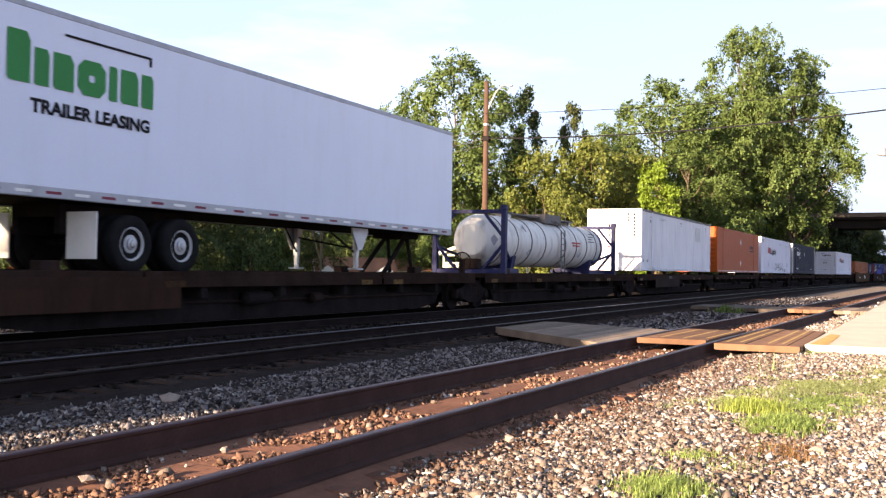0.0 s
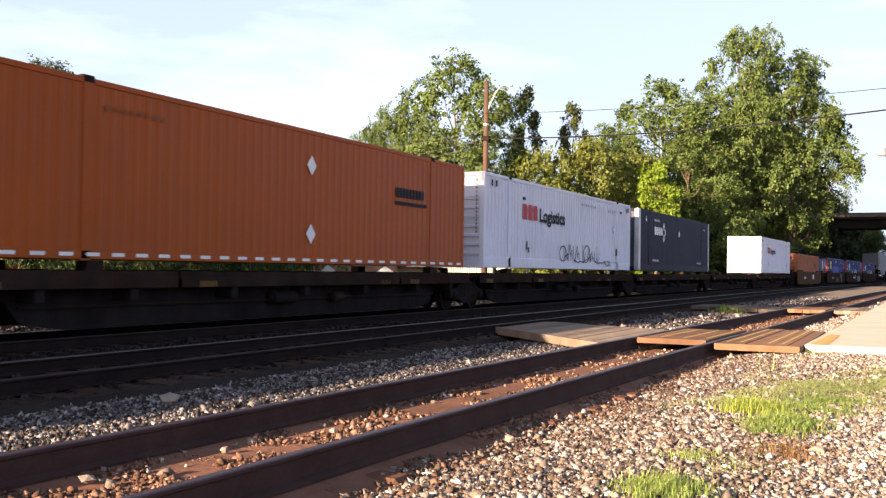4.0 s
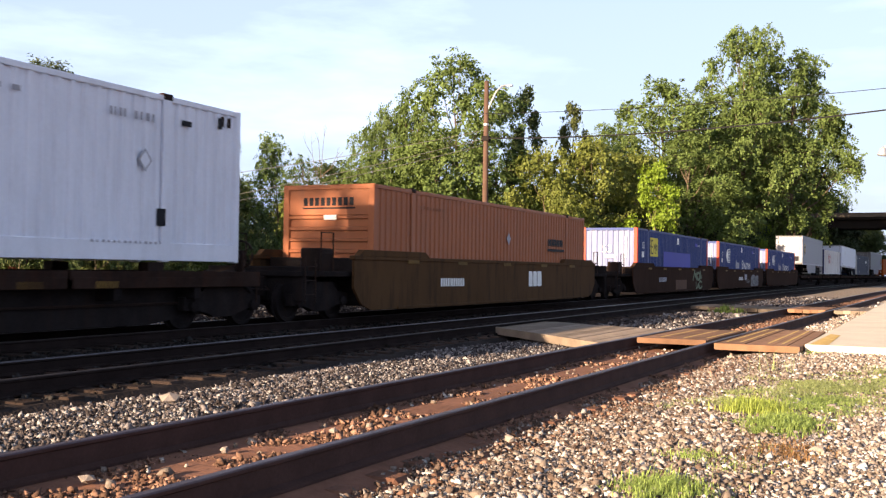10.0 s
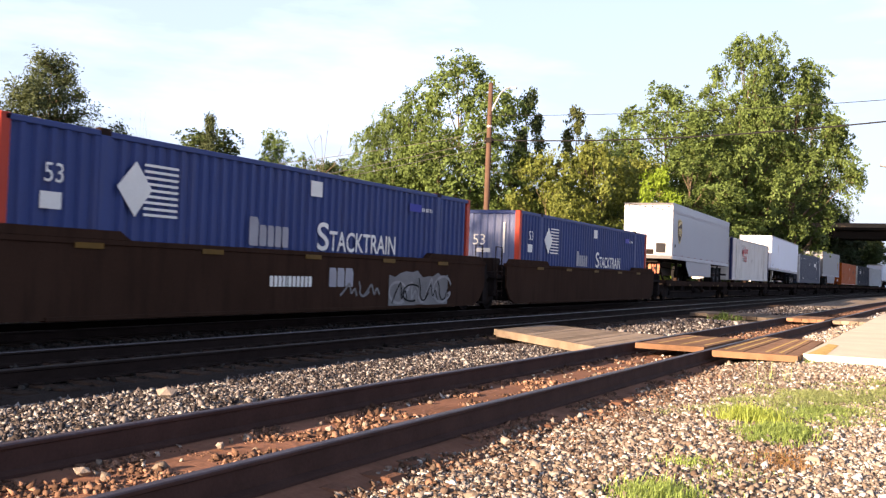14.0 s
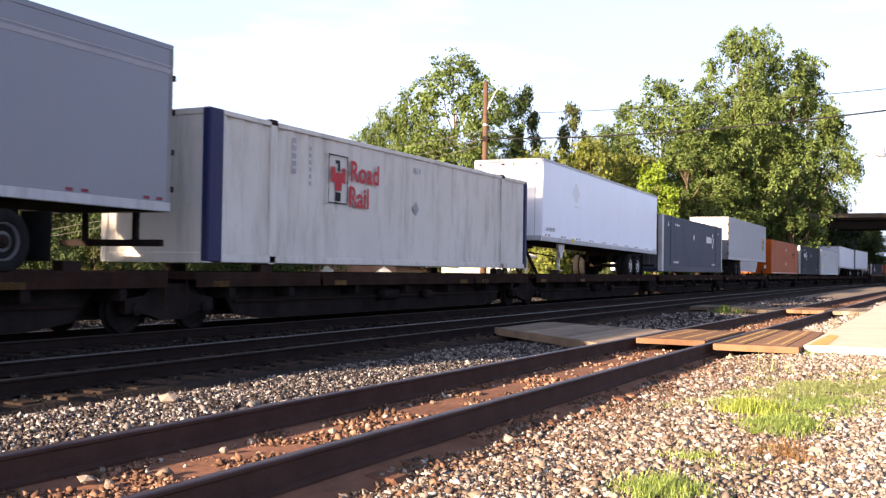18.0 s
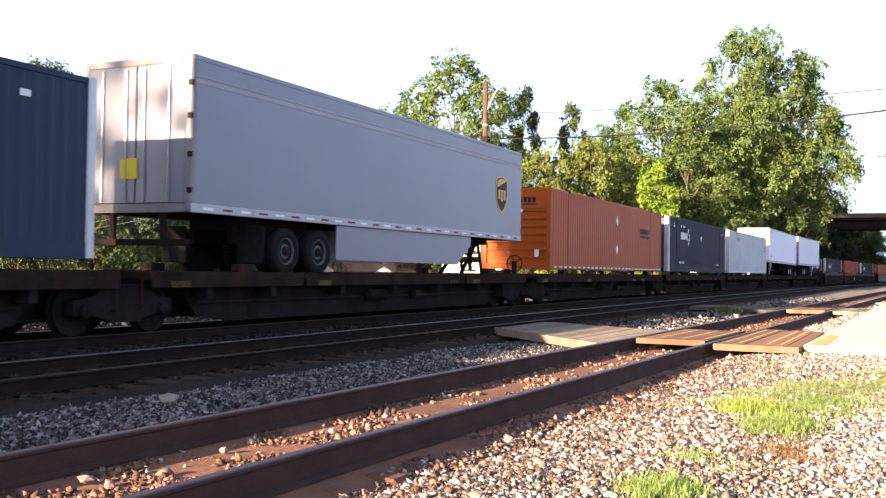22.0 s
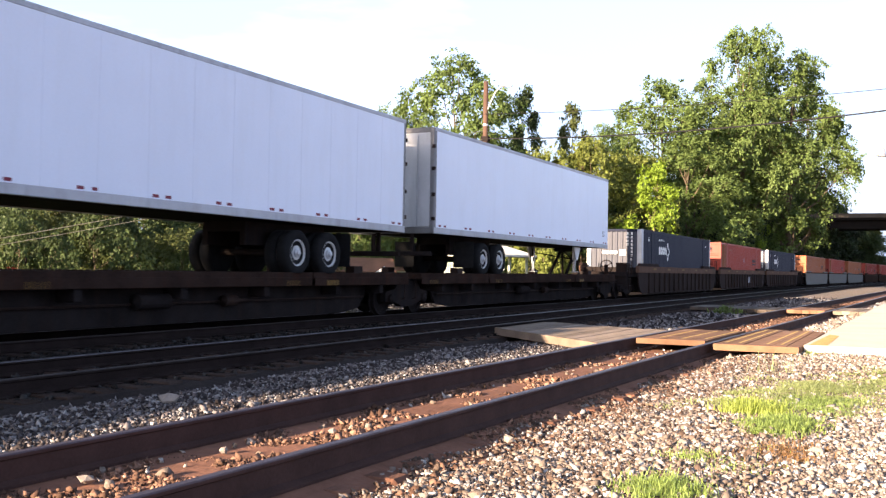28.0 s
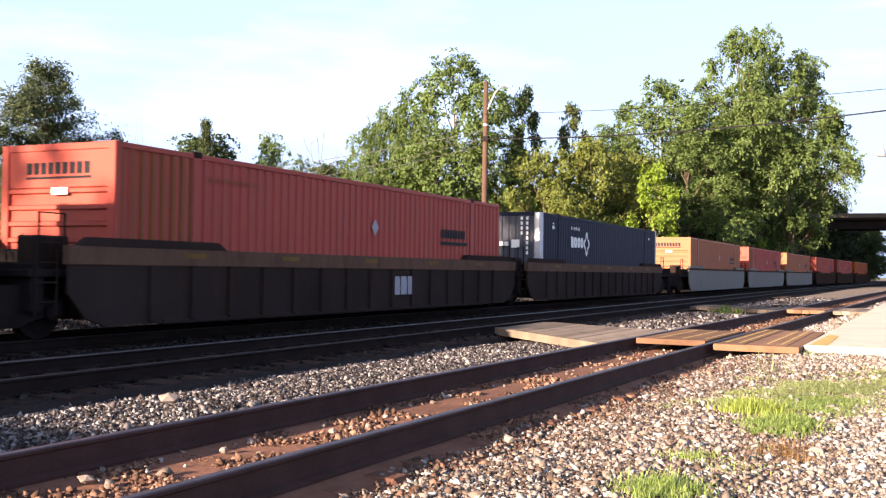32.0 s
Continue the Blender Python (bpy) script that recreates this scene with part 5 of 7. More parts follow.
M_BAND = mat("grimy_steel_band", (0.13, 0.12, 0.115), 0.6, 0.2, 0.25, 3, 30, 0.05)


def tank(place):
    """A 40-foot tank in an open blue frame."""
    c = thing("tank_container", "stained white tank in a dark blue open frame", "tank container", "containers on the train")
    hl, r, zc, hgt = 6.1, .85, 1.12, 2.06
    prof = [(-6.04, .01), (-6.02, .50), (-5.97, .56), (-5.5, r - .02), (-5.42, r), (5.4, r), (5.6, .81), (5.8, .68), (5.92, .42), (5.96, .01)]
    t = part("tank_shell", Shape().lathe((0, 0, zc), (1, 0, 0), prof, 56), P_TANK, c, "stained white cladding")
    part("end_ring", Shape().lathe((5.36, 0, zc), (1, 0, 0), [(0, r + .004), (.05, r + .03), (.3, r + .012), (.46, .71), (.44, .66), (.2, .7)], 40), P_TANK_BLUE, t, "dark blue rear end ring", True)
    for x in (-5.25, -4.0, -2.7, -1.3, .9, 2.2, 3.5, 4.8):
        part("band", Shape().lathe((x - .03, 0, zc), (1, 0, 0), [(0, r + .002), (0, r + .02), (.06, r + .02), (.06, r + .002)], 40), M_BAND, t)
    for sx in (-1, 1):
        for sy in (-1, 1):
            x, y = sx * hl, sy * 1.2
            part("corner_post", Shape().box((x - .09, y - .08, 0), (x + .09, y + .08, hgt), .012), P_TANK_BLUE, c)
            part("corner_casting", Shape().box((x - .11, y - .1, hgt - .02), (x + .11, y + .1, hgt + .13), .015), P_TANK_BLUE, c)
            part("diagonal", Shape().tube((x, y, 1.0), (x, sy * .45, .12), .055, n=8).tube((x, y, 1.15), (x, sy * .5, hgt - .08), .05, n=8), P_TANK_BLUE, c)
            part("saddle_brace", Shape().tube((x, y, .9), (x - sx * 1.6, sy * .75, .5), .05, n=8), P_TANK_BLUE, c)
        part("end_beam", Shape().box((sx * hl - .07, -1.15, .0), (sx * hl + .07, 1.15, .16), .012), P_TANK_BLUE, c)
        part("end_beam", Shape().box((sx * hl - .06, -1.15, hgt - .12), (sx * hl + .06, 1.15, hgt), .012), P_TANK_BLUE, c)
    for sy in (-1, 1):
        for x0, x1 in ((-hl, -3.9), (3.9, hl)):
            part("bottom_rail", Shape().box((x0, sy * .78 - .06, .04), (x1, sy * .78 + .06, .2), .012), P_TANK_BLUE, c)
    for x in (-4.2, 4.2):
        part("saddle", Shape().prism([(-.7, .1), (.7, .1), (.8, .62), (.45, .40), (0, .30), (-.45, .40), (-.8, .62)], "x", x - .15, x + .15), P_TANK_BLUE, c)
    part("walkway", Shape().box((-3.6, -.32, zc + r + .10), (3.4, .32, zc + r + .16), .01), M_BAND, c, "grimy top walkway")
    for wx in (-3.4, 0, 3.0):
        part("walkway_support", Shape().box((wx, -.25, zc + r - .12), (wx + .2, .25, zc + r + .11)), M_GALV, c)
    part("manhole", Shape().lathe((.6, 0, zc + r + .12), (0, 0, 1), [(0, .28), (.12, .28), (.16, .2), (.18, .01)], 16), M_GALV, c)
    ld = Shape()
    line = [(-.95, .12), (-.95, zc + .5), (-.72, zc + .78), (-.36, zc + r + .14)]
    for q in (.1, .5):
        ld.pipe([(q, yy, zz) for yy, zz in line], .024, 6)
    for i in range(8):
        zz = .25 + i * .22
        yy = -.95 if zz < zc + .5 else -.95 + (zz - zc - .5) * .9
        ld.tube((.1, yy, zz), (.5, yy, zz), .017, n=6)
    part("manway_box", Shape().box((-.5, -.55, zc + r - .1), (1.2, .55, zc + r + .26), .03), M_BAND, c, "grimy manway box")
    for x in (-1.0, .3, 1.6):
        part("guard_rail", Shape().pipe([(x, -.34, zc + r + .1), (x, -.34, zc + r + .42), (x + .7, -.34, zc + r + .42), (x + .7, -.34, zc + r + .1)], .018, 6), M_BAND, c)
    for i in range(5):
        part("stencil", Shape().box((3.75, -r * .97 - .012, 1.62 - i * .1), (4.5 - .12 * (i % 3), -r * .97 - .004, 1.65 - i * .1)), M_BLACK_MARK, c, "dark stencilled line")
    part("ladder", ld, M_BAND, c)
    for x, z in ((-3.3, 1.5), (-3.0, .85), (2.6, .85)):
        q = math.asin(max(-1, min(1, (z - zc) / r)))
        yy = -math.cos(q) * r - .03
        part("placard", Shape().add([(x, yy + .06, z - .22), (x + .2, yy, z), (x, yy + .1, z + .22), (x - .2, yy, z)], [(0, 1, 2, 3)]), M_GREY_MARK, c, "dark diamond placard")
    part("marking", Shape().box((1.6, -r - .03, 1.2), (2.6, -r - .02, 1.26)).box((1.7, -r - .03, 1.1), (2.5, -r - .02, 1.15)), M_RED_MARK, c, "small red stripe marking")
    part("valve_box", Shape().box((-6.06, -.26, .16), (-5.7, .26, .50), .03), M_STEEL_BROWN, c)
    part("placard", Shape().add([(-5.74, -.70, 1.30), (-5.60, -.80, 1.12), (-5.74, -.70, .92), (-5.86, -.62, 1.12)], [(0, 1, 2, 3)]), M_GREY_MARK, c, "grey diamond placard")
    return rides(c, place, DECK - .2)


M_PATCH = paint("dull_white_patch_paint", (0.51, 0.52, 0.53), amount=0.2)
M_GHOST = mat("faint_grey_ghost", (0.55, 0.56, 0.61), 0.3, 0, 0.05, spec=.4)
# U0, U1
tr = trailer("plain white road trailer riding on the train", P_TRAILER, 1, tape=2)
rides(tr, -1.1, 1.03, 0.0)
tr = trailer("white road trailer with green wordmark and black lettering", P_TRAILER, 1, tape=2, legs=4.4, axles=4.55)
block_word(tr, FRONT + 1.28, 2.78, .56, (.75, .5, .72, 1.05, .32, .72, .5), M_GREEN, "green wordmark as blocks", .14, (0,))
small_words = lettering(tr, "TRAILER LEASING", .28, FRONT + 1.72, NEAR, 2.38, M_BLACK_MARK, "black lettering reading trailer leasing", .012)
fit_word(small_words, 2.52)
marks(tr, "emblem", M_BLACK_MARK, [(FRONT + 2.35, 3.62, 1.9, .04), (FRONT + 4.2, 3.5, .06, .16)], NEAR, "thin dark swoosh line")
rides(tr, 17.0, 1.03, 0.2)
tank(35.35)
c = container("white container with worn upright ribs and grey patches", P_WHITE_WORN, "flat", pitch=.62, depth=.07, rim=P_CARGREY)
code_bars(c, FRONT + 3.6, 2.5, 1.2, .13, 8, M_GREY_MARK, -1.2965)
marks(c, "stencil", M_GREY_MARK, [(FRONT + 8.06, 2.52, .16, .1), (FRONT + 8.28, 2.52, .16, .1), (FRONT + 8.06, 2.42, .38, .03)], -1.2965, "grey stencils")
marks(c, "stencil", M_GREY_MARK, [(FRONT + 1.55, 2.55, .3, .04), (FRONT + 1.55, 2.3, .3, .14), (FRONT + 14.75, 2.5, .26, .1), (FRONT + 14.75, 2.4, .26, .03), (FRONT + .3, .42, .22, .13), (FRONT + 1.0, .42, .3, .12)], -1.2965, "grey stencils")
marks(c, "paint_patch", M_PATCH, [(FRONT + 12.1, 1.72, 1.2, .8)], -1.2955, "dull repainted patch")
end_marks(c, "stencil", M_BLACK_MARK, [(-.62, 2.72 - i * .14, -.1, .11) for i in range(4)] + [(-.9, 2.72 - i * .16, -.1, .12) for i in range(8)] + [(.28, 1.85, -.08, .34), (.28, 1.6, -.08, .12)], FRONT + .024, "columns of dark code bars")
end_marks(c, "label_plate", M_RED_MARK, [(.35, 1.08, -.16, .07)], FRONT + .024, "small red label")
end_marks(c, "patch", M_BLACK_MARK, [(.85, .5, -.2, .16)], FRONT + .024, "dark hole in the wall")
marks(c, "reflective_tape", M_GREY_MARK, [(FRONT + 2.4 + i * .62, .06, .1, .06) for i in range(21)], NEAR, "dark rivet strip")
rides(c, 53.85, DECK)
orange(72.43, DECK, P_ORANGE, tape=True)
white_long(90.16, True)
navy(107.9, DECK, 2.95)
white_long(144.55, False)
orange(166.05, WELL, P_ORANGE_PALE, placards=False)
blue(190.2, 0)
blue(210.1, 1)
blue(230.33, 1)
tr = trailer("silver grey road trailer with a brown shield emblem", P_SILVER, -1, top=4.05, tape=1, skirt=True, stripe=True)
shield(tr, FRONT + 1.6, 2.68, 1.15)
marks(tr, "stencil", M_BLACK_MARK, [(FRONT + .45, 1.75, .22, .16)], NEAR, "dark stencil")
end_marks(tr, "connector_panel", M_BLACK_MARK, [(-.45, 1.45, -.5, .5)], FRONT - .02, "dark connector panel")
end_marks(tr, "label_plate", M_GREY_MARK, [(.85, 1.45, -.3, .4)], FRONT - .02, "grey document box")
rides(tr, 251.9, 1.03, 0.25)
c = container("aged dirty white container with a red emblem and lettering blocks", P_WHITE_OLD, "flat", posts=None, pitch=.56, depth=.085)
part("front_post_sleeve", Shape().box((FRONT - .012, -1.325, .02), (FRONT + .42, -1.14, CH - .005), .03), P_TANK_BLUE, c, "dark blue front post")
part("rear_post_sleeve", Shape().box((-FRONT - .2, -1.322, .02), (-FRONT + .012, -1.14, CH - .005), .03), P_TANK_BLUE, c, "dark blue rear post")
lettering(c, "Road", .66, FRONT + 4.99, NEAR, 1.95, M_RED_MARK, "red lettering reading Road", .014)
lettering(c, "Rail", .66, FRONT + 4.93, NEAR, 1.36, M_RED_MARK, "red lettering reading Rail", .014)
em = marks(c, "emblem", M_BLACK_MARK, [(FRONT + 4.08, 1.38, .03, 1.1), (FRONT + 4.87, 1.38, .03, 1.1), (FRONT + 4.11, 1.381, .76, .03), (FRONT + 4.11, 2.45, .76, .03)], NEAR, "thin square emblem outline")
marks(em, "emblem_star", M_RED_MARK, [(FRONT + 4.2, 1.86, .16, .34), (FRONT + 4.64, 1.86, .16, .34), (FRONT + 4.36, 1.68, .28, .4)], NEAR - .003)
marks(em, "emblem_base", M_BLACK_MARK, [(FRONT + 4.38, 1.44, .22, .2), (FRONT + 4.46, 2.12, .1, .24), (FRONT + 4.36, 2.28, .12, .08)], NEAR - .003)
diamond(c, FRONT + 8.3, 1.5, .2, M_GREY_MARK)
code_bars(c, FRONT + 8.2, 2.42, .4, .16, 3)
marks(c, "stencil", M_GREY_MARK, [(FRONT + 2.68, 1.9 + i * .16, .13, .11) for i in range(5)] + [(FRONT + 3.3, 1.7 + i * .15, .09, .09) for i in range(6)], NEAR, "columns of faded stencilled bars")
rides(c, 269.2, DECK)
tr = trailer("white road trailer with a faint faded emblem", P_TRAILER, -1, tape=1)
marks(tr, "emblem", M_GHOST, [(FRONT + 3.36, 2.84, .58, .42), (FRONT + 3.5, 3.262, .3, .14), (FRONT + 3.5, 2.70, .3, .138), (FRONT + 3.24, 2.94, .118, .22), (FRONT + 3.942, 2.94, .118, .22), (FRONT + 3.4, 2.5, .5, .08)], NEAR + .009, "faint grey ghost of an emblem")
code_bars(tr, FRONT + .4, 1.48, 1.0, .16, 6, M_GREY_MARK)
marks(tr, "label_plate", M_EMBLEM_YELLOW, [(FRONT + 3.1, 1.17, .32, .16)], NEAR - .004, "yellow label")
rides(tr, 287.0, 1.03, 0.55)
navy(304.35, DECK, 11.2, P_NAVY_BLUE)
tr = trailer("silver grey road trailer with a brown shield emblem near its nose", P_SILVER, 1, tape=2, skirt=True, stripe=True, axles=3.7)
shield(tr, -FRONT - 1.7, 2.55, 1.05)
end_marks(tr, "label_plate", M_EMBLEM_YELLOW, [(.35, 1.75, -.42, .38)], FRONT - .02, "yellow label on the rear door")
rides(tr, 322.95, 1.03, 0.0)
orange(342.1, DECK, P_ORANGE, tape=True, low=.92)
navy(359.9, DECK, 2.95)
c = container("grey ribbed container with small dark lettering bars", P_GREY, "ribbed", pitch=.22, depth=.03)
code_bars(c, FRONT + 2.6, 2.3, 1.4, .2, 6, M_BLACK_MARK)
marks(c, "stencil", M_BLACK_MARK, [(FRONT + 2.6, 2.5, .12, .25), (-FRONT - 1.35, 2.0, .32, .14), (-FRONT - 1.35, 1.72, .32, .14)], NEAR, "dark stencils")
marks(c, "label_plate", M_EMBLEM_YELLOW, [(FRONT + .5, .85, .28, .4)], NEAR, "yellow label")
rides(c, 377.5, DECK)
tr = trailer("white road trailer with upright panel joints", P_TRAILER, -1, tape=1, ribs=14)
code_bars(tr, FRONT + .45, 1.55, 1.3, .2, 6, M_GREY_MARK)
marks(tr, "stencil", M_RED_MARK, [(FRONT + .6, 3.66, .85, .07)], NEAR, "dark red maker's strip")
end_marks(tr, "connector_panel", M_BLACK_MARK, [(.35, 1.35, -.3, .16), (.3, 1.75, -.16, .05)], FRONT - .02, "dark connectors")
rides(tr, 395.3, 1.03, 0.35)
tr = trailer("plain white road trailer with grey end frame", P_TRAILER, 1, tape=1)
end_marks(tr, "patch", M_BLACK_MARK, [(.5, 1.75, -.35, .22), (.4, 1.65, -.2, .1)], FRONT - .02, "dark scuff on the rear door")
end_marks(tr, "stencil", M_GREY_MARK, [(.6 - i * .2, 3.5, -.14, .16) for i in range(5)], FRONT - .02, "grey stencilled bars")
lettering(tr, "53", .3, -FRONT - .85, NEAR, 1.6, M_BLACK_MARK, "black 53 length marking")
rides(tr, 413.25, 1.03, 0.0)
navy(435.0, WELL, 3.33)
orange(455.0, WELL, P_ORANGE_RED, placards=False)
navy(474.9, WELL, 3.33)
orange(499.3, WELL, P_ORANGE_PALE, placards=False)
orange(519.2, WELL, P_ORANGE_RED, placards=False)
orange(539.2, WELL, P_ORANGE_PALE, placards=False)
orange(560.8, WELL, P_ORANGE_RED, placards=False)
orange(580.8, WELL, P_ORANGE_RED, placards=False)
orange(600.8, WELL, P_ORANGE, placards=False)



def W_(parent, material, x, z, h, widths, gap, label, y):
    letter_blocks(parent, x, z, h, widths, material, label, gap, (), y)


M_SPRAY_GREEN = mat("pale_green_spray", (0.12, 0.15, 0.095), 0.7, 0, 0.2)
M_SPRAY_PALE = mat("pale_grey_spray", (0.26, 0.25, 0.26), 0.7, 0, 0.3)
M_SPRAY_GREY = mat("grey_spray", (0.17, 0.165, 0.17), 0.7, 0, 0.25)
# a rusty plate with faded code on the skeleton car under the ribbed white container
plate_car = [ob for ob, place, z, pitch in MOVERS if abs(place - 54.05) < .01][0]
part("side_plate", Shape().box((-5.6, -1.312, .45), (-.4, -1.298, 1.0), .004), P_BROWN2, plate_car, "rusty brown side plate")
W_(plate_car, P_CARGREY, -2.75, .86, .14, (.9, .9, .9, .9), .25, label="faded code as grey blocks", y=-1.316)
W_(plate_car, M_STEEL_BROWN, -2.0, .87, .11, (.6,) * 6, .3, label="faded code as dull blocks", y=-1.316)
# scrawls and stencils on the well cars
W_NEAR = -1.452
for w, x, bars_w in ((wells[0], -2.2, 2.1), (wells[1], -.94, 2.2), (wells[2], 1.0, 2.0)):
    W_(w, M_WHITE_MARK if w is not wells[1] else M_GREY_MARK, x - 2.6, .72, .22, (.5, .5, .5, .4) + (.15,) + (.5,) * 6, .18, label="reporting code as pale blocks", y=W_NEAR)
W_(wells[0], M_WHITE_MARK, 1.8, .66, .5, (.7, .7, .8), .1, label="pale wordmark as blocks", y=W_NEAR)
W_(wells[2], M_GREY_MARK, .6, .72, .42, (.7, .7, .8), .1, label="faded wordmark as blocks", y=W_NEAR)
W_(wells[5], M_GREY_MARK, 1.3, .55, .45, (.7, .7, .8), .1, label="faded wordmark as blocks", y=-1.50)
tag_strokes(wells[1], 4.4, .80, 2.1, .50, "vjov", .07, M_SPRAY_GREEN, W_NEAR - .004, "pale green sprayed scrawl", 2)
tag_strokes(wells[1], 4.9, .30, 1.6, .40, "jvo", .06, M_SPRAY_GREEN, W_NEAR - .004, "pale green sprayed scrawl", 6)
rnd_patch = random.Random(21)
edge = [(3.3 + .3 * k, .24 + rnd_patch.uniform(-.04, .05)) for k in range(12)] + [(6.6 - .3 * k, 1.08 + rnd_patch.uniform(-.12, .06)) for k in range(12)]
part("scrawl", Shape().prism(edge, "y", W_NEAR - .005, W_NEAR - .002), M_SPRAY_GREY, wells[2], "broad patch of silver-grey spray")
tag_strokes(wells[2], 3.5, .32, 3.0, .66, "ovjvo", .035, M_SPRAY_PALE, W_NEAR - .008, "pale sprayed scrawl", 4)
tag_strokes(wells[2], 3.6, .36, 2.9, .58, "vojvj", .022, M_TYRE, W_NEAR - .016, "dark sprayed outlines", 9)
tag_strokes(wells[2], 1.2, .5, 1.6, .36, "vjv", .03, M_SPRAY_GREY, W_NEAR - .004, "faint grey sprayed strokes", 11)
marks(wells[1], "paint_patch", P_CHORD, [(.06, .3, 2.58, .5)], W_NEAR - .002, "lighter brown paint patch")


def motions():
    """The train rolls through; every car and load follows the line of track."""
    for ob, place, z, pitch in MOVERS:
        rows = []
        for t in range(33):
            rows.append((float(t), train_pose(place, t, z, pitch)))
        walk(ob, rows)

# ---- trees ----
L_MID = leaf_mat("leaves_mid_green", (0.078, 0.118, 0.036), 0.2)
L_DARK = leaf_mat("leaves_dark_green", (0.040, 0.060, 0.023), 0.15)
L_YELLOW = leaf_mat("leaves_yellow_green", (0.105, 0.128, 0.032), 0.22)
L_OLIVE = leaf_mat("leaves_olive_green", (0.062, 0.076, 0.026), 0.2)
L_BRIGHT = leaf_mat("leaves_bright_green", (0.13, 0.20, 0.026), 0.35)
L_PINE = leaf_mat("pine_needles", (0.056, 0.074, 0.038), 0.15)


def leaf_cloud(name, centres, facing, radii, per, size, material, rnd, thick=0.45, slim=0.34):
    """Sprays of small bent leaves, as one mesh. Each spray is a loose disc that faces outwards and up; slim: a leaf's half width."""
    cs, fa, rs = np.array(centres), np.array(facing), np.array(radii)
    n = len(cs) * per
    idx = np.repeat(np.arange(len(cs)), per)
    f = fa[idx]
    off = rnd.normal(size=(n, 3)) * .55
    along = (off * f).sum(1)[:, None] * f
    p = cs[idx] + (off - along * (1 - thick)) * rs[idx][:, None]
    a = f * .85 + rnd.normal(size=(n, 3)) * .48
    a /= np.linalg.norm(a, axis=1)[:, None]
    b = np.cross(a, rnd.normal(size=(n, 3)))
    b /= np.linalg.norm(b, axis=1)[:, None]
    c = np.cross(a, b)
    s = (size * rnd.uniform(0.6, 1.35, n))[:, None]
    v = np.stack([p - b * s * .5, p + c * s * slim + a * s * .10, p + b * s * .5, p - c * s * slim + a * s * .10], 1).reshape(-1, 3)
    me = bpy.data.meshes.new(name)
    me.vertices.add(4 * n)
    me.vertices.foreach_set("co", v.astype(np.float32).ravel())
    me.loops.add(4 * n)
    me.loops.foreach_set("vertex_index", np.arange(4 * n, dtype=np.int32))
    me.polygons.add(n)
    me.polygons.foreach_set("loop_start", np.arange(0, 4 * n, 4, dtype=np.int32))
    me.polygons.foreach_set("loop_total", np.full(n, 4, dtype=np.int32))
    me.update()
    me.validate()
    me.materials.append(material)
    return me


def unit(v):
    return v / max(1e-6, float(np.linalg.norm(v)))


def broad_tree(seed, h, r, material, lobes=24, sprays=44, per=28, size=0.28, low=0.18, spray=.6, loose=1.0):
    """Trunk mesh and crown mesh of a spreading tree of height h and crown radius r: limbs that end in lobes of leaf sprays."""
    rnd = np.random.default_rng(seed)
    tr = Shape()
    pts = [Vector((0, 0, -.3))]
    for i in range(1, 7):
        pts.append(Vector((rnd.normal() * .015 * h * i / 6, rnd.normal() * .015 * h * i / 6, h * .82 * i / 6)))
    r0 = h * .018
    for i in range(6):
        tr.tube(pts[i], pts[i + 1], r0 * (1 - i / 6.6), r0 * (1 - (i + 1) / 6.6), 9)
    cs, fs, rs = [], [], []
    for k in range(lobes):
        f = low + (1 - low) * (k + .5) / lobes
        prof = math.sin(math.pi * min(1, (f - low) / (1 - low) * .84 + .13)) ** .6
        ang = k * 2.39996 + rnd.normal() * .35
        lr = r * rnd.uniform(.26, .52) * (.42 + .58 * prof)
        rad = max(0, r * prof * rnd.uniform(.55, 1.12) - lr * .5)
        lc = Vector((math.cos(ang) * rad, math.sin(ang) * rad, min(h * f + rnd.normal() * h * .02, h - lr * .7)))
        j = max(1, min(5, int(lc.z / (h * .82) * 6) - 1))
        base = pts[j]
        mid = base.lerp(lc, .55) + Vector((0, 0, -.03 * h))
        q = r0 * .42 * (1 - f * .6)
        tr.tube(base, mid, q, q * .6, 6, False).tube(mid, lc, q * .6, q * .3, 5, False)
        out = np.array([math.cos(ang), math.sin(ang), .35]) * (rad / r + .15)
        n_sp = max(8, int(sprays * (lr / (r * .36)) ** 1.6))
        ax = rnd.uniform(.75, 1.3, 3) * np.array([1, 1, .85])
        for g in range(n_sp):
            d = unit(rnd.normal(size=3) + out * .9)
            bulge = 1 + .42 * noise.noise(Vector(d) * 2.2 + Vector((k * 3.1, seed, 0)))
            if g % 5 == 0:
                reach = rnd.uniform(.15, .6)
            elif g % 9 == 1:
                reach = rnd.uniform(1.05, 1.4) * loose
            else:
                reach = rnd.uniform(.66, 1.05)
            c = np.array(lc) + d * ax * lr * reach * bulge
            cs.append(c)
            fs.append(unit(d * .7 + np.array([0, 0, .55]) + rnd.normal(size=3) * .3))
            rs.append(spray * rnd.uniform(.55, 1.2) * (.8 if reach > 1.05 else 1))
            if g % 3 == 0:
                tr.tube(lc, Vector(c), q * .22, q * .06, 3, False)
    return tr.mesh("trunk", M_BARK, True), leaf_cloud("crown", cs, fs, rs, per, size, material, rnd)


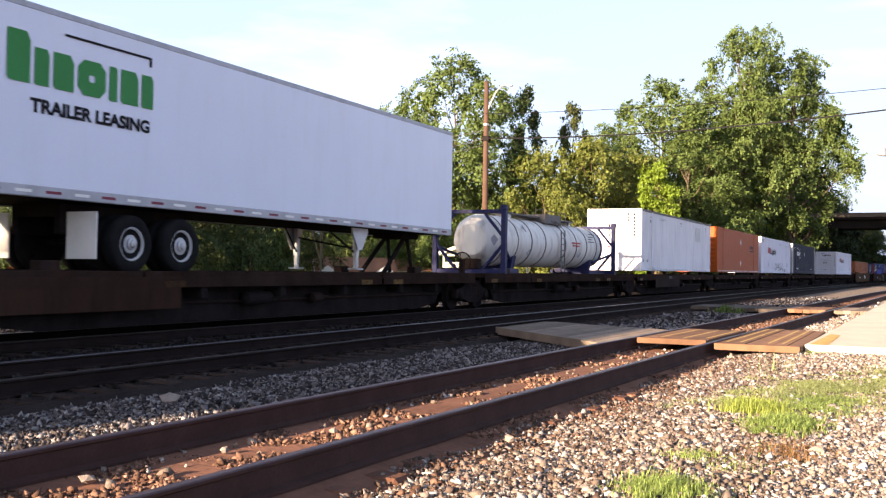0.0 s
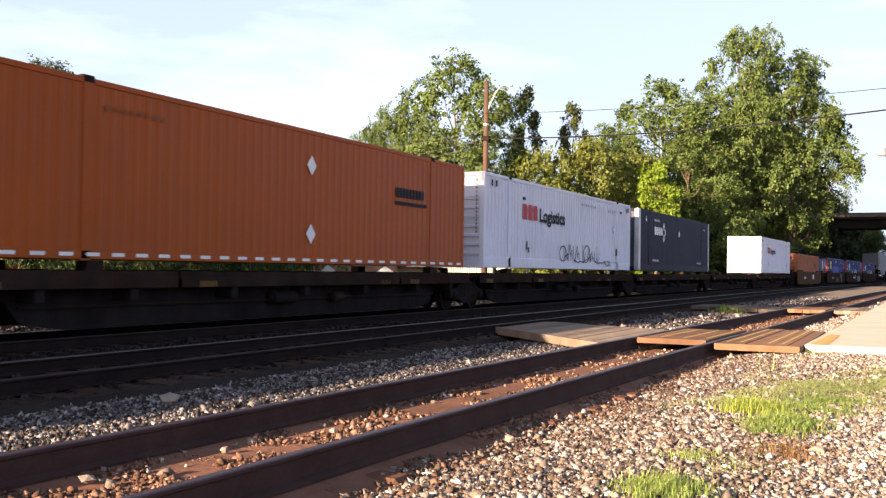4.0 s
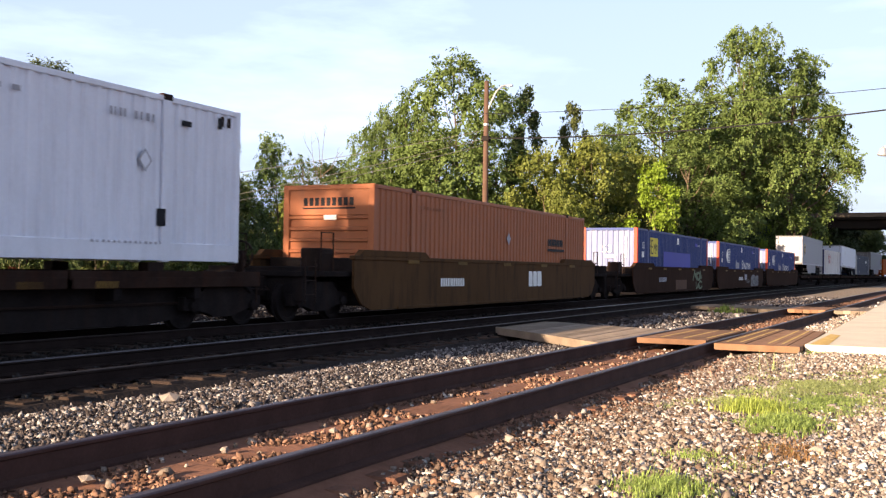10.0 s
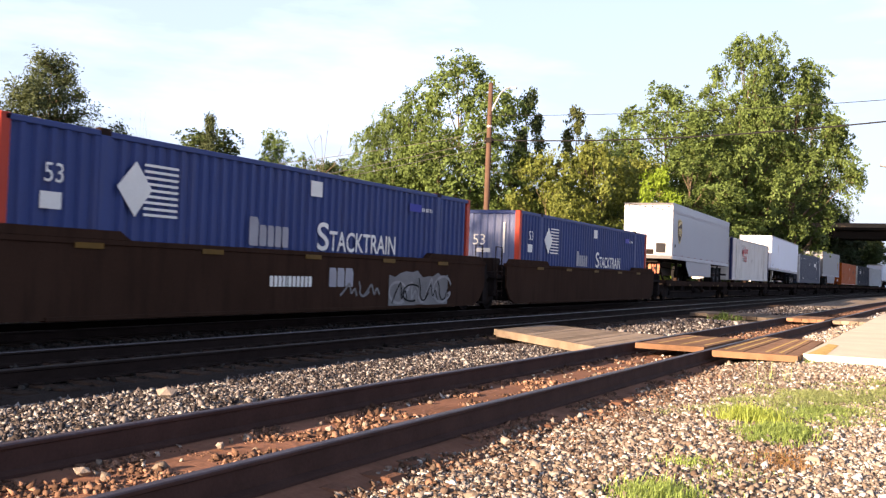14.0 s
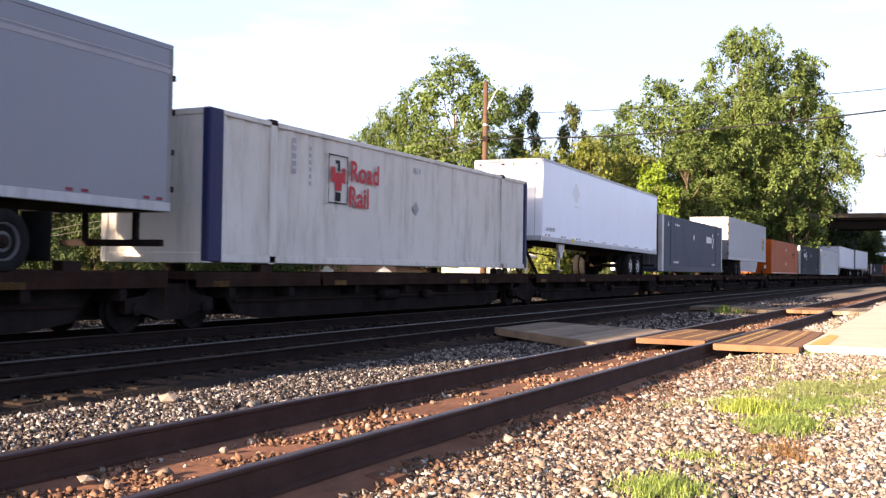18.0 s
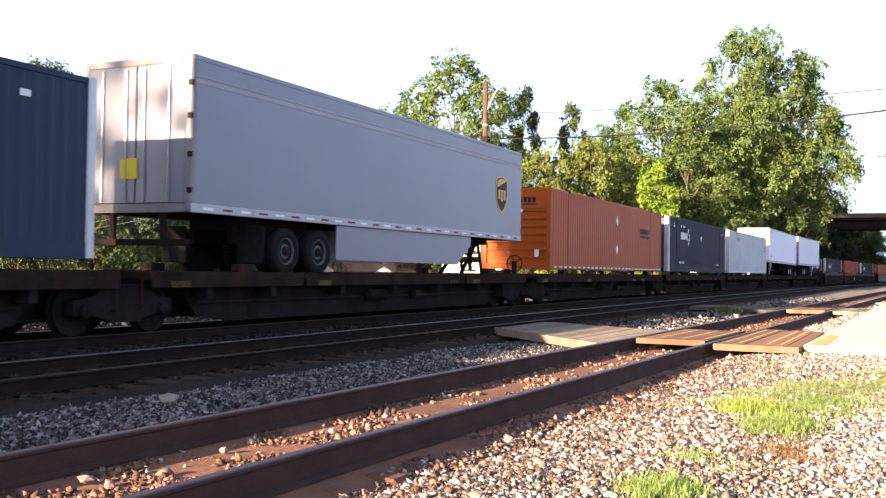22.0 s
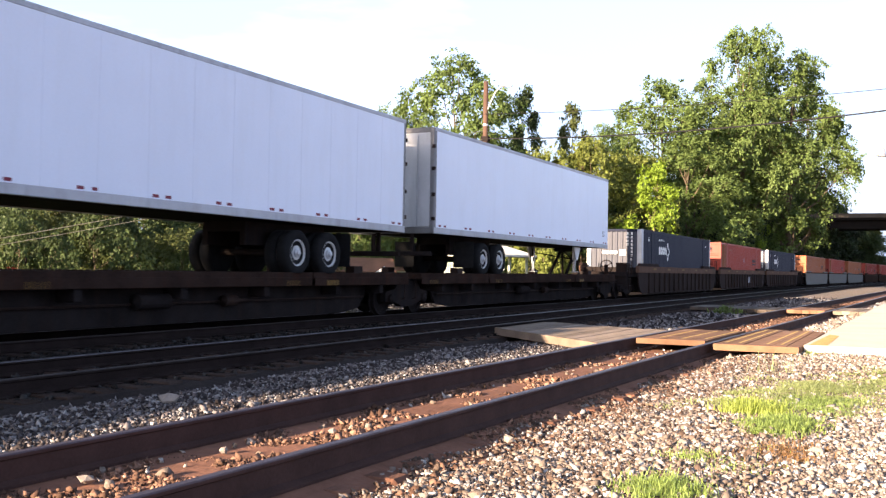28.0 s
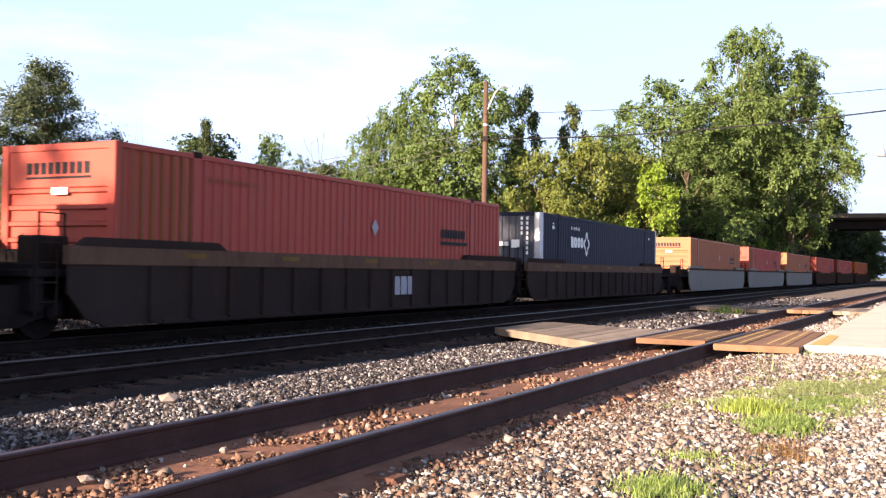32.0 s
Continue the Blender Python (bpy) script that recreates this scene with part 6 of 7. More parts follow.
def pine_tree(seed, h, r, material, whorls=15, limbs=7, per=60, size=0.30, tuft=.42, first=.16, power=.75):
    """A pine: whorls of upswept limbs that carry round tufts of needles towards their ends."""
    rnd = np.random.default_rng(seed)
    tr = Shape().tube((0, 0, -.3), (0, 0, h * .6), h * .016, h * .009, 9).tube((0, 0, h * .6), (0, 0, h * .97), h * .009, .02, 7)
    cs, fs, rs = [], [], []
    for k in range(whorls):
        f = first + (.97 - first) * k / (whorls - 1)
        rad = r * ((1 - f) / (1 - first)) ** power + .3
        m = limbs if k < whorls - 2 else 4
        for q in range(m):
            ang = 2 * math.pi * q / m + k * 1.1 + rnd.uniform(-.4, .4)
            ra = rad * rnd.choice([.5, .8, .95, 1.0, 1.15]) * rnd.uniform(.85, 1.1)
            root = Vector((0, 0, h * f))
            tip = Vector((math.cos(ang) * ra, math.sin(ang) * ra, h * f + ra * rnd.uniform(.12, .42)))
            tr.tube(root, tip, .03 + .012 * ra, .012, 4, False)
            n_t = max(3, int(ra * 2.4))
            for g in range(n_t):
                t = .45 + .6 * ((g + rnd.uniform(0, 1)) / n_t) ** .8
                side = rnd.normal(size=3) * np.array([.34, .34, .13]) * ra * .4
                c = np.array(root.lerp(tip, t)) + side
                cs.append(c)
                fs.append(unit(np.array([math.cos(ang) * .5, math.sin(ang) * .5, .8]) + rnd.normal(size=3) * .35))
                rs.append(tuft * rnd.uniform(.65, 1.2))
                if g % 2:
                    tr.tube(root.lerp(tip, max(.2, t - .15)), Vector(c), .018, .008, 3, False)
    return tr.mesh("trunk", M_BARK, True), leaf_cloud("crown", cs, fs, rs, per, size, material, rnd, 1.0, .15)


def bare_tree(seed, h):
    rnd = np.random.default_rng(seed)
    tr = Shape()

    def grow(p, d, ln, r, depth):
        q = p + d * ln
        tr.tube(p, q, r, r * .65, 6 if depth < 2 else 4, False)
        if depth < 5:
            for _ in range(2 if depth else 3):
                e = (d + Vector(rnd.normal(size=3)) * .38 + Vector((0, 0, .12))).normalized()
                grow(q, e, ln * rnd.uniform(.62, .82), r * .6, depth + 1)
    grow(Vector((0, 0, -.3)), Vector((0, 0, 1)), h * .34, h * .014, 0)
    return tr.mesh("trunk", M_BARK, True)


def plant(meshes, x, y, z, label, sx=1.0, sz=1.0, turn=0.0, name="tree", category="tree", group="trees beyond the tracks"):
    t = thing(name, label, category, group)
    t.matrix_basis = Matrix.LocRotScale((x, y, z), Euler((0, 0, turn)), (sx, sx, sz))
    tr = new("trunk", meshes[0])
    tr.parent = t
    if len(meshes) > 1:
        cr_ob = new("crown", meshes[1])
        cr_ob.parent = t
    return t


def polar(az, d):
    return d * math.cos(radians(az)), d * math.sin(radians(az))


LOW = -2.8      # the ground beyond the embankment
T_BIG = broad_tree(1, 30, 7.5, L_MID, 30, 52, 26, .34, .16, .74)
T_BIG2 = broad_tree(2, 26, 7.0, L_MID, 28, 50, 26, .32, .04, .70)
T_MID = broad_tree(3, 17, 5.2, L_MID, 22, 46, 26, .22, .10, .46)
T_MID2 = broad_tree(4, 17, 4.6, L_DARK, 30, 52, 24, .24, .04, .48)
T_YEL = broad_tree(5, 14, 4.6, L_YELLOW, 20, 44, 22, .25, .05, .46)
T_AIRY = broad_tree(6, 18, 5.4, L_MID, 24, 36, 26, .23, .08, .5, 1.05)
T_BRIGHT = broad_tree(7, 9, 2.0, L_BRIGHT, 14, 26, 22, .22, .1, .36)
T_BUSH = broad_tree(8, 6, 3.4, L_DARK, 14, 36, 22, .17, .04, .34)
T_BUSH2 = broad_tree(9, 6, 3.2, L_OLIVE, 14, 36, 22, .17, .04, .34)
T_PINE = pine_tree(10, 16, 5.6, L_PINE, 15, 6, 120, .26, .54, .03, .62)
T_SPIRE = pine_tree(11, 14, 2.6, L_PINE, 20, 6, 80, .23, .4, .06, .9)
T_IVY = broad_tree(14, 14, 2.4, L_OLIVE, 22, 34, 22, .23, .05, .42, 1.2)
T_NARROW = broad_tree(15, 17, 2.8, L_DARK, 24, 42, 24, .24, .05, .5, 1.0)
T_BARE = (bare_tree(12, 12),)
T_BARE2 = (bare_tree(13, 12),)


# Darker copy of the leaf green: deep shade inside the trees put in colour.
L_SHADED = leaf_mat("leaves_shaded_green", (0.020, 0.031, 0.014), 0.1)


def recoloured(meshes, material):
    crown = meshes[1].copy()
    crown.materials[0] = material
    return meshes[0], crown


T_SHADED = recoloured(T_MID2, L_SHADED)
T_BUSH_SHADED = recoloured(T_BUSH, L_SHADED)


def tree_at(meshes, model_h, model_r, px, dist, top, width, label, turn=0.0):
    """Places a tree by its bearing, distance, apparent top and apparent width, as seen from the start of the plan."""
    az = 25.82 - math.degrees(math.atan((px - 784) / 1772.8))
    if meshes[0] is not T_BIG[0]:       # low crowns stand clear of the line
        for _ in range(60):
            x, y = polar(az, dist)
            if y - dist * width / 2 / 1772.8 > on_line(x, MAIN_FAR).y + 3.2:
                break
            dist += 3
    x, y = polar(az, dist)
    flat = dist * math.cos(math.atan((px - 784) / 1772.8))
    horizon = 477 + 0.0143 * (px - 784)
    z_top = EYE.z + flat * (horizon - top) / 1772.8
    r = flat * width / 2 / 1772.8
    z0 = ground_height(x, y)
    return plant(meshes, x, y, z0, label, r / model_r, (z_top - z0) / model_h, turn)


tree_at(T_PINE, 16, 5.4, 76, 60, 120, 325, "full dark green pine tree with upswept limbs", .3)
tree_at(T_SPIRE, 14, 2.3, 208, 66, 248, 90, "small dark green conifer beside a pine", 1)
tree_at(T_MID2, 17, 4.4, 355, 72, 245, 215, "dense dark green tree", .7)
tree_at(T_SPIRE, 14, 2.3, 362, 70, 212, 70, "dark green conifer with a thin top", .2)
tree_at(T_MID, 17, 5.0, 487, 74, 236, 120, "green broadleaf tree in a row", 2)
tree_at(T_BARE, 12, 4, 243, 75, 225, 60, "bare dead tree with thin limbs", .5)
tree_at(T_BARE2, 12, 4, 568, 70, 236, 120, "bare dead tree with ivy-clad lower trunk", 1.5)
tree_at(T_AIRY, 18, 5.2, 660, 88, 190, 120, "airy green broadleaf tree", 1.1)
tree_at(T_AIRY, 18, 5.2, 728, 86, 152, 140, "airy green broadleaf tree", 2.4)
tree_at(T_BIG2, 26, 7, 806, 84, 94, 235, "tall green broadleaf tree behind the pole", 2)
tree_at(T_NARROW, 17, 2.6, 925, 88, 155, 70, "narrow dark green tree", 1)
tree_at(T_IVY, 14, 2.2, 1010, 92, 184, 62, "dark conifer overgrown with creepers", 2)
tree_at(T_YEL, 14, 4.4, 965, 80, 262, 150, "yellowish green tree in evening light", 0)
tree_at(T_YEL, 14, 4.4, 1055, 86, 245, 170, "yellowish green tree in evening light", 1.4)
tree_at(T_BIG2, 26, 7, 1170, 112, 138, 220, "large green broadleaf tree beside the line", .6)
tree_at(T_MID, 17, 5, 1085, 104, 215, 140, "green broadleaf tree in a row", .2)
tree_at(T_BIG, 30, 7.3, 1316, 118, 44, 165, "very tall green broadleaf tree in evening light", 1.3)
tree_at(T_BIG, 30, 7.3, 1398, 124, 86, 186, "very tall dark green broadleaf tree", 3)
tree_at(T_BIG2, 26, 7, 1432, 150, 140, 110, "tall dark green broadleaf tree", 2.2)
tree_at(T_AIRY, 18, 5.2, 692, 87, 176, 110, "airy green broadleaf tree", .4)
tree_at(T_BIG2, 26, 7, 1255, 108, 165, 190, "large green broadleaf tree beside the line", 4)
tree_at(T_SHADED, 17, 4.4, 1462, 160, 350, 90, "dark green tree by the overpass", 4)
tree_at(T_SHADED, 17, 4.4, 1420, 130, 320, 150, "dark green tree below taller ones", 1)
tree_at(T_SHADED, 17, 4.4, 1345, 106, 370, 100, "dark green creeper-covered tree", 2.2)
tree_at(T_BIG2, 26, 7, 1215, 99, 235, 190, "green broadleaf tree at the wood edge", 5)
tree_at(T_SHADED, 17, 4.4, 1300, 104, 262, 180, "dark green tree at the wood edge", 2)
tree_at(T_SHADED, 17, 4.4, 1388, 126, 235, 170, "dark green tree at the wood edge", 5)
tree_at(T_AIRY, 18, 5.2, 770, 83, 225, 180, "green broadleaf tree behind the pole", 1)
tree_at(T_MID, 17, 5, 868, 86, 235, 170, "green broadleaf tree behind the pole", 3)
tree_at(T_AIRY, 18, 5.2, 668, 82, 275, 140, "green broadleaf tree at the wood edge", 4)
tree_at(T_YEL, 14, 4.4, 1120, 92, 270, 150, "yellowish green tree in evening light", 3)
tree_at(T_SHADED, 17, 4.4, 1490, 165, 365, 60, "small dark tree at the overpass", 2)
tree_at(T_BRIGHT, 9, 1.9, 1338, 98, 368, 52, "bright green creeper-clad sapling", 2)
tree_at(T_BRIGHT, 9, 1.9, 1160, 82, 285, 80, "young bright green tree in the sun", 0)
# the row of trees goes on past the near end of the line
for tx, ty, th in ((-13, 30, 1.2), (-25, 29, 1.36), (-36, 27, .9), (-47, 30, .85), (-60, 28, .8)):
    plant(T_AIRY, tx, ty, ground_height(tx, ty), "airy green broadleaf tree in the lineside row", .95, th, tx)
random.seed(21)
for i in range(46):
    px = -60 + i * 33 + random.uniform(-12, 12)
    d = 46 + 0.036 * max(0, px) + random.uniform(0, 14) if px < 560 or px > 960 else 84 + random.uniform(0, 16)
    if px > 1150:
        d = 96 + (px - 1150) * .16 + random.uniform(0, 8)
    top = 400 + random.uniform(-25, 25) + (25 if px > 560 and px < 960 else 0)
    if px > 960:
        top -= 20
    tree_at(T_BUSH_SHADED if px > 1180 else T_BUSH if i % 2 else T_BUSH2, 6, 3.1, px, d, top, random.uniform(100, 160), "dense green shrub at the edge of the woods" if i % 2 else "leafy green shrub in a hedge", random.uniform(0, 6))
for i in range(16):
    px = -40 + i * 68 + random.uniform(-10, 10)
    tree_at((T_MID2, T_MID, T_YEL)[i % 3], (17, 17, 14)[i % 3], 4.4, px, (88 if px < 600 else 104) + random.uniform(0, 14) + max(0, px - 1000) * .12, 330 + random.uniform(-40, 30), random.uniform(140, 190), ("dark green tree in the wood edge", "green tree in the wood edge", "yellowish tree in the wood edge")[i % 3], random.uniform(0, 6))

# ---- pole, cables, shelter, houses, overpass ----
PX, PY = polar(23.45, 48.0)
PZ = ground_height(PX, PY)
pole = thing("utility_pole", "reddish brown timber utility pole with a short crossarm", "utility pole")
pole.matrix_basis = pose(PX, PY, 0)
part("pole_shaft", Shape().tube((0, 0, PZ - .2), (0, 0, 10.25), .17, .11, 12), M_POLE, pole, smooth=True)
part("pole_band", Shape().lathe((0, 0, 8.1), (0, 0, 1), [(0, .13), (.1, .135), (.1, .12)], 12), M_GALV, pole)
part("lamp_arm", Shape().pipe([(0, -.1, 8.9), (.05, -.26, 9.3), (.12, -.46, 9.75), (.22, -.7, 10.0), (.36, -1.0, 10.06)], .04, 6), M_GALV, pole, "grey curved lamp arm")
part("lamp_head", Shape().box((.30, -1.2, 9.98), (.46, -.9, 10.08), .03), M_GALV, pole)
part("cable_box", Shape().box((-.14, -.2, 7.35), (.14, .2, 7.6), .02), M_STEEL_DARK, pole)
side_pole = thing("utility_pole", "timber utility pole on the platform side", "utility pole", at=pose(34.5, -6.5, 0))
part("pole_shaft", Shape().tube((0, 0, -.4), (0, 0, 9.2), .17, .12, 12), M_POLE, side_pole, smooth=True)
lx_, ly_ = polar(54.5, 42)
low_pole = thing("utility_pole", "timber utility pole among the trees", "utility pole", at=pose(lx_, ly_, 0))
part("pole_shaft", Shape().tube((0, 0, LOW - .3), (0, 0, 3.6), .15, .11, 12), M_POLE, low_pole, smooth=True)


M_WIRE_PALE = mat("pale_weathered_cable", (0.16, 0.15, 0.135), 0.6, 0, 0.4, 8, 40)


def cable(name, p, q, sag, r, label, material=M_WIRE):
    sh, pts = Shape(), []
    for i in range(25):
        f = i / 24
        o = Vector(p).lerp(Vector(q), f)
        pts.append((o.x, o.y, o.z - sag * 4 * f * (1 - f)))
    return solid(name, sh.pipe(pts, r, 5), material, label, "cable", "overhead cables")


cable("overhead_cable", (PX, PY, 7.5), (34.5, -6.5, 7.25), .55, .028, "thick black overhead cable from pole to pole")
cable("overhead_cable", (PX, PY + .3, 8.7), (34.5, -6.5, 7.55), .35, .012, "thin black overhead wire from pole to pole")
cable("overhead_cable", (PX, PY, 7.5), (lx_, ly_, 1.4), .3, .013, "pale overhead cable falling away past the trees", M_WIRE_PALE)
cable("overhead_cable", (PX, PY, 7.2), (lx_, ly_, 1.15), .3, .011, "pale overhead cable falling away past the trees", M_WIRE_PALE)
cable("overhead_cable", (PX, PY, 7.9), (lx_, ly_, 3.1), .4, .013, "pale twisted overhead cable", M_WIRE_PALE)

M_ROOF_PALE = mat("pale_shelter_roof", (0.62, 0.60, 0.55), 0.6, 0, 0.1)
M_ROOF_BROWN = mat("brown_roof_shingles", (0.24, 0.12, 0.075), 0.9, 0, 0.25, 1, 12)
M_SIDING_W = mat("white_house_siding", (0.70, 0.68, 0.64), 0.7, 0, 0.08)
M_BRICK_WALL = mat("red_brown_brick_wall", (0.26, 0.12, 0.08), 0.9, 0, 0.2, 1, 15)
M_PANE = mat("window_glass", (0.03, 0.035, 0.04), 0.1, 0, 0.1, bump=0)
M_SLAT = mat("grey_green_slat_paint", (0.36, 0.38, 0.33), 0.7, 0, 0.12)
sx_, sy_ = polar(23.35, 52.0)
shelter = thing("station_shelter", "open station shelter with a pale gabled roof and slatted wall", "shelter", at=pose(sx_, sy_, 0, 0, 0, -102))
g0 = ground_height(sx_, sy_)
for sgn in (-1, 1):
    part("roof_slope", Shape().prism([(sgn * 1.95, 1.98), (0, 2.50), (0, 2.40), (sgn * 1.95, 1.88)], "y", -1.9, 1.9), M_ROOF_PALE, shelter, "pale roof slope")
    part("barge_board", Shape().prism([(sgn * 1.97, 1.99), (sgn * .0, 2.515), (sgn * .0, 2.36), (sgn * 1.97, 1.84)], "y", -1.94, -1.9), M_SIDING_W, shelter, "white barge board")
    for qy in (-1.6, 0, 1.6):
        part("post", Shape().box((sgn * 1.5 - .06, qy - .06, g0), (sgn * 1.5 + .06, qy + .06, 2.0), .01), M_SLAT, shelter)
    part("tie_beam", Shape().box((sgn * 1.5 - .05, -1.7, 1.86), (sgn * 1.5 + .05, 1.7, 1.98), .01), M_SLAT, shelter)
part("collar_beam", Shape().box((-1.5, -1.66, 1.86), (1.5, -1.56, 1.98), .01), M_SLAT, shelter)
for i in range(20):
    part("slat", Shape().box((-1.42 + i * .145, -1.64, g0 + .1), (-1.42 + i * .145 + .1, -1.60, 1.52)), M_SLAT, shelter)
for q in (g0 + .5, 1.46):
    part("rail_board", Shape().box((-1.48, -1.70, q), (1.48, -1.65, q + .1), .01), M_SLAT, shelter)
part("base_slab", Shape().box((-1.8, -1.9, g0 - .1), (1.8, 1.9, g0 + .06), .02), M_CONCRETE, shelter)
part("bench", Shape().box((-1.3, .9, g0 + .45), (1.2, 1.3, g0 + .5), .01).box((-1.2, .95, g0), (-1.1, 1.25, g0 + .46)).box((1.0, .95, g0), (1.1, 1.25, g0 + .46)), M_PLANK, shelter)
part("sign_board", Shape().box((1.7, -1.5, 1.2), (2.2, -1.46, 1.7), .01), M_WHITE_MARK, shelter, "pale blank sign board")


def house(az, d, w, depth, eave, ridge, turn, walls, roof, label):
    x, y = polar(az, d)
    z0 = ground_height(x, y) - .1
    hs = thing("house", label, "house", "houses beyond the tracks", at=pose(x, y, 0, 0, 0, turn))
    part("wall", Shape().prism([(-depth / 2, z0), (depth / 2, z0), (depth / 2, eave), (0, ridge - .1), (-depth / 2, eave)], "x", -w / 2, w / 2), walls, hs)
    part("roof", Shape().prism([(-depth / 2 - .4, eave - .12), (0, ridge), (depth / 2 + .4, eave - .12), (depth / 2 + .4, eave - .0), (0, ridge + .14), (-depth / 2 - .4, eave)], "x", -w / 2 - .4, w / 2 + .4), roof, hs)
    for i in range(int(w // 2.4)):
        xx = -w / 2 + 1.2 + i * 2.4
        wn_ob = part("window", Shape().box((xx - .45, -depth / 2 - .04, eave - 1.6), (xx + .45, -depth / 2 + .02, eave - .5), .01), M_SIDING_W, hs)
        part("pane", Shape().box((xx - .38, -depth / 2 - .055, eave - 1.53), (xx + .38, -depth / 2 - .042, eave - .57)), M_PANE, wn_ob)
    for gx in (-w / 2 + .55, w / 2 - .55):
        part("porch_gable", Shape().prism([(gx - .7, eave - .12), (gx + .7, eave - .12), (gx, eave + .36)], "y", -depth / 2 - .62, -depth / 2 - .2), M_SIDING_W, hs, "small white gable")
    part("gable_trim", Shape().prism([(-depth / 2 - .4, eave - .14), (0, ridge - .02), (depth / 2 + .4, eave - .14), (depth / 2 + .4, eave - .34), (0, ridge - .24), (-depth / 2 - .4, eave - .34)], "x", -w / 2 - .46, -w / 2 - .41), M_SIDING_W, hs, "white gable trim")
    return hs


house(28.7, 84, 12.2, 7, 1.12, 1.88, -52, M_SIDING_W, M_ROOF_BROWN, "low house with a brown shingle roof and white gable")
house(25.2, 92, 10, 7, 1.0, 2.3, -60, M_BRICK_WALL, M_ROOF_BROWN, "low brick house with a brown shingle roof")
house(30.9, 78, 5.4, 4, 1.0, 1.88, -54, M_SIDING_W, M_ROOF_BROWN, "small white outbuilding with a brown roof")

shed_x, shed_y = polar(48.75, 52)
shed = thing("shed", "small red-roofed shed beyond the embankment", "shed", at=pose(shed_x, shed_y, 0, 0, 0, -42))
M_RED_ROOF = mat("red_painted_roof", (0.42, 0.05, 0.04), 0.6, 0, 0.15)
part("wall", Shape().box((-.42, -.4, LOW - .2), (.42, .4, .62), .02), M_STEEL_BROWN, shed)
part("roof", Shape().prism([(-.5, .62), (.5, .62), (.5, .92), (-.5, 1.02)], "y", -.48, .48), M_RED_ROOF, shed, "red sloping roof")
part("vent_pipe", Shape().tube((.35, -.2, .9), (.35, -.2, 1.45), .05, n=8), M_STEEL_DARK, shed)

# lamp on the platform
lamp = thing("street_lamp", "grey lamp post with a curved arm on the platform", "street lamp", at=pose(30, .2, .012))
part("lamp_base", Shape().lathe((0, 0, 0), (0, 0, 1), [(0, .16), (.05, .16), (.3, .09), (.32, .07)], 14), M_GALV, lamp, smooth=True)
part("lamp_post", Shape().tube((0, 0, .3), (0, 0, 4.5), .06, .045, 10), M_GALV, lamp, smooth=True)
part("lamp_arm", Shape().pipe([(0, 0, 4.45), (0, .08, 4.72), (0, .3, 4.88), (0, .62, 4.86), (0, .86, 4.7)], .03, 7), M_GALV, lamp, "grey curved lamp arm")
part("lamp_head", Shape().lathe((0, .9, 4.72), (0, .15, -1), [(0, .03), (.06, .07), (.22, .13), (.26, .12), (.27, .01)], 14), M_GALV, lamp, "grey bell-shaped lamp head", True)

# overpass
bridge = thing("overpass", "dark concrete road overpass over the tracks", "bridge", kind="structure")
# Albedo kept very low: the shade on the overpass sits in the colour.
M_BRIDGE = mat("shaded_dark_concrete", (0.012, 0.010, 0.009), 0.9, 0, 0.25, .5, 8)
M_PARAPET = mat("stained_parapet_concrete", (0.075, 0.062, 0.05), 0.9, 0, 0.25, .5, 8)
BXs = 172.0
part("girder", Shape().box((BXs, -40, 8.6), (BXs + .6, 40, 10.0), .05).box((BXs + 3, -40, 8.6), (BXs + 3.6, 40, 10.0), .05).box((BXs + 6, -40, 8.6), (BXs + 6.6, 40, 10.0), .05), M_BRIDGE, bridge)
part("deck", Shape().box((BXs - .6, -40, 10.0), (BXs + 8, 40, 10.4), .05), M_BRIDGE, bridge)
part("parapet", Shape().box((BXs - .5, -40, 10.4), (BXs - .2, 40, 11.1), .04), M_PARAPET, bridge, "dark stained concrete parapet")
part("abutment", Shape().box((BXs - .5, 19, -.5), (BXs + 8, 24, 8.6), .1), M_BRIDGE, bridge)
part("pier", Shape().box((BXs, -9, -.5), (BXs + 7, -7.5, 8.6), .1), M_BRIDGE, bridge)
# Trees added out of sight behind the tall ones to shade the overpass.
for i, (x, y) in enumerate(((133, 22), (141.5, 22.5), (149, 24))):
    plant(T_MID2, x, y, ground_height(x, y), "added dark green tree that shades the overpass", 1.55, 1.42, i * 2)
for i in range(26):
    az = -.6 + i * .3
    d = 225 + (i * 37 % 23)
    x, y = polar(az, d)
    ty = on_line(x, MAIN_FAR).y
    if abs(y - ty + 4) < 11:
        y = ty + (8 if i > 6 else -16) + (i * 13 % 5)
    plant(T_MID2 if i % 2 else T_BUSH, x, y, ground_height(x, y), "dark green woods tree beyond the overpass", 1.5, .8 if i % 2 else 1.7, i)

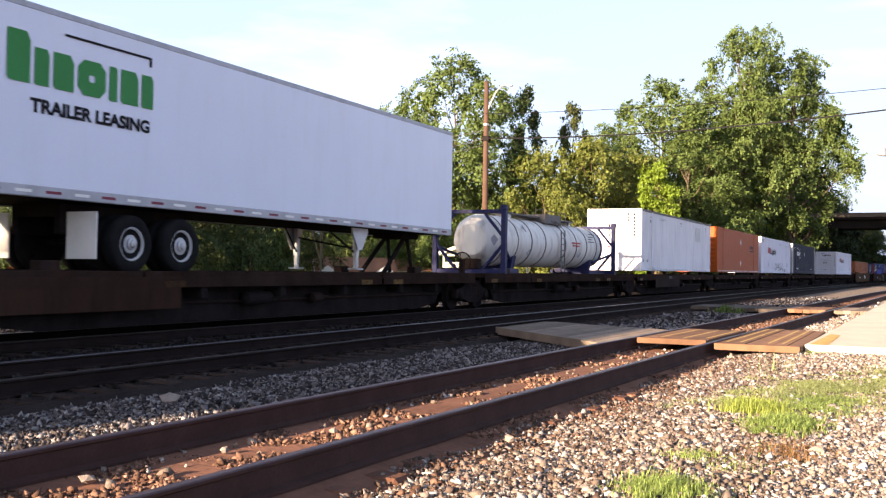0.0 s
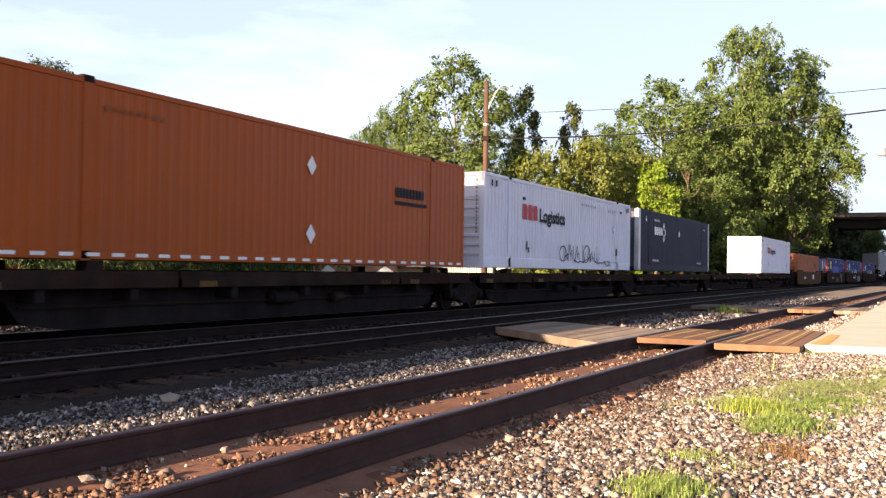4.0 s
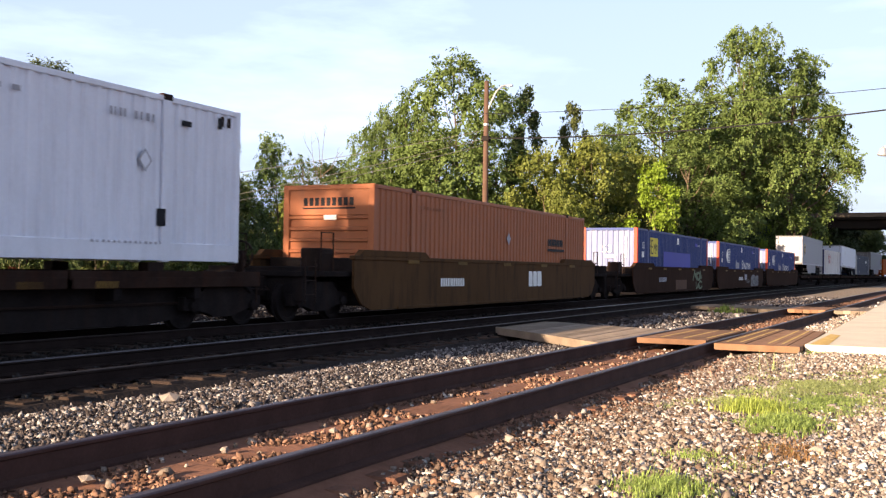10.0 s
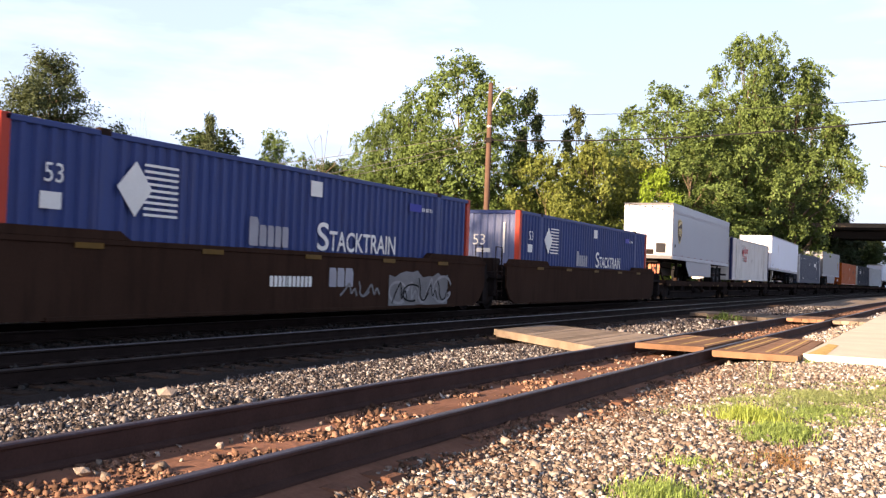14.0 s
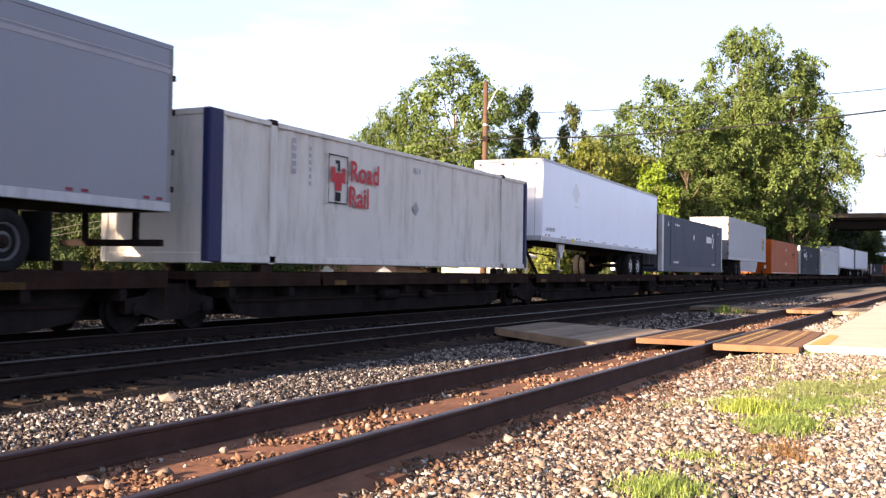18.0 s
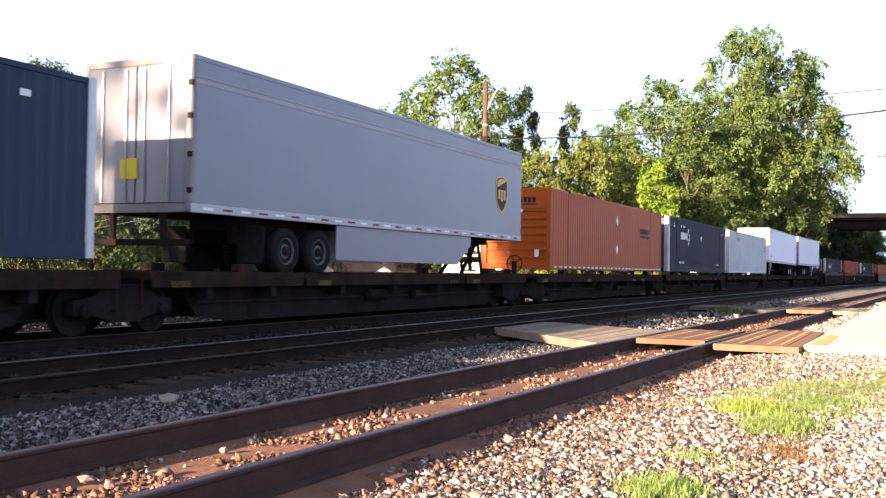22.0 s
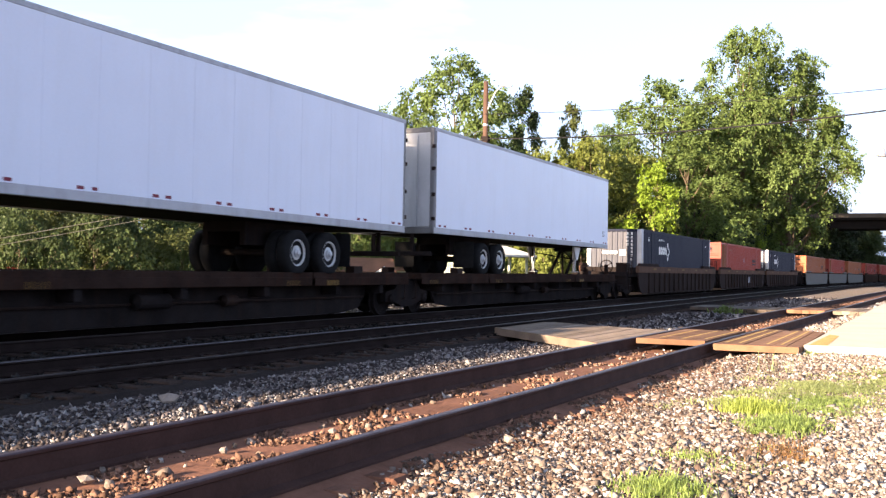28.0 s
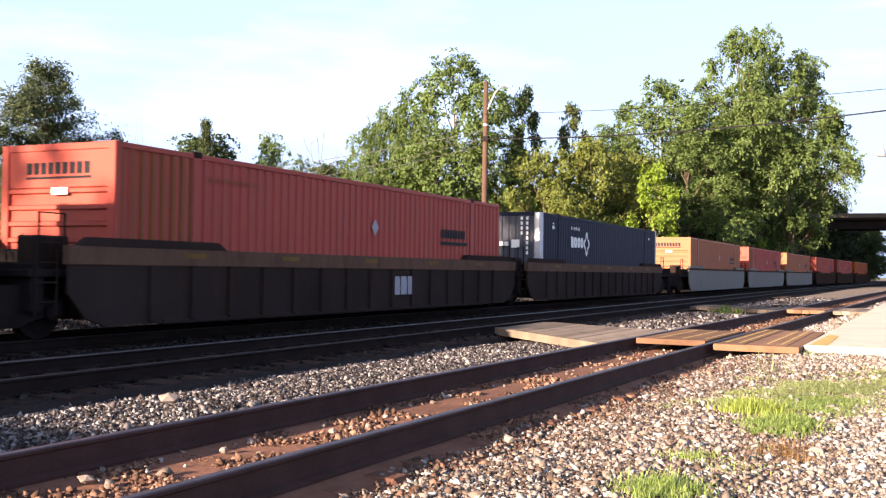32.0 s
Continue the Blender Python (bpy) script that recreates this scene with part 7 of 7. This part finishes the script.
# ---- stones, grass and weeds ----
def solid_points(kind):
    if kind == 20:
        g = (1 + 5 ** .5) / 2
        v = np.array([(-1, g, 0), (1, g, 0), (-1, -g, 0), (1, -g, 0), (0, -1, g), (0, 1, g), (0, -1, -g), (0, 1, -g), (g, 0, -1), (g, 0, 1), (-g, 0, -1), (-g, 0, 1)]) / 1.9
        f = np.array([(0, 11, 5), (0, 5, 1), (0, 1, 7), (0, 7, 10), (0, 10, 11), (1, 5, 9), (5, 11, 4), (11, 10, 2), (10, 7, 6), (7, 1, 8),
                      (3, 9, 4), (3, 4, 2), (3, 2, 6), (3, 6, 8), (3, 8, 9), (4, 9, 5), (2, 4, 11), (6, 2, 10), (8, 6, 7), (9, 8, 1)])
    else:
        v = np.array([(1, 0, 0), (-1, 0, 0), (0, 1, 0), (0, -1, 0), (0, 0, 1), (0, 0, -1)], float)
        f = np.array([(0, 2, 4), (2, 1, 4), (1, 3, 4), (3, 0, 4), (2, 0, 5), (1, 2, 5), (3, 1, 5), (0, 3, 5)])
    return v, f


def stone_field(name, label, xy, z, size, kind, material, seed):
    """Loose stones lying at the given places, as one mesh."""
    rnd = np.random.default_rng(seed)
    n = len(xy)
    bv, bf = solid_points(kind)
    jit = bv[None] * rnd.uniform(.55, 1.3, (n, len(bv), 1)) + rnd.normal(0, .2, (n, len(bv), 3))
    s = size * rnd.lognormal(0, .3, n)
    sc = s[:, None] * rnd.uniform([.8, .7, .5], [1.25, 1.1, .85], (n, 3))
    jit *= sc[:, None, :]
    q = rnd.normal(size=(n, 4))
    q[:, 1:3] *= .45
    q /= np.linalg.norm(q, axis=1)[:, None]
    w, x, y, zz = q.T
    rot = np.stack([1 - 2 * (y * y + zz * zz), 2 * (x * y - zz * w), 2 * (x * zz + y * w), 2 * (x * y + zz * w), 1 - 2 * (x * x + zz * zz), 2 * (y * zz - x * w),
                    2 * (x * zz - y * w), 2 * (y * zz + x * w), 1 - 2 * (x * x + y * y)], 1).reshape(n, 3, 3)
    v = np.einsum("nij,nkj->nki", rot, jit)
    v += np.column_stack([xy, z + sc[:, 2] * rnd.uniform(.1, .75, n)])[:, None, :]
    f = (bf[None] + (np.arange(n) * len(bv))[:, None, None]).reshape(-1, 3).astype(np.int32)
    me = bpy.data.meshes.new(name)
    me.vertices.add(n * len(bv))
    me.vertices.foreach_set("co", v.astype(np.float32).ravel())
    me.loops.add(f.size)
    me.loops.foreach_set("vertex_index", f.ravel())
    me.polygons.add(len(f))
    me.polygons.foreach_set("loop_start", np.arange(0, f.size, 3, dtype=np.int32))
    me.polygons.foreach_set("loop_total", np.full(len(f), 3, dtype=np.int32))
    me.update()
    me.materials.append(material)
    return tagged(new(name, me), label, "gravel", "", "stuff")


GRID_X, GRID_Y = np.array(xs), np.array(ys)
GRID_Z = np.array([p[2] for p in gs.v]).reshape(len(xs), len(ys))


def height_at(xy):
    """Ground height under points, as the ground sheet has it."""
    i = np.clip(np.searchsorted(GRID_X, xy[:, 0]) - 1, 0, len(xs) - 2)
    j = np.clip(np.searchsorted(GRID_Y, xy[:, 1]) - 1, 0, len(ys) - 2)
    fx = (xy[:, 0] - GRID_X[i]) / (GRID_X[i + 1] - GRID_X[i])
    fy = (xy[:, 1] - GRID_Y[j]) / (GRID_Y[j + 1] - GRID_Y[j])
    return (GRID_Z[i, j] * (1 - fx) + GRID_Z[i + 1, j] * fx) * (1 - fy) + (GRID_Z[i, j + 1] * (1 - fx) + GRID_Z[i + 1, j + 1] * fx) * fy


BED_Q, BED_Z = [-1.5, -1.2, -.92, -.82, -.65, -.5, 0, .5, .65, .9, 1.25], [-.33, -.286, -.240, -.216, -.216, -.232, -.228, -.232, -.216, -.216, -.24]


def surface_at(xy):
    """Height of the ground or of the siding's bed, whichever is higher."""
    q = xy[:, 1] - SIDING - SIDING_LEAN * xy[:, 0]
    return np.maximum(height_at(xy), np.where((q > -1.5) & (q < 1.25), np.interp(q, BED_Q, BED_Z), -9))


def scatter(x0, x1, y_low, y_high, density, seed):
    """Random places between two edges, each a function of x."""
    rnd = np.random.default_rng(seed)
    span = max(y_high(x0) - y_low(x0), y_high(x1) - y_low(x1)) + .6
    n = int((x1 - x0) * span * density)
    x = rnd.uniform(x0, x1, n)
    lo = np.array([y_low(a) for a in x])
    hi = np.array([y_high(a) for a in x])
    y = lo + rnd.uniform(0, 1, n) * span
    keep = y < hi
    return np.column_stack([x[keep], y[keep]])


def near_rail(x):
    return rail_y(x, -1)


def far_rail(x):
    return rail_y(x, 1)


def patchy(xy, scale, cut, seed):
    return np.array([noise.noise(Vector((x * scale, y * scale, seed))) > cut for x, y in xy])


# pale gravel before the siding
p = scatter(4.2, 12.5, lambda x: max(-.4, .02 * x - .2), lambda x: near_rail(x) - .55 + .14 * math.sin(x * 2.3) + .08 * math.sin(x * 7), 1200, 1)
stone_field("gravel", "mixed pale grey and brown gravel stones", p[::3], surface_at(p[::3]) - .006, .018, 20, M_STONE, 2)
p = np.concatenate([p[1::3], p[2::3]])
stone_field("gravel", "sharp-edged pale grey and brown gravel stones", p, surface_at(p) - .006, .0215, 8, M_STONE, 61)
p = scatter(12.5, 27, lambda x: -.4, lambda x: near_rail(x) - .42 + .12 * math.sin(x * 2.3), 600, 3)
p = p[(p[:, 0] < 17.6) | (p[:, 1] > 1.95)]
stone_field("gravel", "mixed pale grey and brown gravel stones", p, surface_at(p) - .006, .025, 8, M_STONE, 4)
p = scatter(27, 60, lambda x: 1.9, lambda x: near_rail(x) - .3, 120, 5)
stone_field("gravel", "mixed pale gravel stones farther along", p, height_at(p) - .006, .05, 8, M_STONE, 6)
p = scatter(3.5, 17.3, lambda x: near_rail(x) - 1.25 + .2 * math.sin(x * 1.9), lambda x: near_rail(x) - .24 + .08 * math.sin(x * 3.1), 680, 51)
stone_field("gravel", "brown gravel stones along the siding rail", p, surface_at(p) - .002, .021, 8, M_BROWNSTONE, 52)
p = scatter(3.8, 15.5, lambda x: near_rail(x) - 2.7, lambda x: near_rail(x) - .9, 480, 53)
stone_field("gravel", "brown gravel stones mixed into the pale gravel", p, surface_at(p) + .002, .019, 8, M_BROWNSTONE, 54)
# rusty stones and dirt beside and between the siding's rails
p = scatter(3.5, 17, lambda x: near_rail(x) - .85, lambda x: near_rail(x) - .08, 420, 7)
p = p[patchy(p, 1.3, -.08, 5.0)]
stone_field("gravel", "rust-stained stones along the siding", p, surface_at(p) - .002, .022, 8, M_REDSTONE, 8)
p = scatter(3.5, 17.3, lambda x: near_rail(x) + .1, lambda x: far_rail(x) - .1, 420, 9)
p = p[patchy(p, 1.7, .02, 3.0)]
stone_field("gravel", "rust-stained stones between the siding rails", p, surface_at(p) - .004, .027, 8, M_REDSTONE, 10)
p = scatter(3.5, 13, lambda x: near_rail(x) + .08, lambda x: far_rail(x) - .08, 800, 62)
p = p[patchy(p, 1.7, -.05, 3.0)]
stone_field("gravel", "crumbs of red-brown grit between the siding rails", p, surface_at(p) - .003, .0085, 8, M_REDSTONE, 63)
p = scatter(3.5, 30, lambda x: near_rail(x) + .1, lambda x: far_rail(x) - .1, 9, 11)
stone_field("gravel", "scattered pale stones between the siding rails", p, surface_at(p) - .004, .032, 8, M_STONE, 12)
p = scatter(21.5, 60, lambda x: near_rail(x) + .1, lambda x: far_rail(x) - .1, 90, 13)
stone_field("gravel", "rust-stained stones between the siding rails farther along", p, surface_at(p) - .004, .032, 8, M_REDSTONE, 14)
# grey ballast between siding and main track
p = scatter(3, 20, lambda x: far_rail(x) + .1, lambda x: 7.84 + .1 * math.sin(x * 1.7) + .08 * math.sin(x * 5.1), 900, 15)
p = p[~((p[:, 0] > 16.4 + .95 * (p[:, 1] - 4.9)) & (p[:, 0] < 21.5))]
stone_field("gravel", "sharp grey ballast stones between the tracks", p, surface_at(p) - .004, .022, 8, M_BALLAST, 16)
p = scatter(21.5, 62, lambda x: far_rail(x) + .1, lambda x: 8.0, 150, 17)
p = p[~((p[:, 0] > 34.8) & (p[:, 0] < 40.6))]
stone_field("gravel", "sharp grey ballast stones farther along the tracks", p, height_at(p) - .004, .05, 8, M_BALLAST, 18)
# Ballast with the shade about the train put into its colour.
M_DARKSTONE = mat("shaded_dark_ballast", (0.022, 0.019, 0.018), 0.85, 0, 0.3, 8, 60, 0.3, per="island")
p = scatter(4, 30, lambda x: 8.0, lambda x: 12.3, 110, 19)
stone_field("gravel", "ballast of the main tracks, darkened for the train's shade", p, np.full(len(p), -.205), .032, 8, M_DARKSTONE, 20)
p = scatter(6, 42, lambda x: 14.6, lambda x: 16.6, 150, 21)
stone_field("gravel", "grey ballast beyond the train", p, np.interp(p[:, 1] - MAIN_FAR, (1.45, 1.9, 2.6, 3.4), (-.20, -.12, .03, .12)) - .004, .036, 8, M_BALLAST, 22)

# single larger stones
rnd_big = np.random.default_rng(5)
for bx_, by_, bs, material, lab in ((4.82, 4.84, .06, M_STONE, "pale pointed stone in the dirt"), (7.85, 6.81, .11, M_STONE, "flat pale stone on the ballast"), (7.3, 4.55, .04, M_STONE, "pale stone between the rails"),
                                    (7.55, 4.5, .035, M_STONE, "pale stone between the rails"), (8.2, .75, .08, M_STONE, "pale wedge-shaped stone in the gravel"), (7.6, 3.05, .045, M_STONE, "white stone beside the rail"),
                                    (6.1, 4.75, .045, M_STONE, "brown stone between the rails")):
    bv, bf = solid_points(20)
    vv = bv * rnd_big.uniform(.7, 1.25, (12, 1)) * np.array([1, .8, .7]) * bs
    sh = Shape().add([tuple(q) for q in vv], [tuple(int(i) for i in q) for q in bf])
    solid("stone", sh, material, lab, "stone", "larger stones", at=pose(bx_, by_, (-.215 if 3.7 < by_ < 5.2 else -.2) + bs * .35, 0, 0, rnd_big.uniform(0, 360)))


def grass_patch(name, label, centre, radii, blades, length, material, seed, lean=.5, category="grass", width=.0034):
    rnd = np.random.default_rng(seed)
    n = blades
    ang, rad = rnd.uniform(0, 2 * math.pi, n), np.abs(rnd.normal(0, .5, n))
    # tufts
    k = max(3, n // 34)
    tc_ = np.column_stack([np.cos(ang[:k]) * rad[:k] * radii[0], np.sin(ang[:k]) * rad[:k] * radii[1]])
    own = rnd.integers(0, k, n)
    good = patchy(tc_ + np.array(centre), 1.5, -.02, seed * .37) | (rnd.uniform(0, 1, k) < .18)
    own = np.where(good[own], own, rnd.choice(np.flatnonzero(good), n)) if k > 20 else own
    xy = tc_[own] + rnd.normal(0, 1, (n, 2)) * rnd.uniform(.03, .16, (k, 1))[own] + np.array(centre)
    z = height_at(xy) - .01
    L = length * rnd.uniform(.35, 1.2, n) * rnd.uniform(.45, 1.25, k)[own]
    a = rnd.uniform(0, 2 * math.pi, n)
    d = np.column_stack([np.cos(a), np.sin(a), np.zeros(n)])
    side = np.column_stack([-np.sin(a), np.cos(a), np.zeros(n)])
    base = np.column_stack([xy, z])
    ln = rnd.uniform(.15, 1, n) * lean
    mid = base + d * (L * ln * .35)[:, None] + np.array([0, 0, 1]) * (L * .6)[:, None]
    tip = base + d * (L * ln * 1.25)[:, None] + np.array([0, 0, 1]) * (L * (1 - .62 * ln))[:, None]
    w = (width * rnd.uniform(.7, 1.4, n))[:, None]
    v = np.stack([base - side * w, base + side * w, mid + side * w * .8, mid - side * w * .8, tip], 1).reshape(-1, 3)
    o = np.arange(n)[:, None] * 5
    me = bpy.data.meshes.new(name)
    faces = np.concatenate([o + np.array([0, 1, 2]), o + np.array([0, 2, 3]), o + np.array([3, 2, 4])]).tolist()
    me.from_pydata(v.tolist(), [], faces)
    me.materials.append(material)
    return tagged(new(name, me), label, category, "", "stuff")


G_FRESH = leaf_mat("fresh_grass", (0.185, 0.255, 0.078), .3)
G_DULL = leaf_mat("dull_grass", (0.215, 0.255, 0.115), .3)
G_YELLOW = leaf_mat("yellowish_grass", (0.24, 0.30, 0.075), .3)
G_DRY = leaf_mat("dry_reddish_grass", (0.22, 0.13, 0.065), .3)
grass_patch("grass", "bright green grass tufts growing in the gravel", (9.35, 1.15), (.66, .24), 7400, .11, G_FRESH, 31, 1.3)
grass_patch("grass", "yellowish green grass tuft growing in the gravel", (10.25, 1.5), (.40, .2), 3000, .17, G_YELLOW, 44, 1.0)
grass_patch("grass", "thin dry grass on the gravel", (11.1, 1.95), (.8, .3), 1800, .09, G_DULL, 45, 1.4)
grass_patch("grass", "matted green grass spreading over the gravel", (11.4, 1.05), (1.3, .45), 10500, .085, G_FRESH, 33, 1.6)
grass_patch("grass", "dull green grass spreading over the gravel", (12.6, 1.1), (1.9, .7), 17000, .09, G_DULL, 32, 1.6)
grass_patch("grass", "dull green grass spreading over the gravel", (14.2, .4), (1.6, .7), 7000, .085, G_DULL, 42, 1.6)
grass_patch("grass", "thin dull grass in the gravel", (12.0, 2.0), (1.0, .35), 2200, .08, G_DULL, 34, .95)
grass_patch("grass", "dry reddish grass in the gravel", (8.1, .95), (.5, .2), 2200, .065, G_DRY, 35, .95)
grass_patch("grass", "small green tufts in the gravel", (7.7, 1.58), (.35, .12), 700, .07, G_FRESH, 36)
grass_patch("grass", "small green tufts in the gravel", (7.35, 1.3), (.2, .12), 450, .06, G_FRESH, 37)
grass_patch("grass", "bushy green tuft in the gravel", (6.32, 1.48), (.36, .2), 3400, .11, G_FRESH, 38, .9)
grass_patch("grass", "small green tuft in the gravel", (8.2, 1.15), (.12, .08), 220, .06, G_FRESH, 39)
grass_patch("grass", "tall thin dry weeds", (14.6, 2.1), (.5, .3), 34, .36, G_DULL, 40, .8)
grass_patch("grass", "green weeds at the platform corner", (17.4, 1.75), (.25, .1), 200, .1, G_FRESH, 41)
grass_patch("weed", "bushy green weed growing in the ballast", (35.2, 6.3), (.5, .35), 420, .34, L_MID, 43, .9, "weed", .02)

motions()
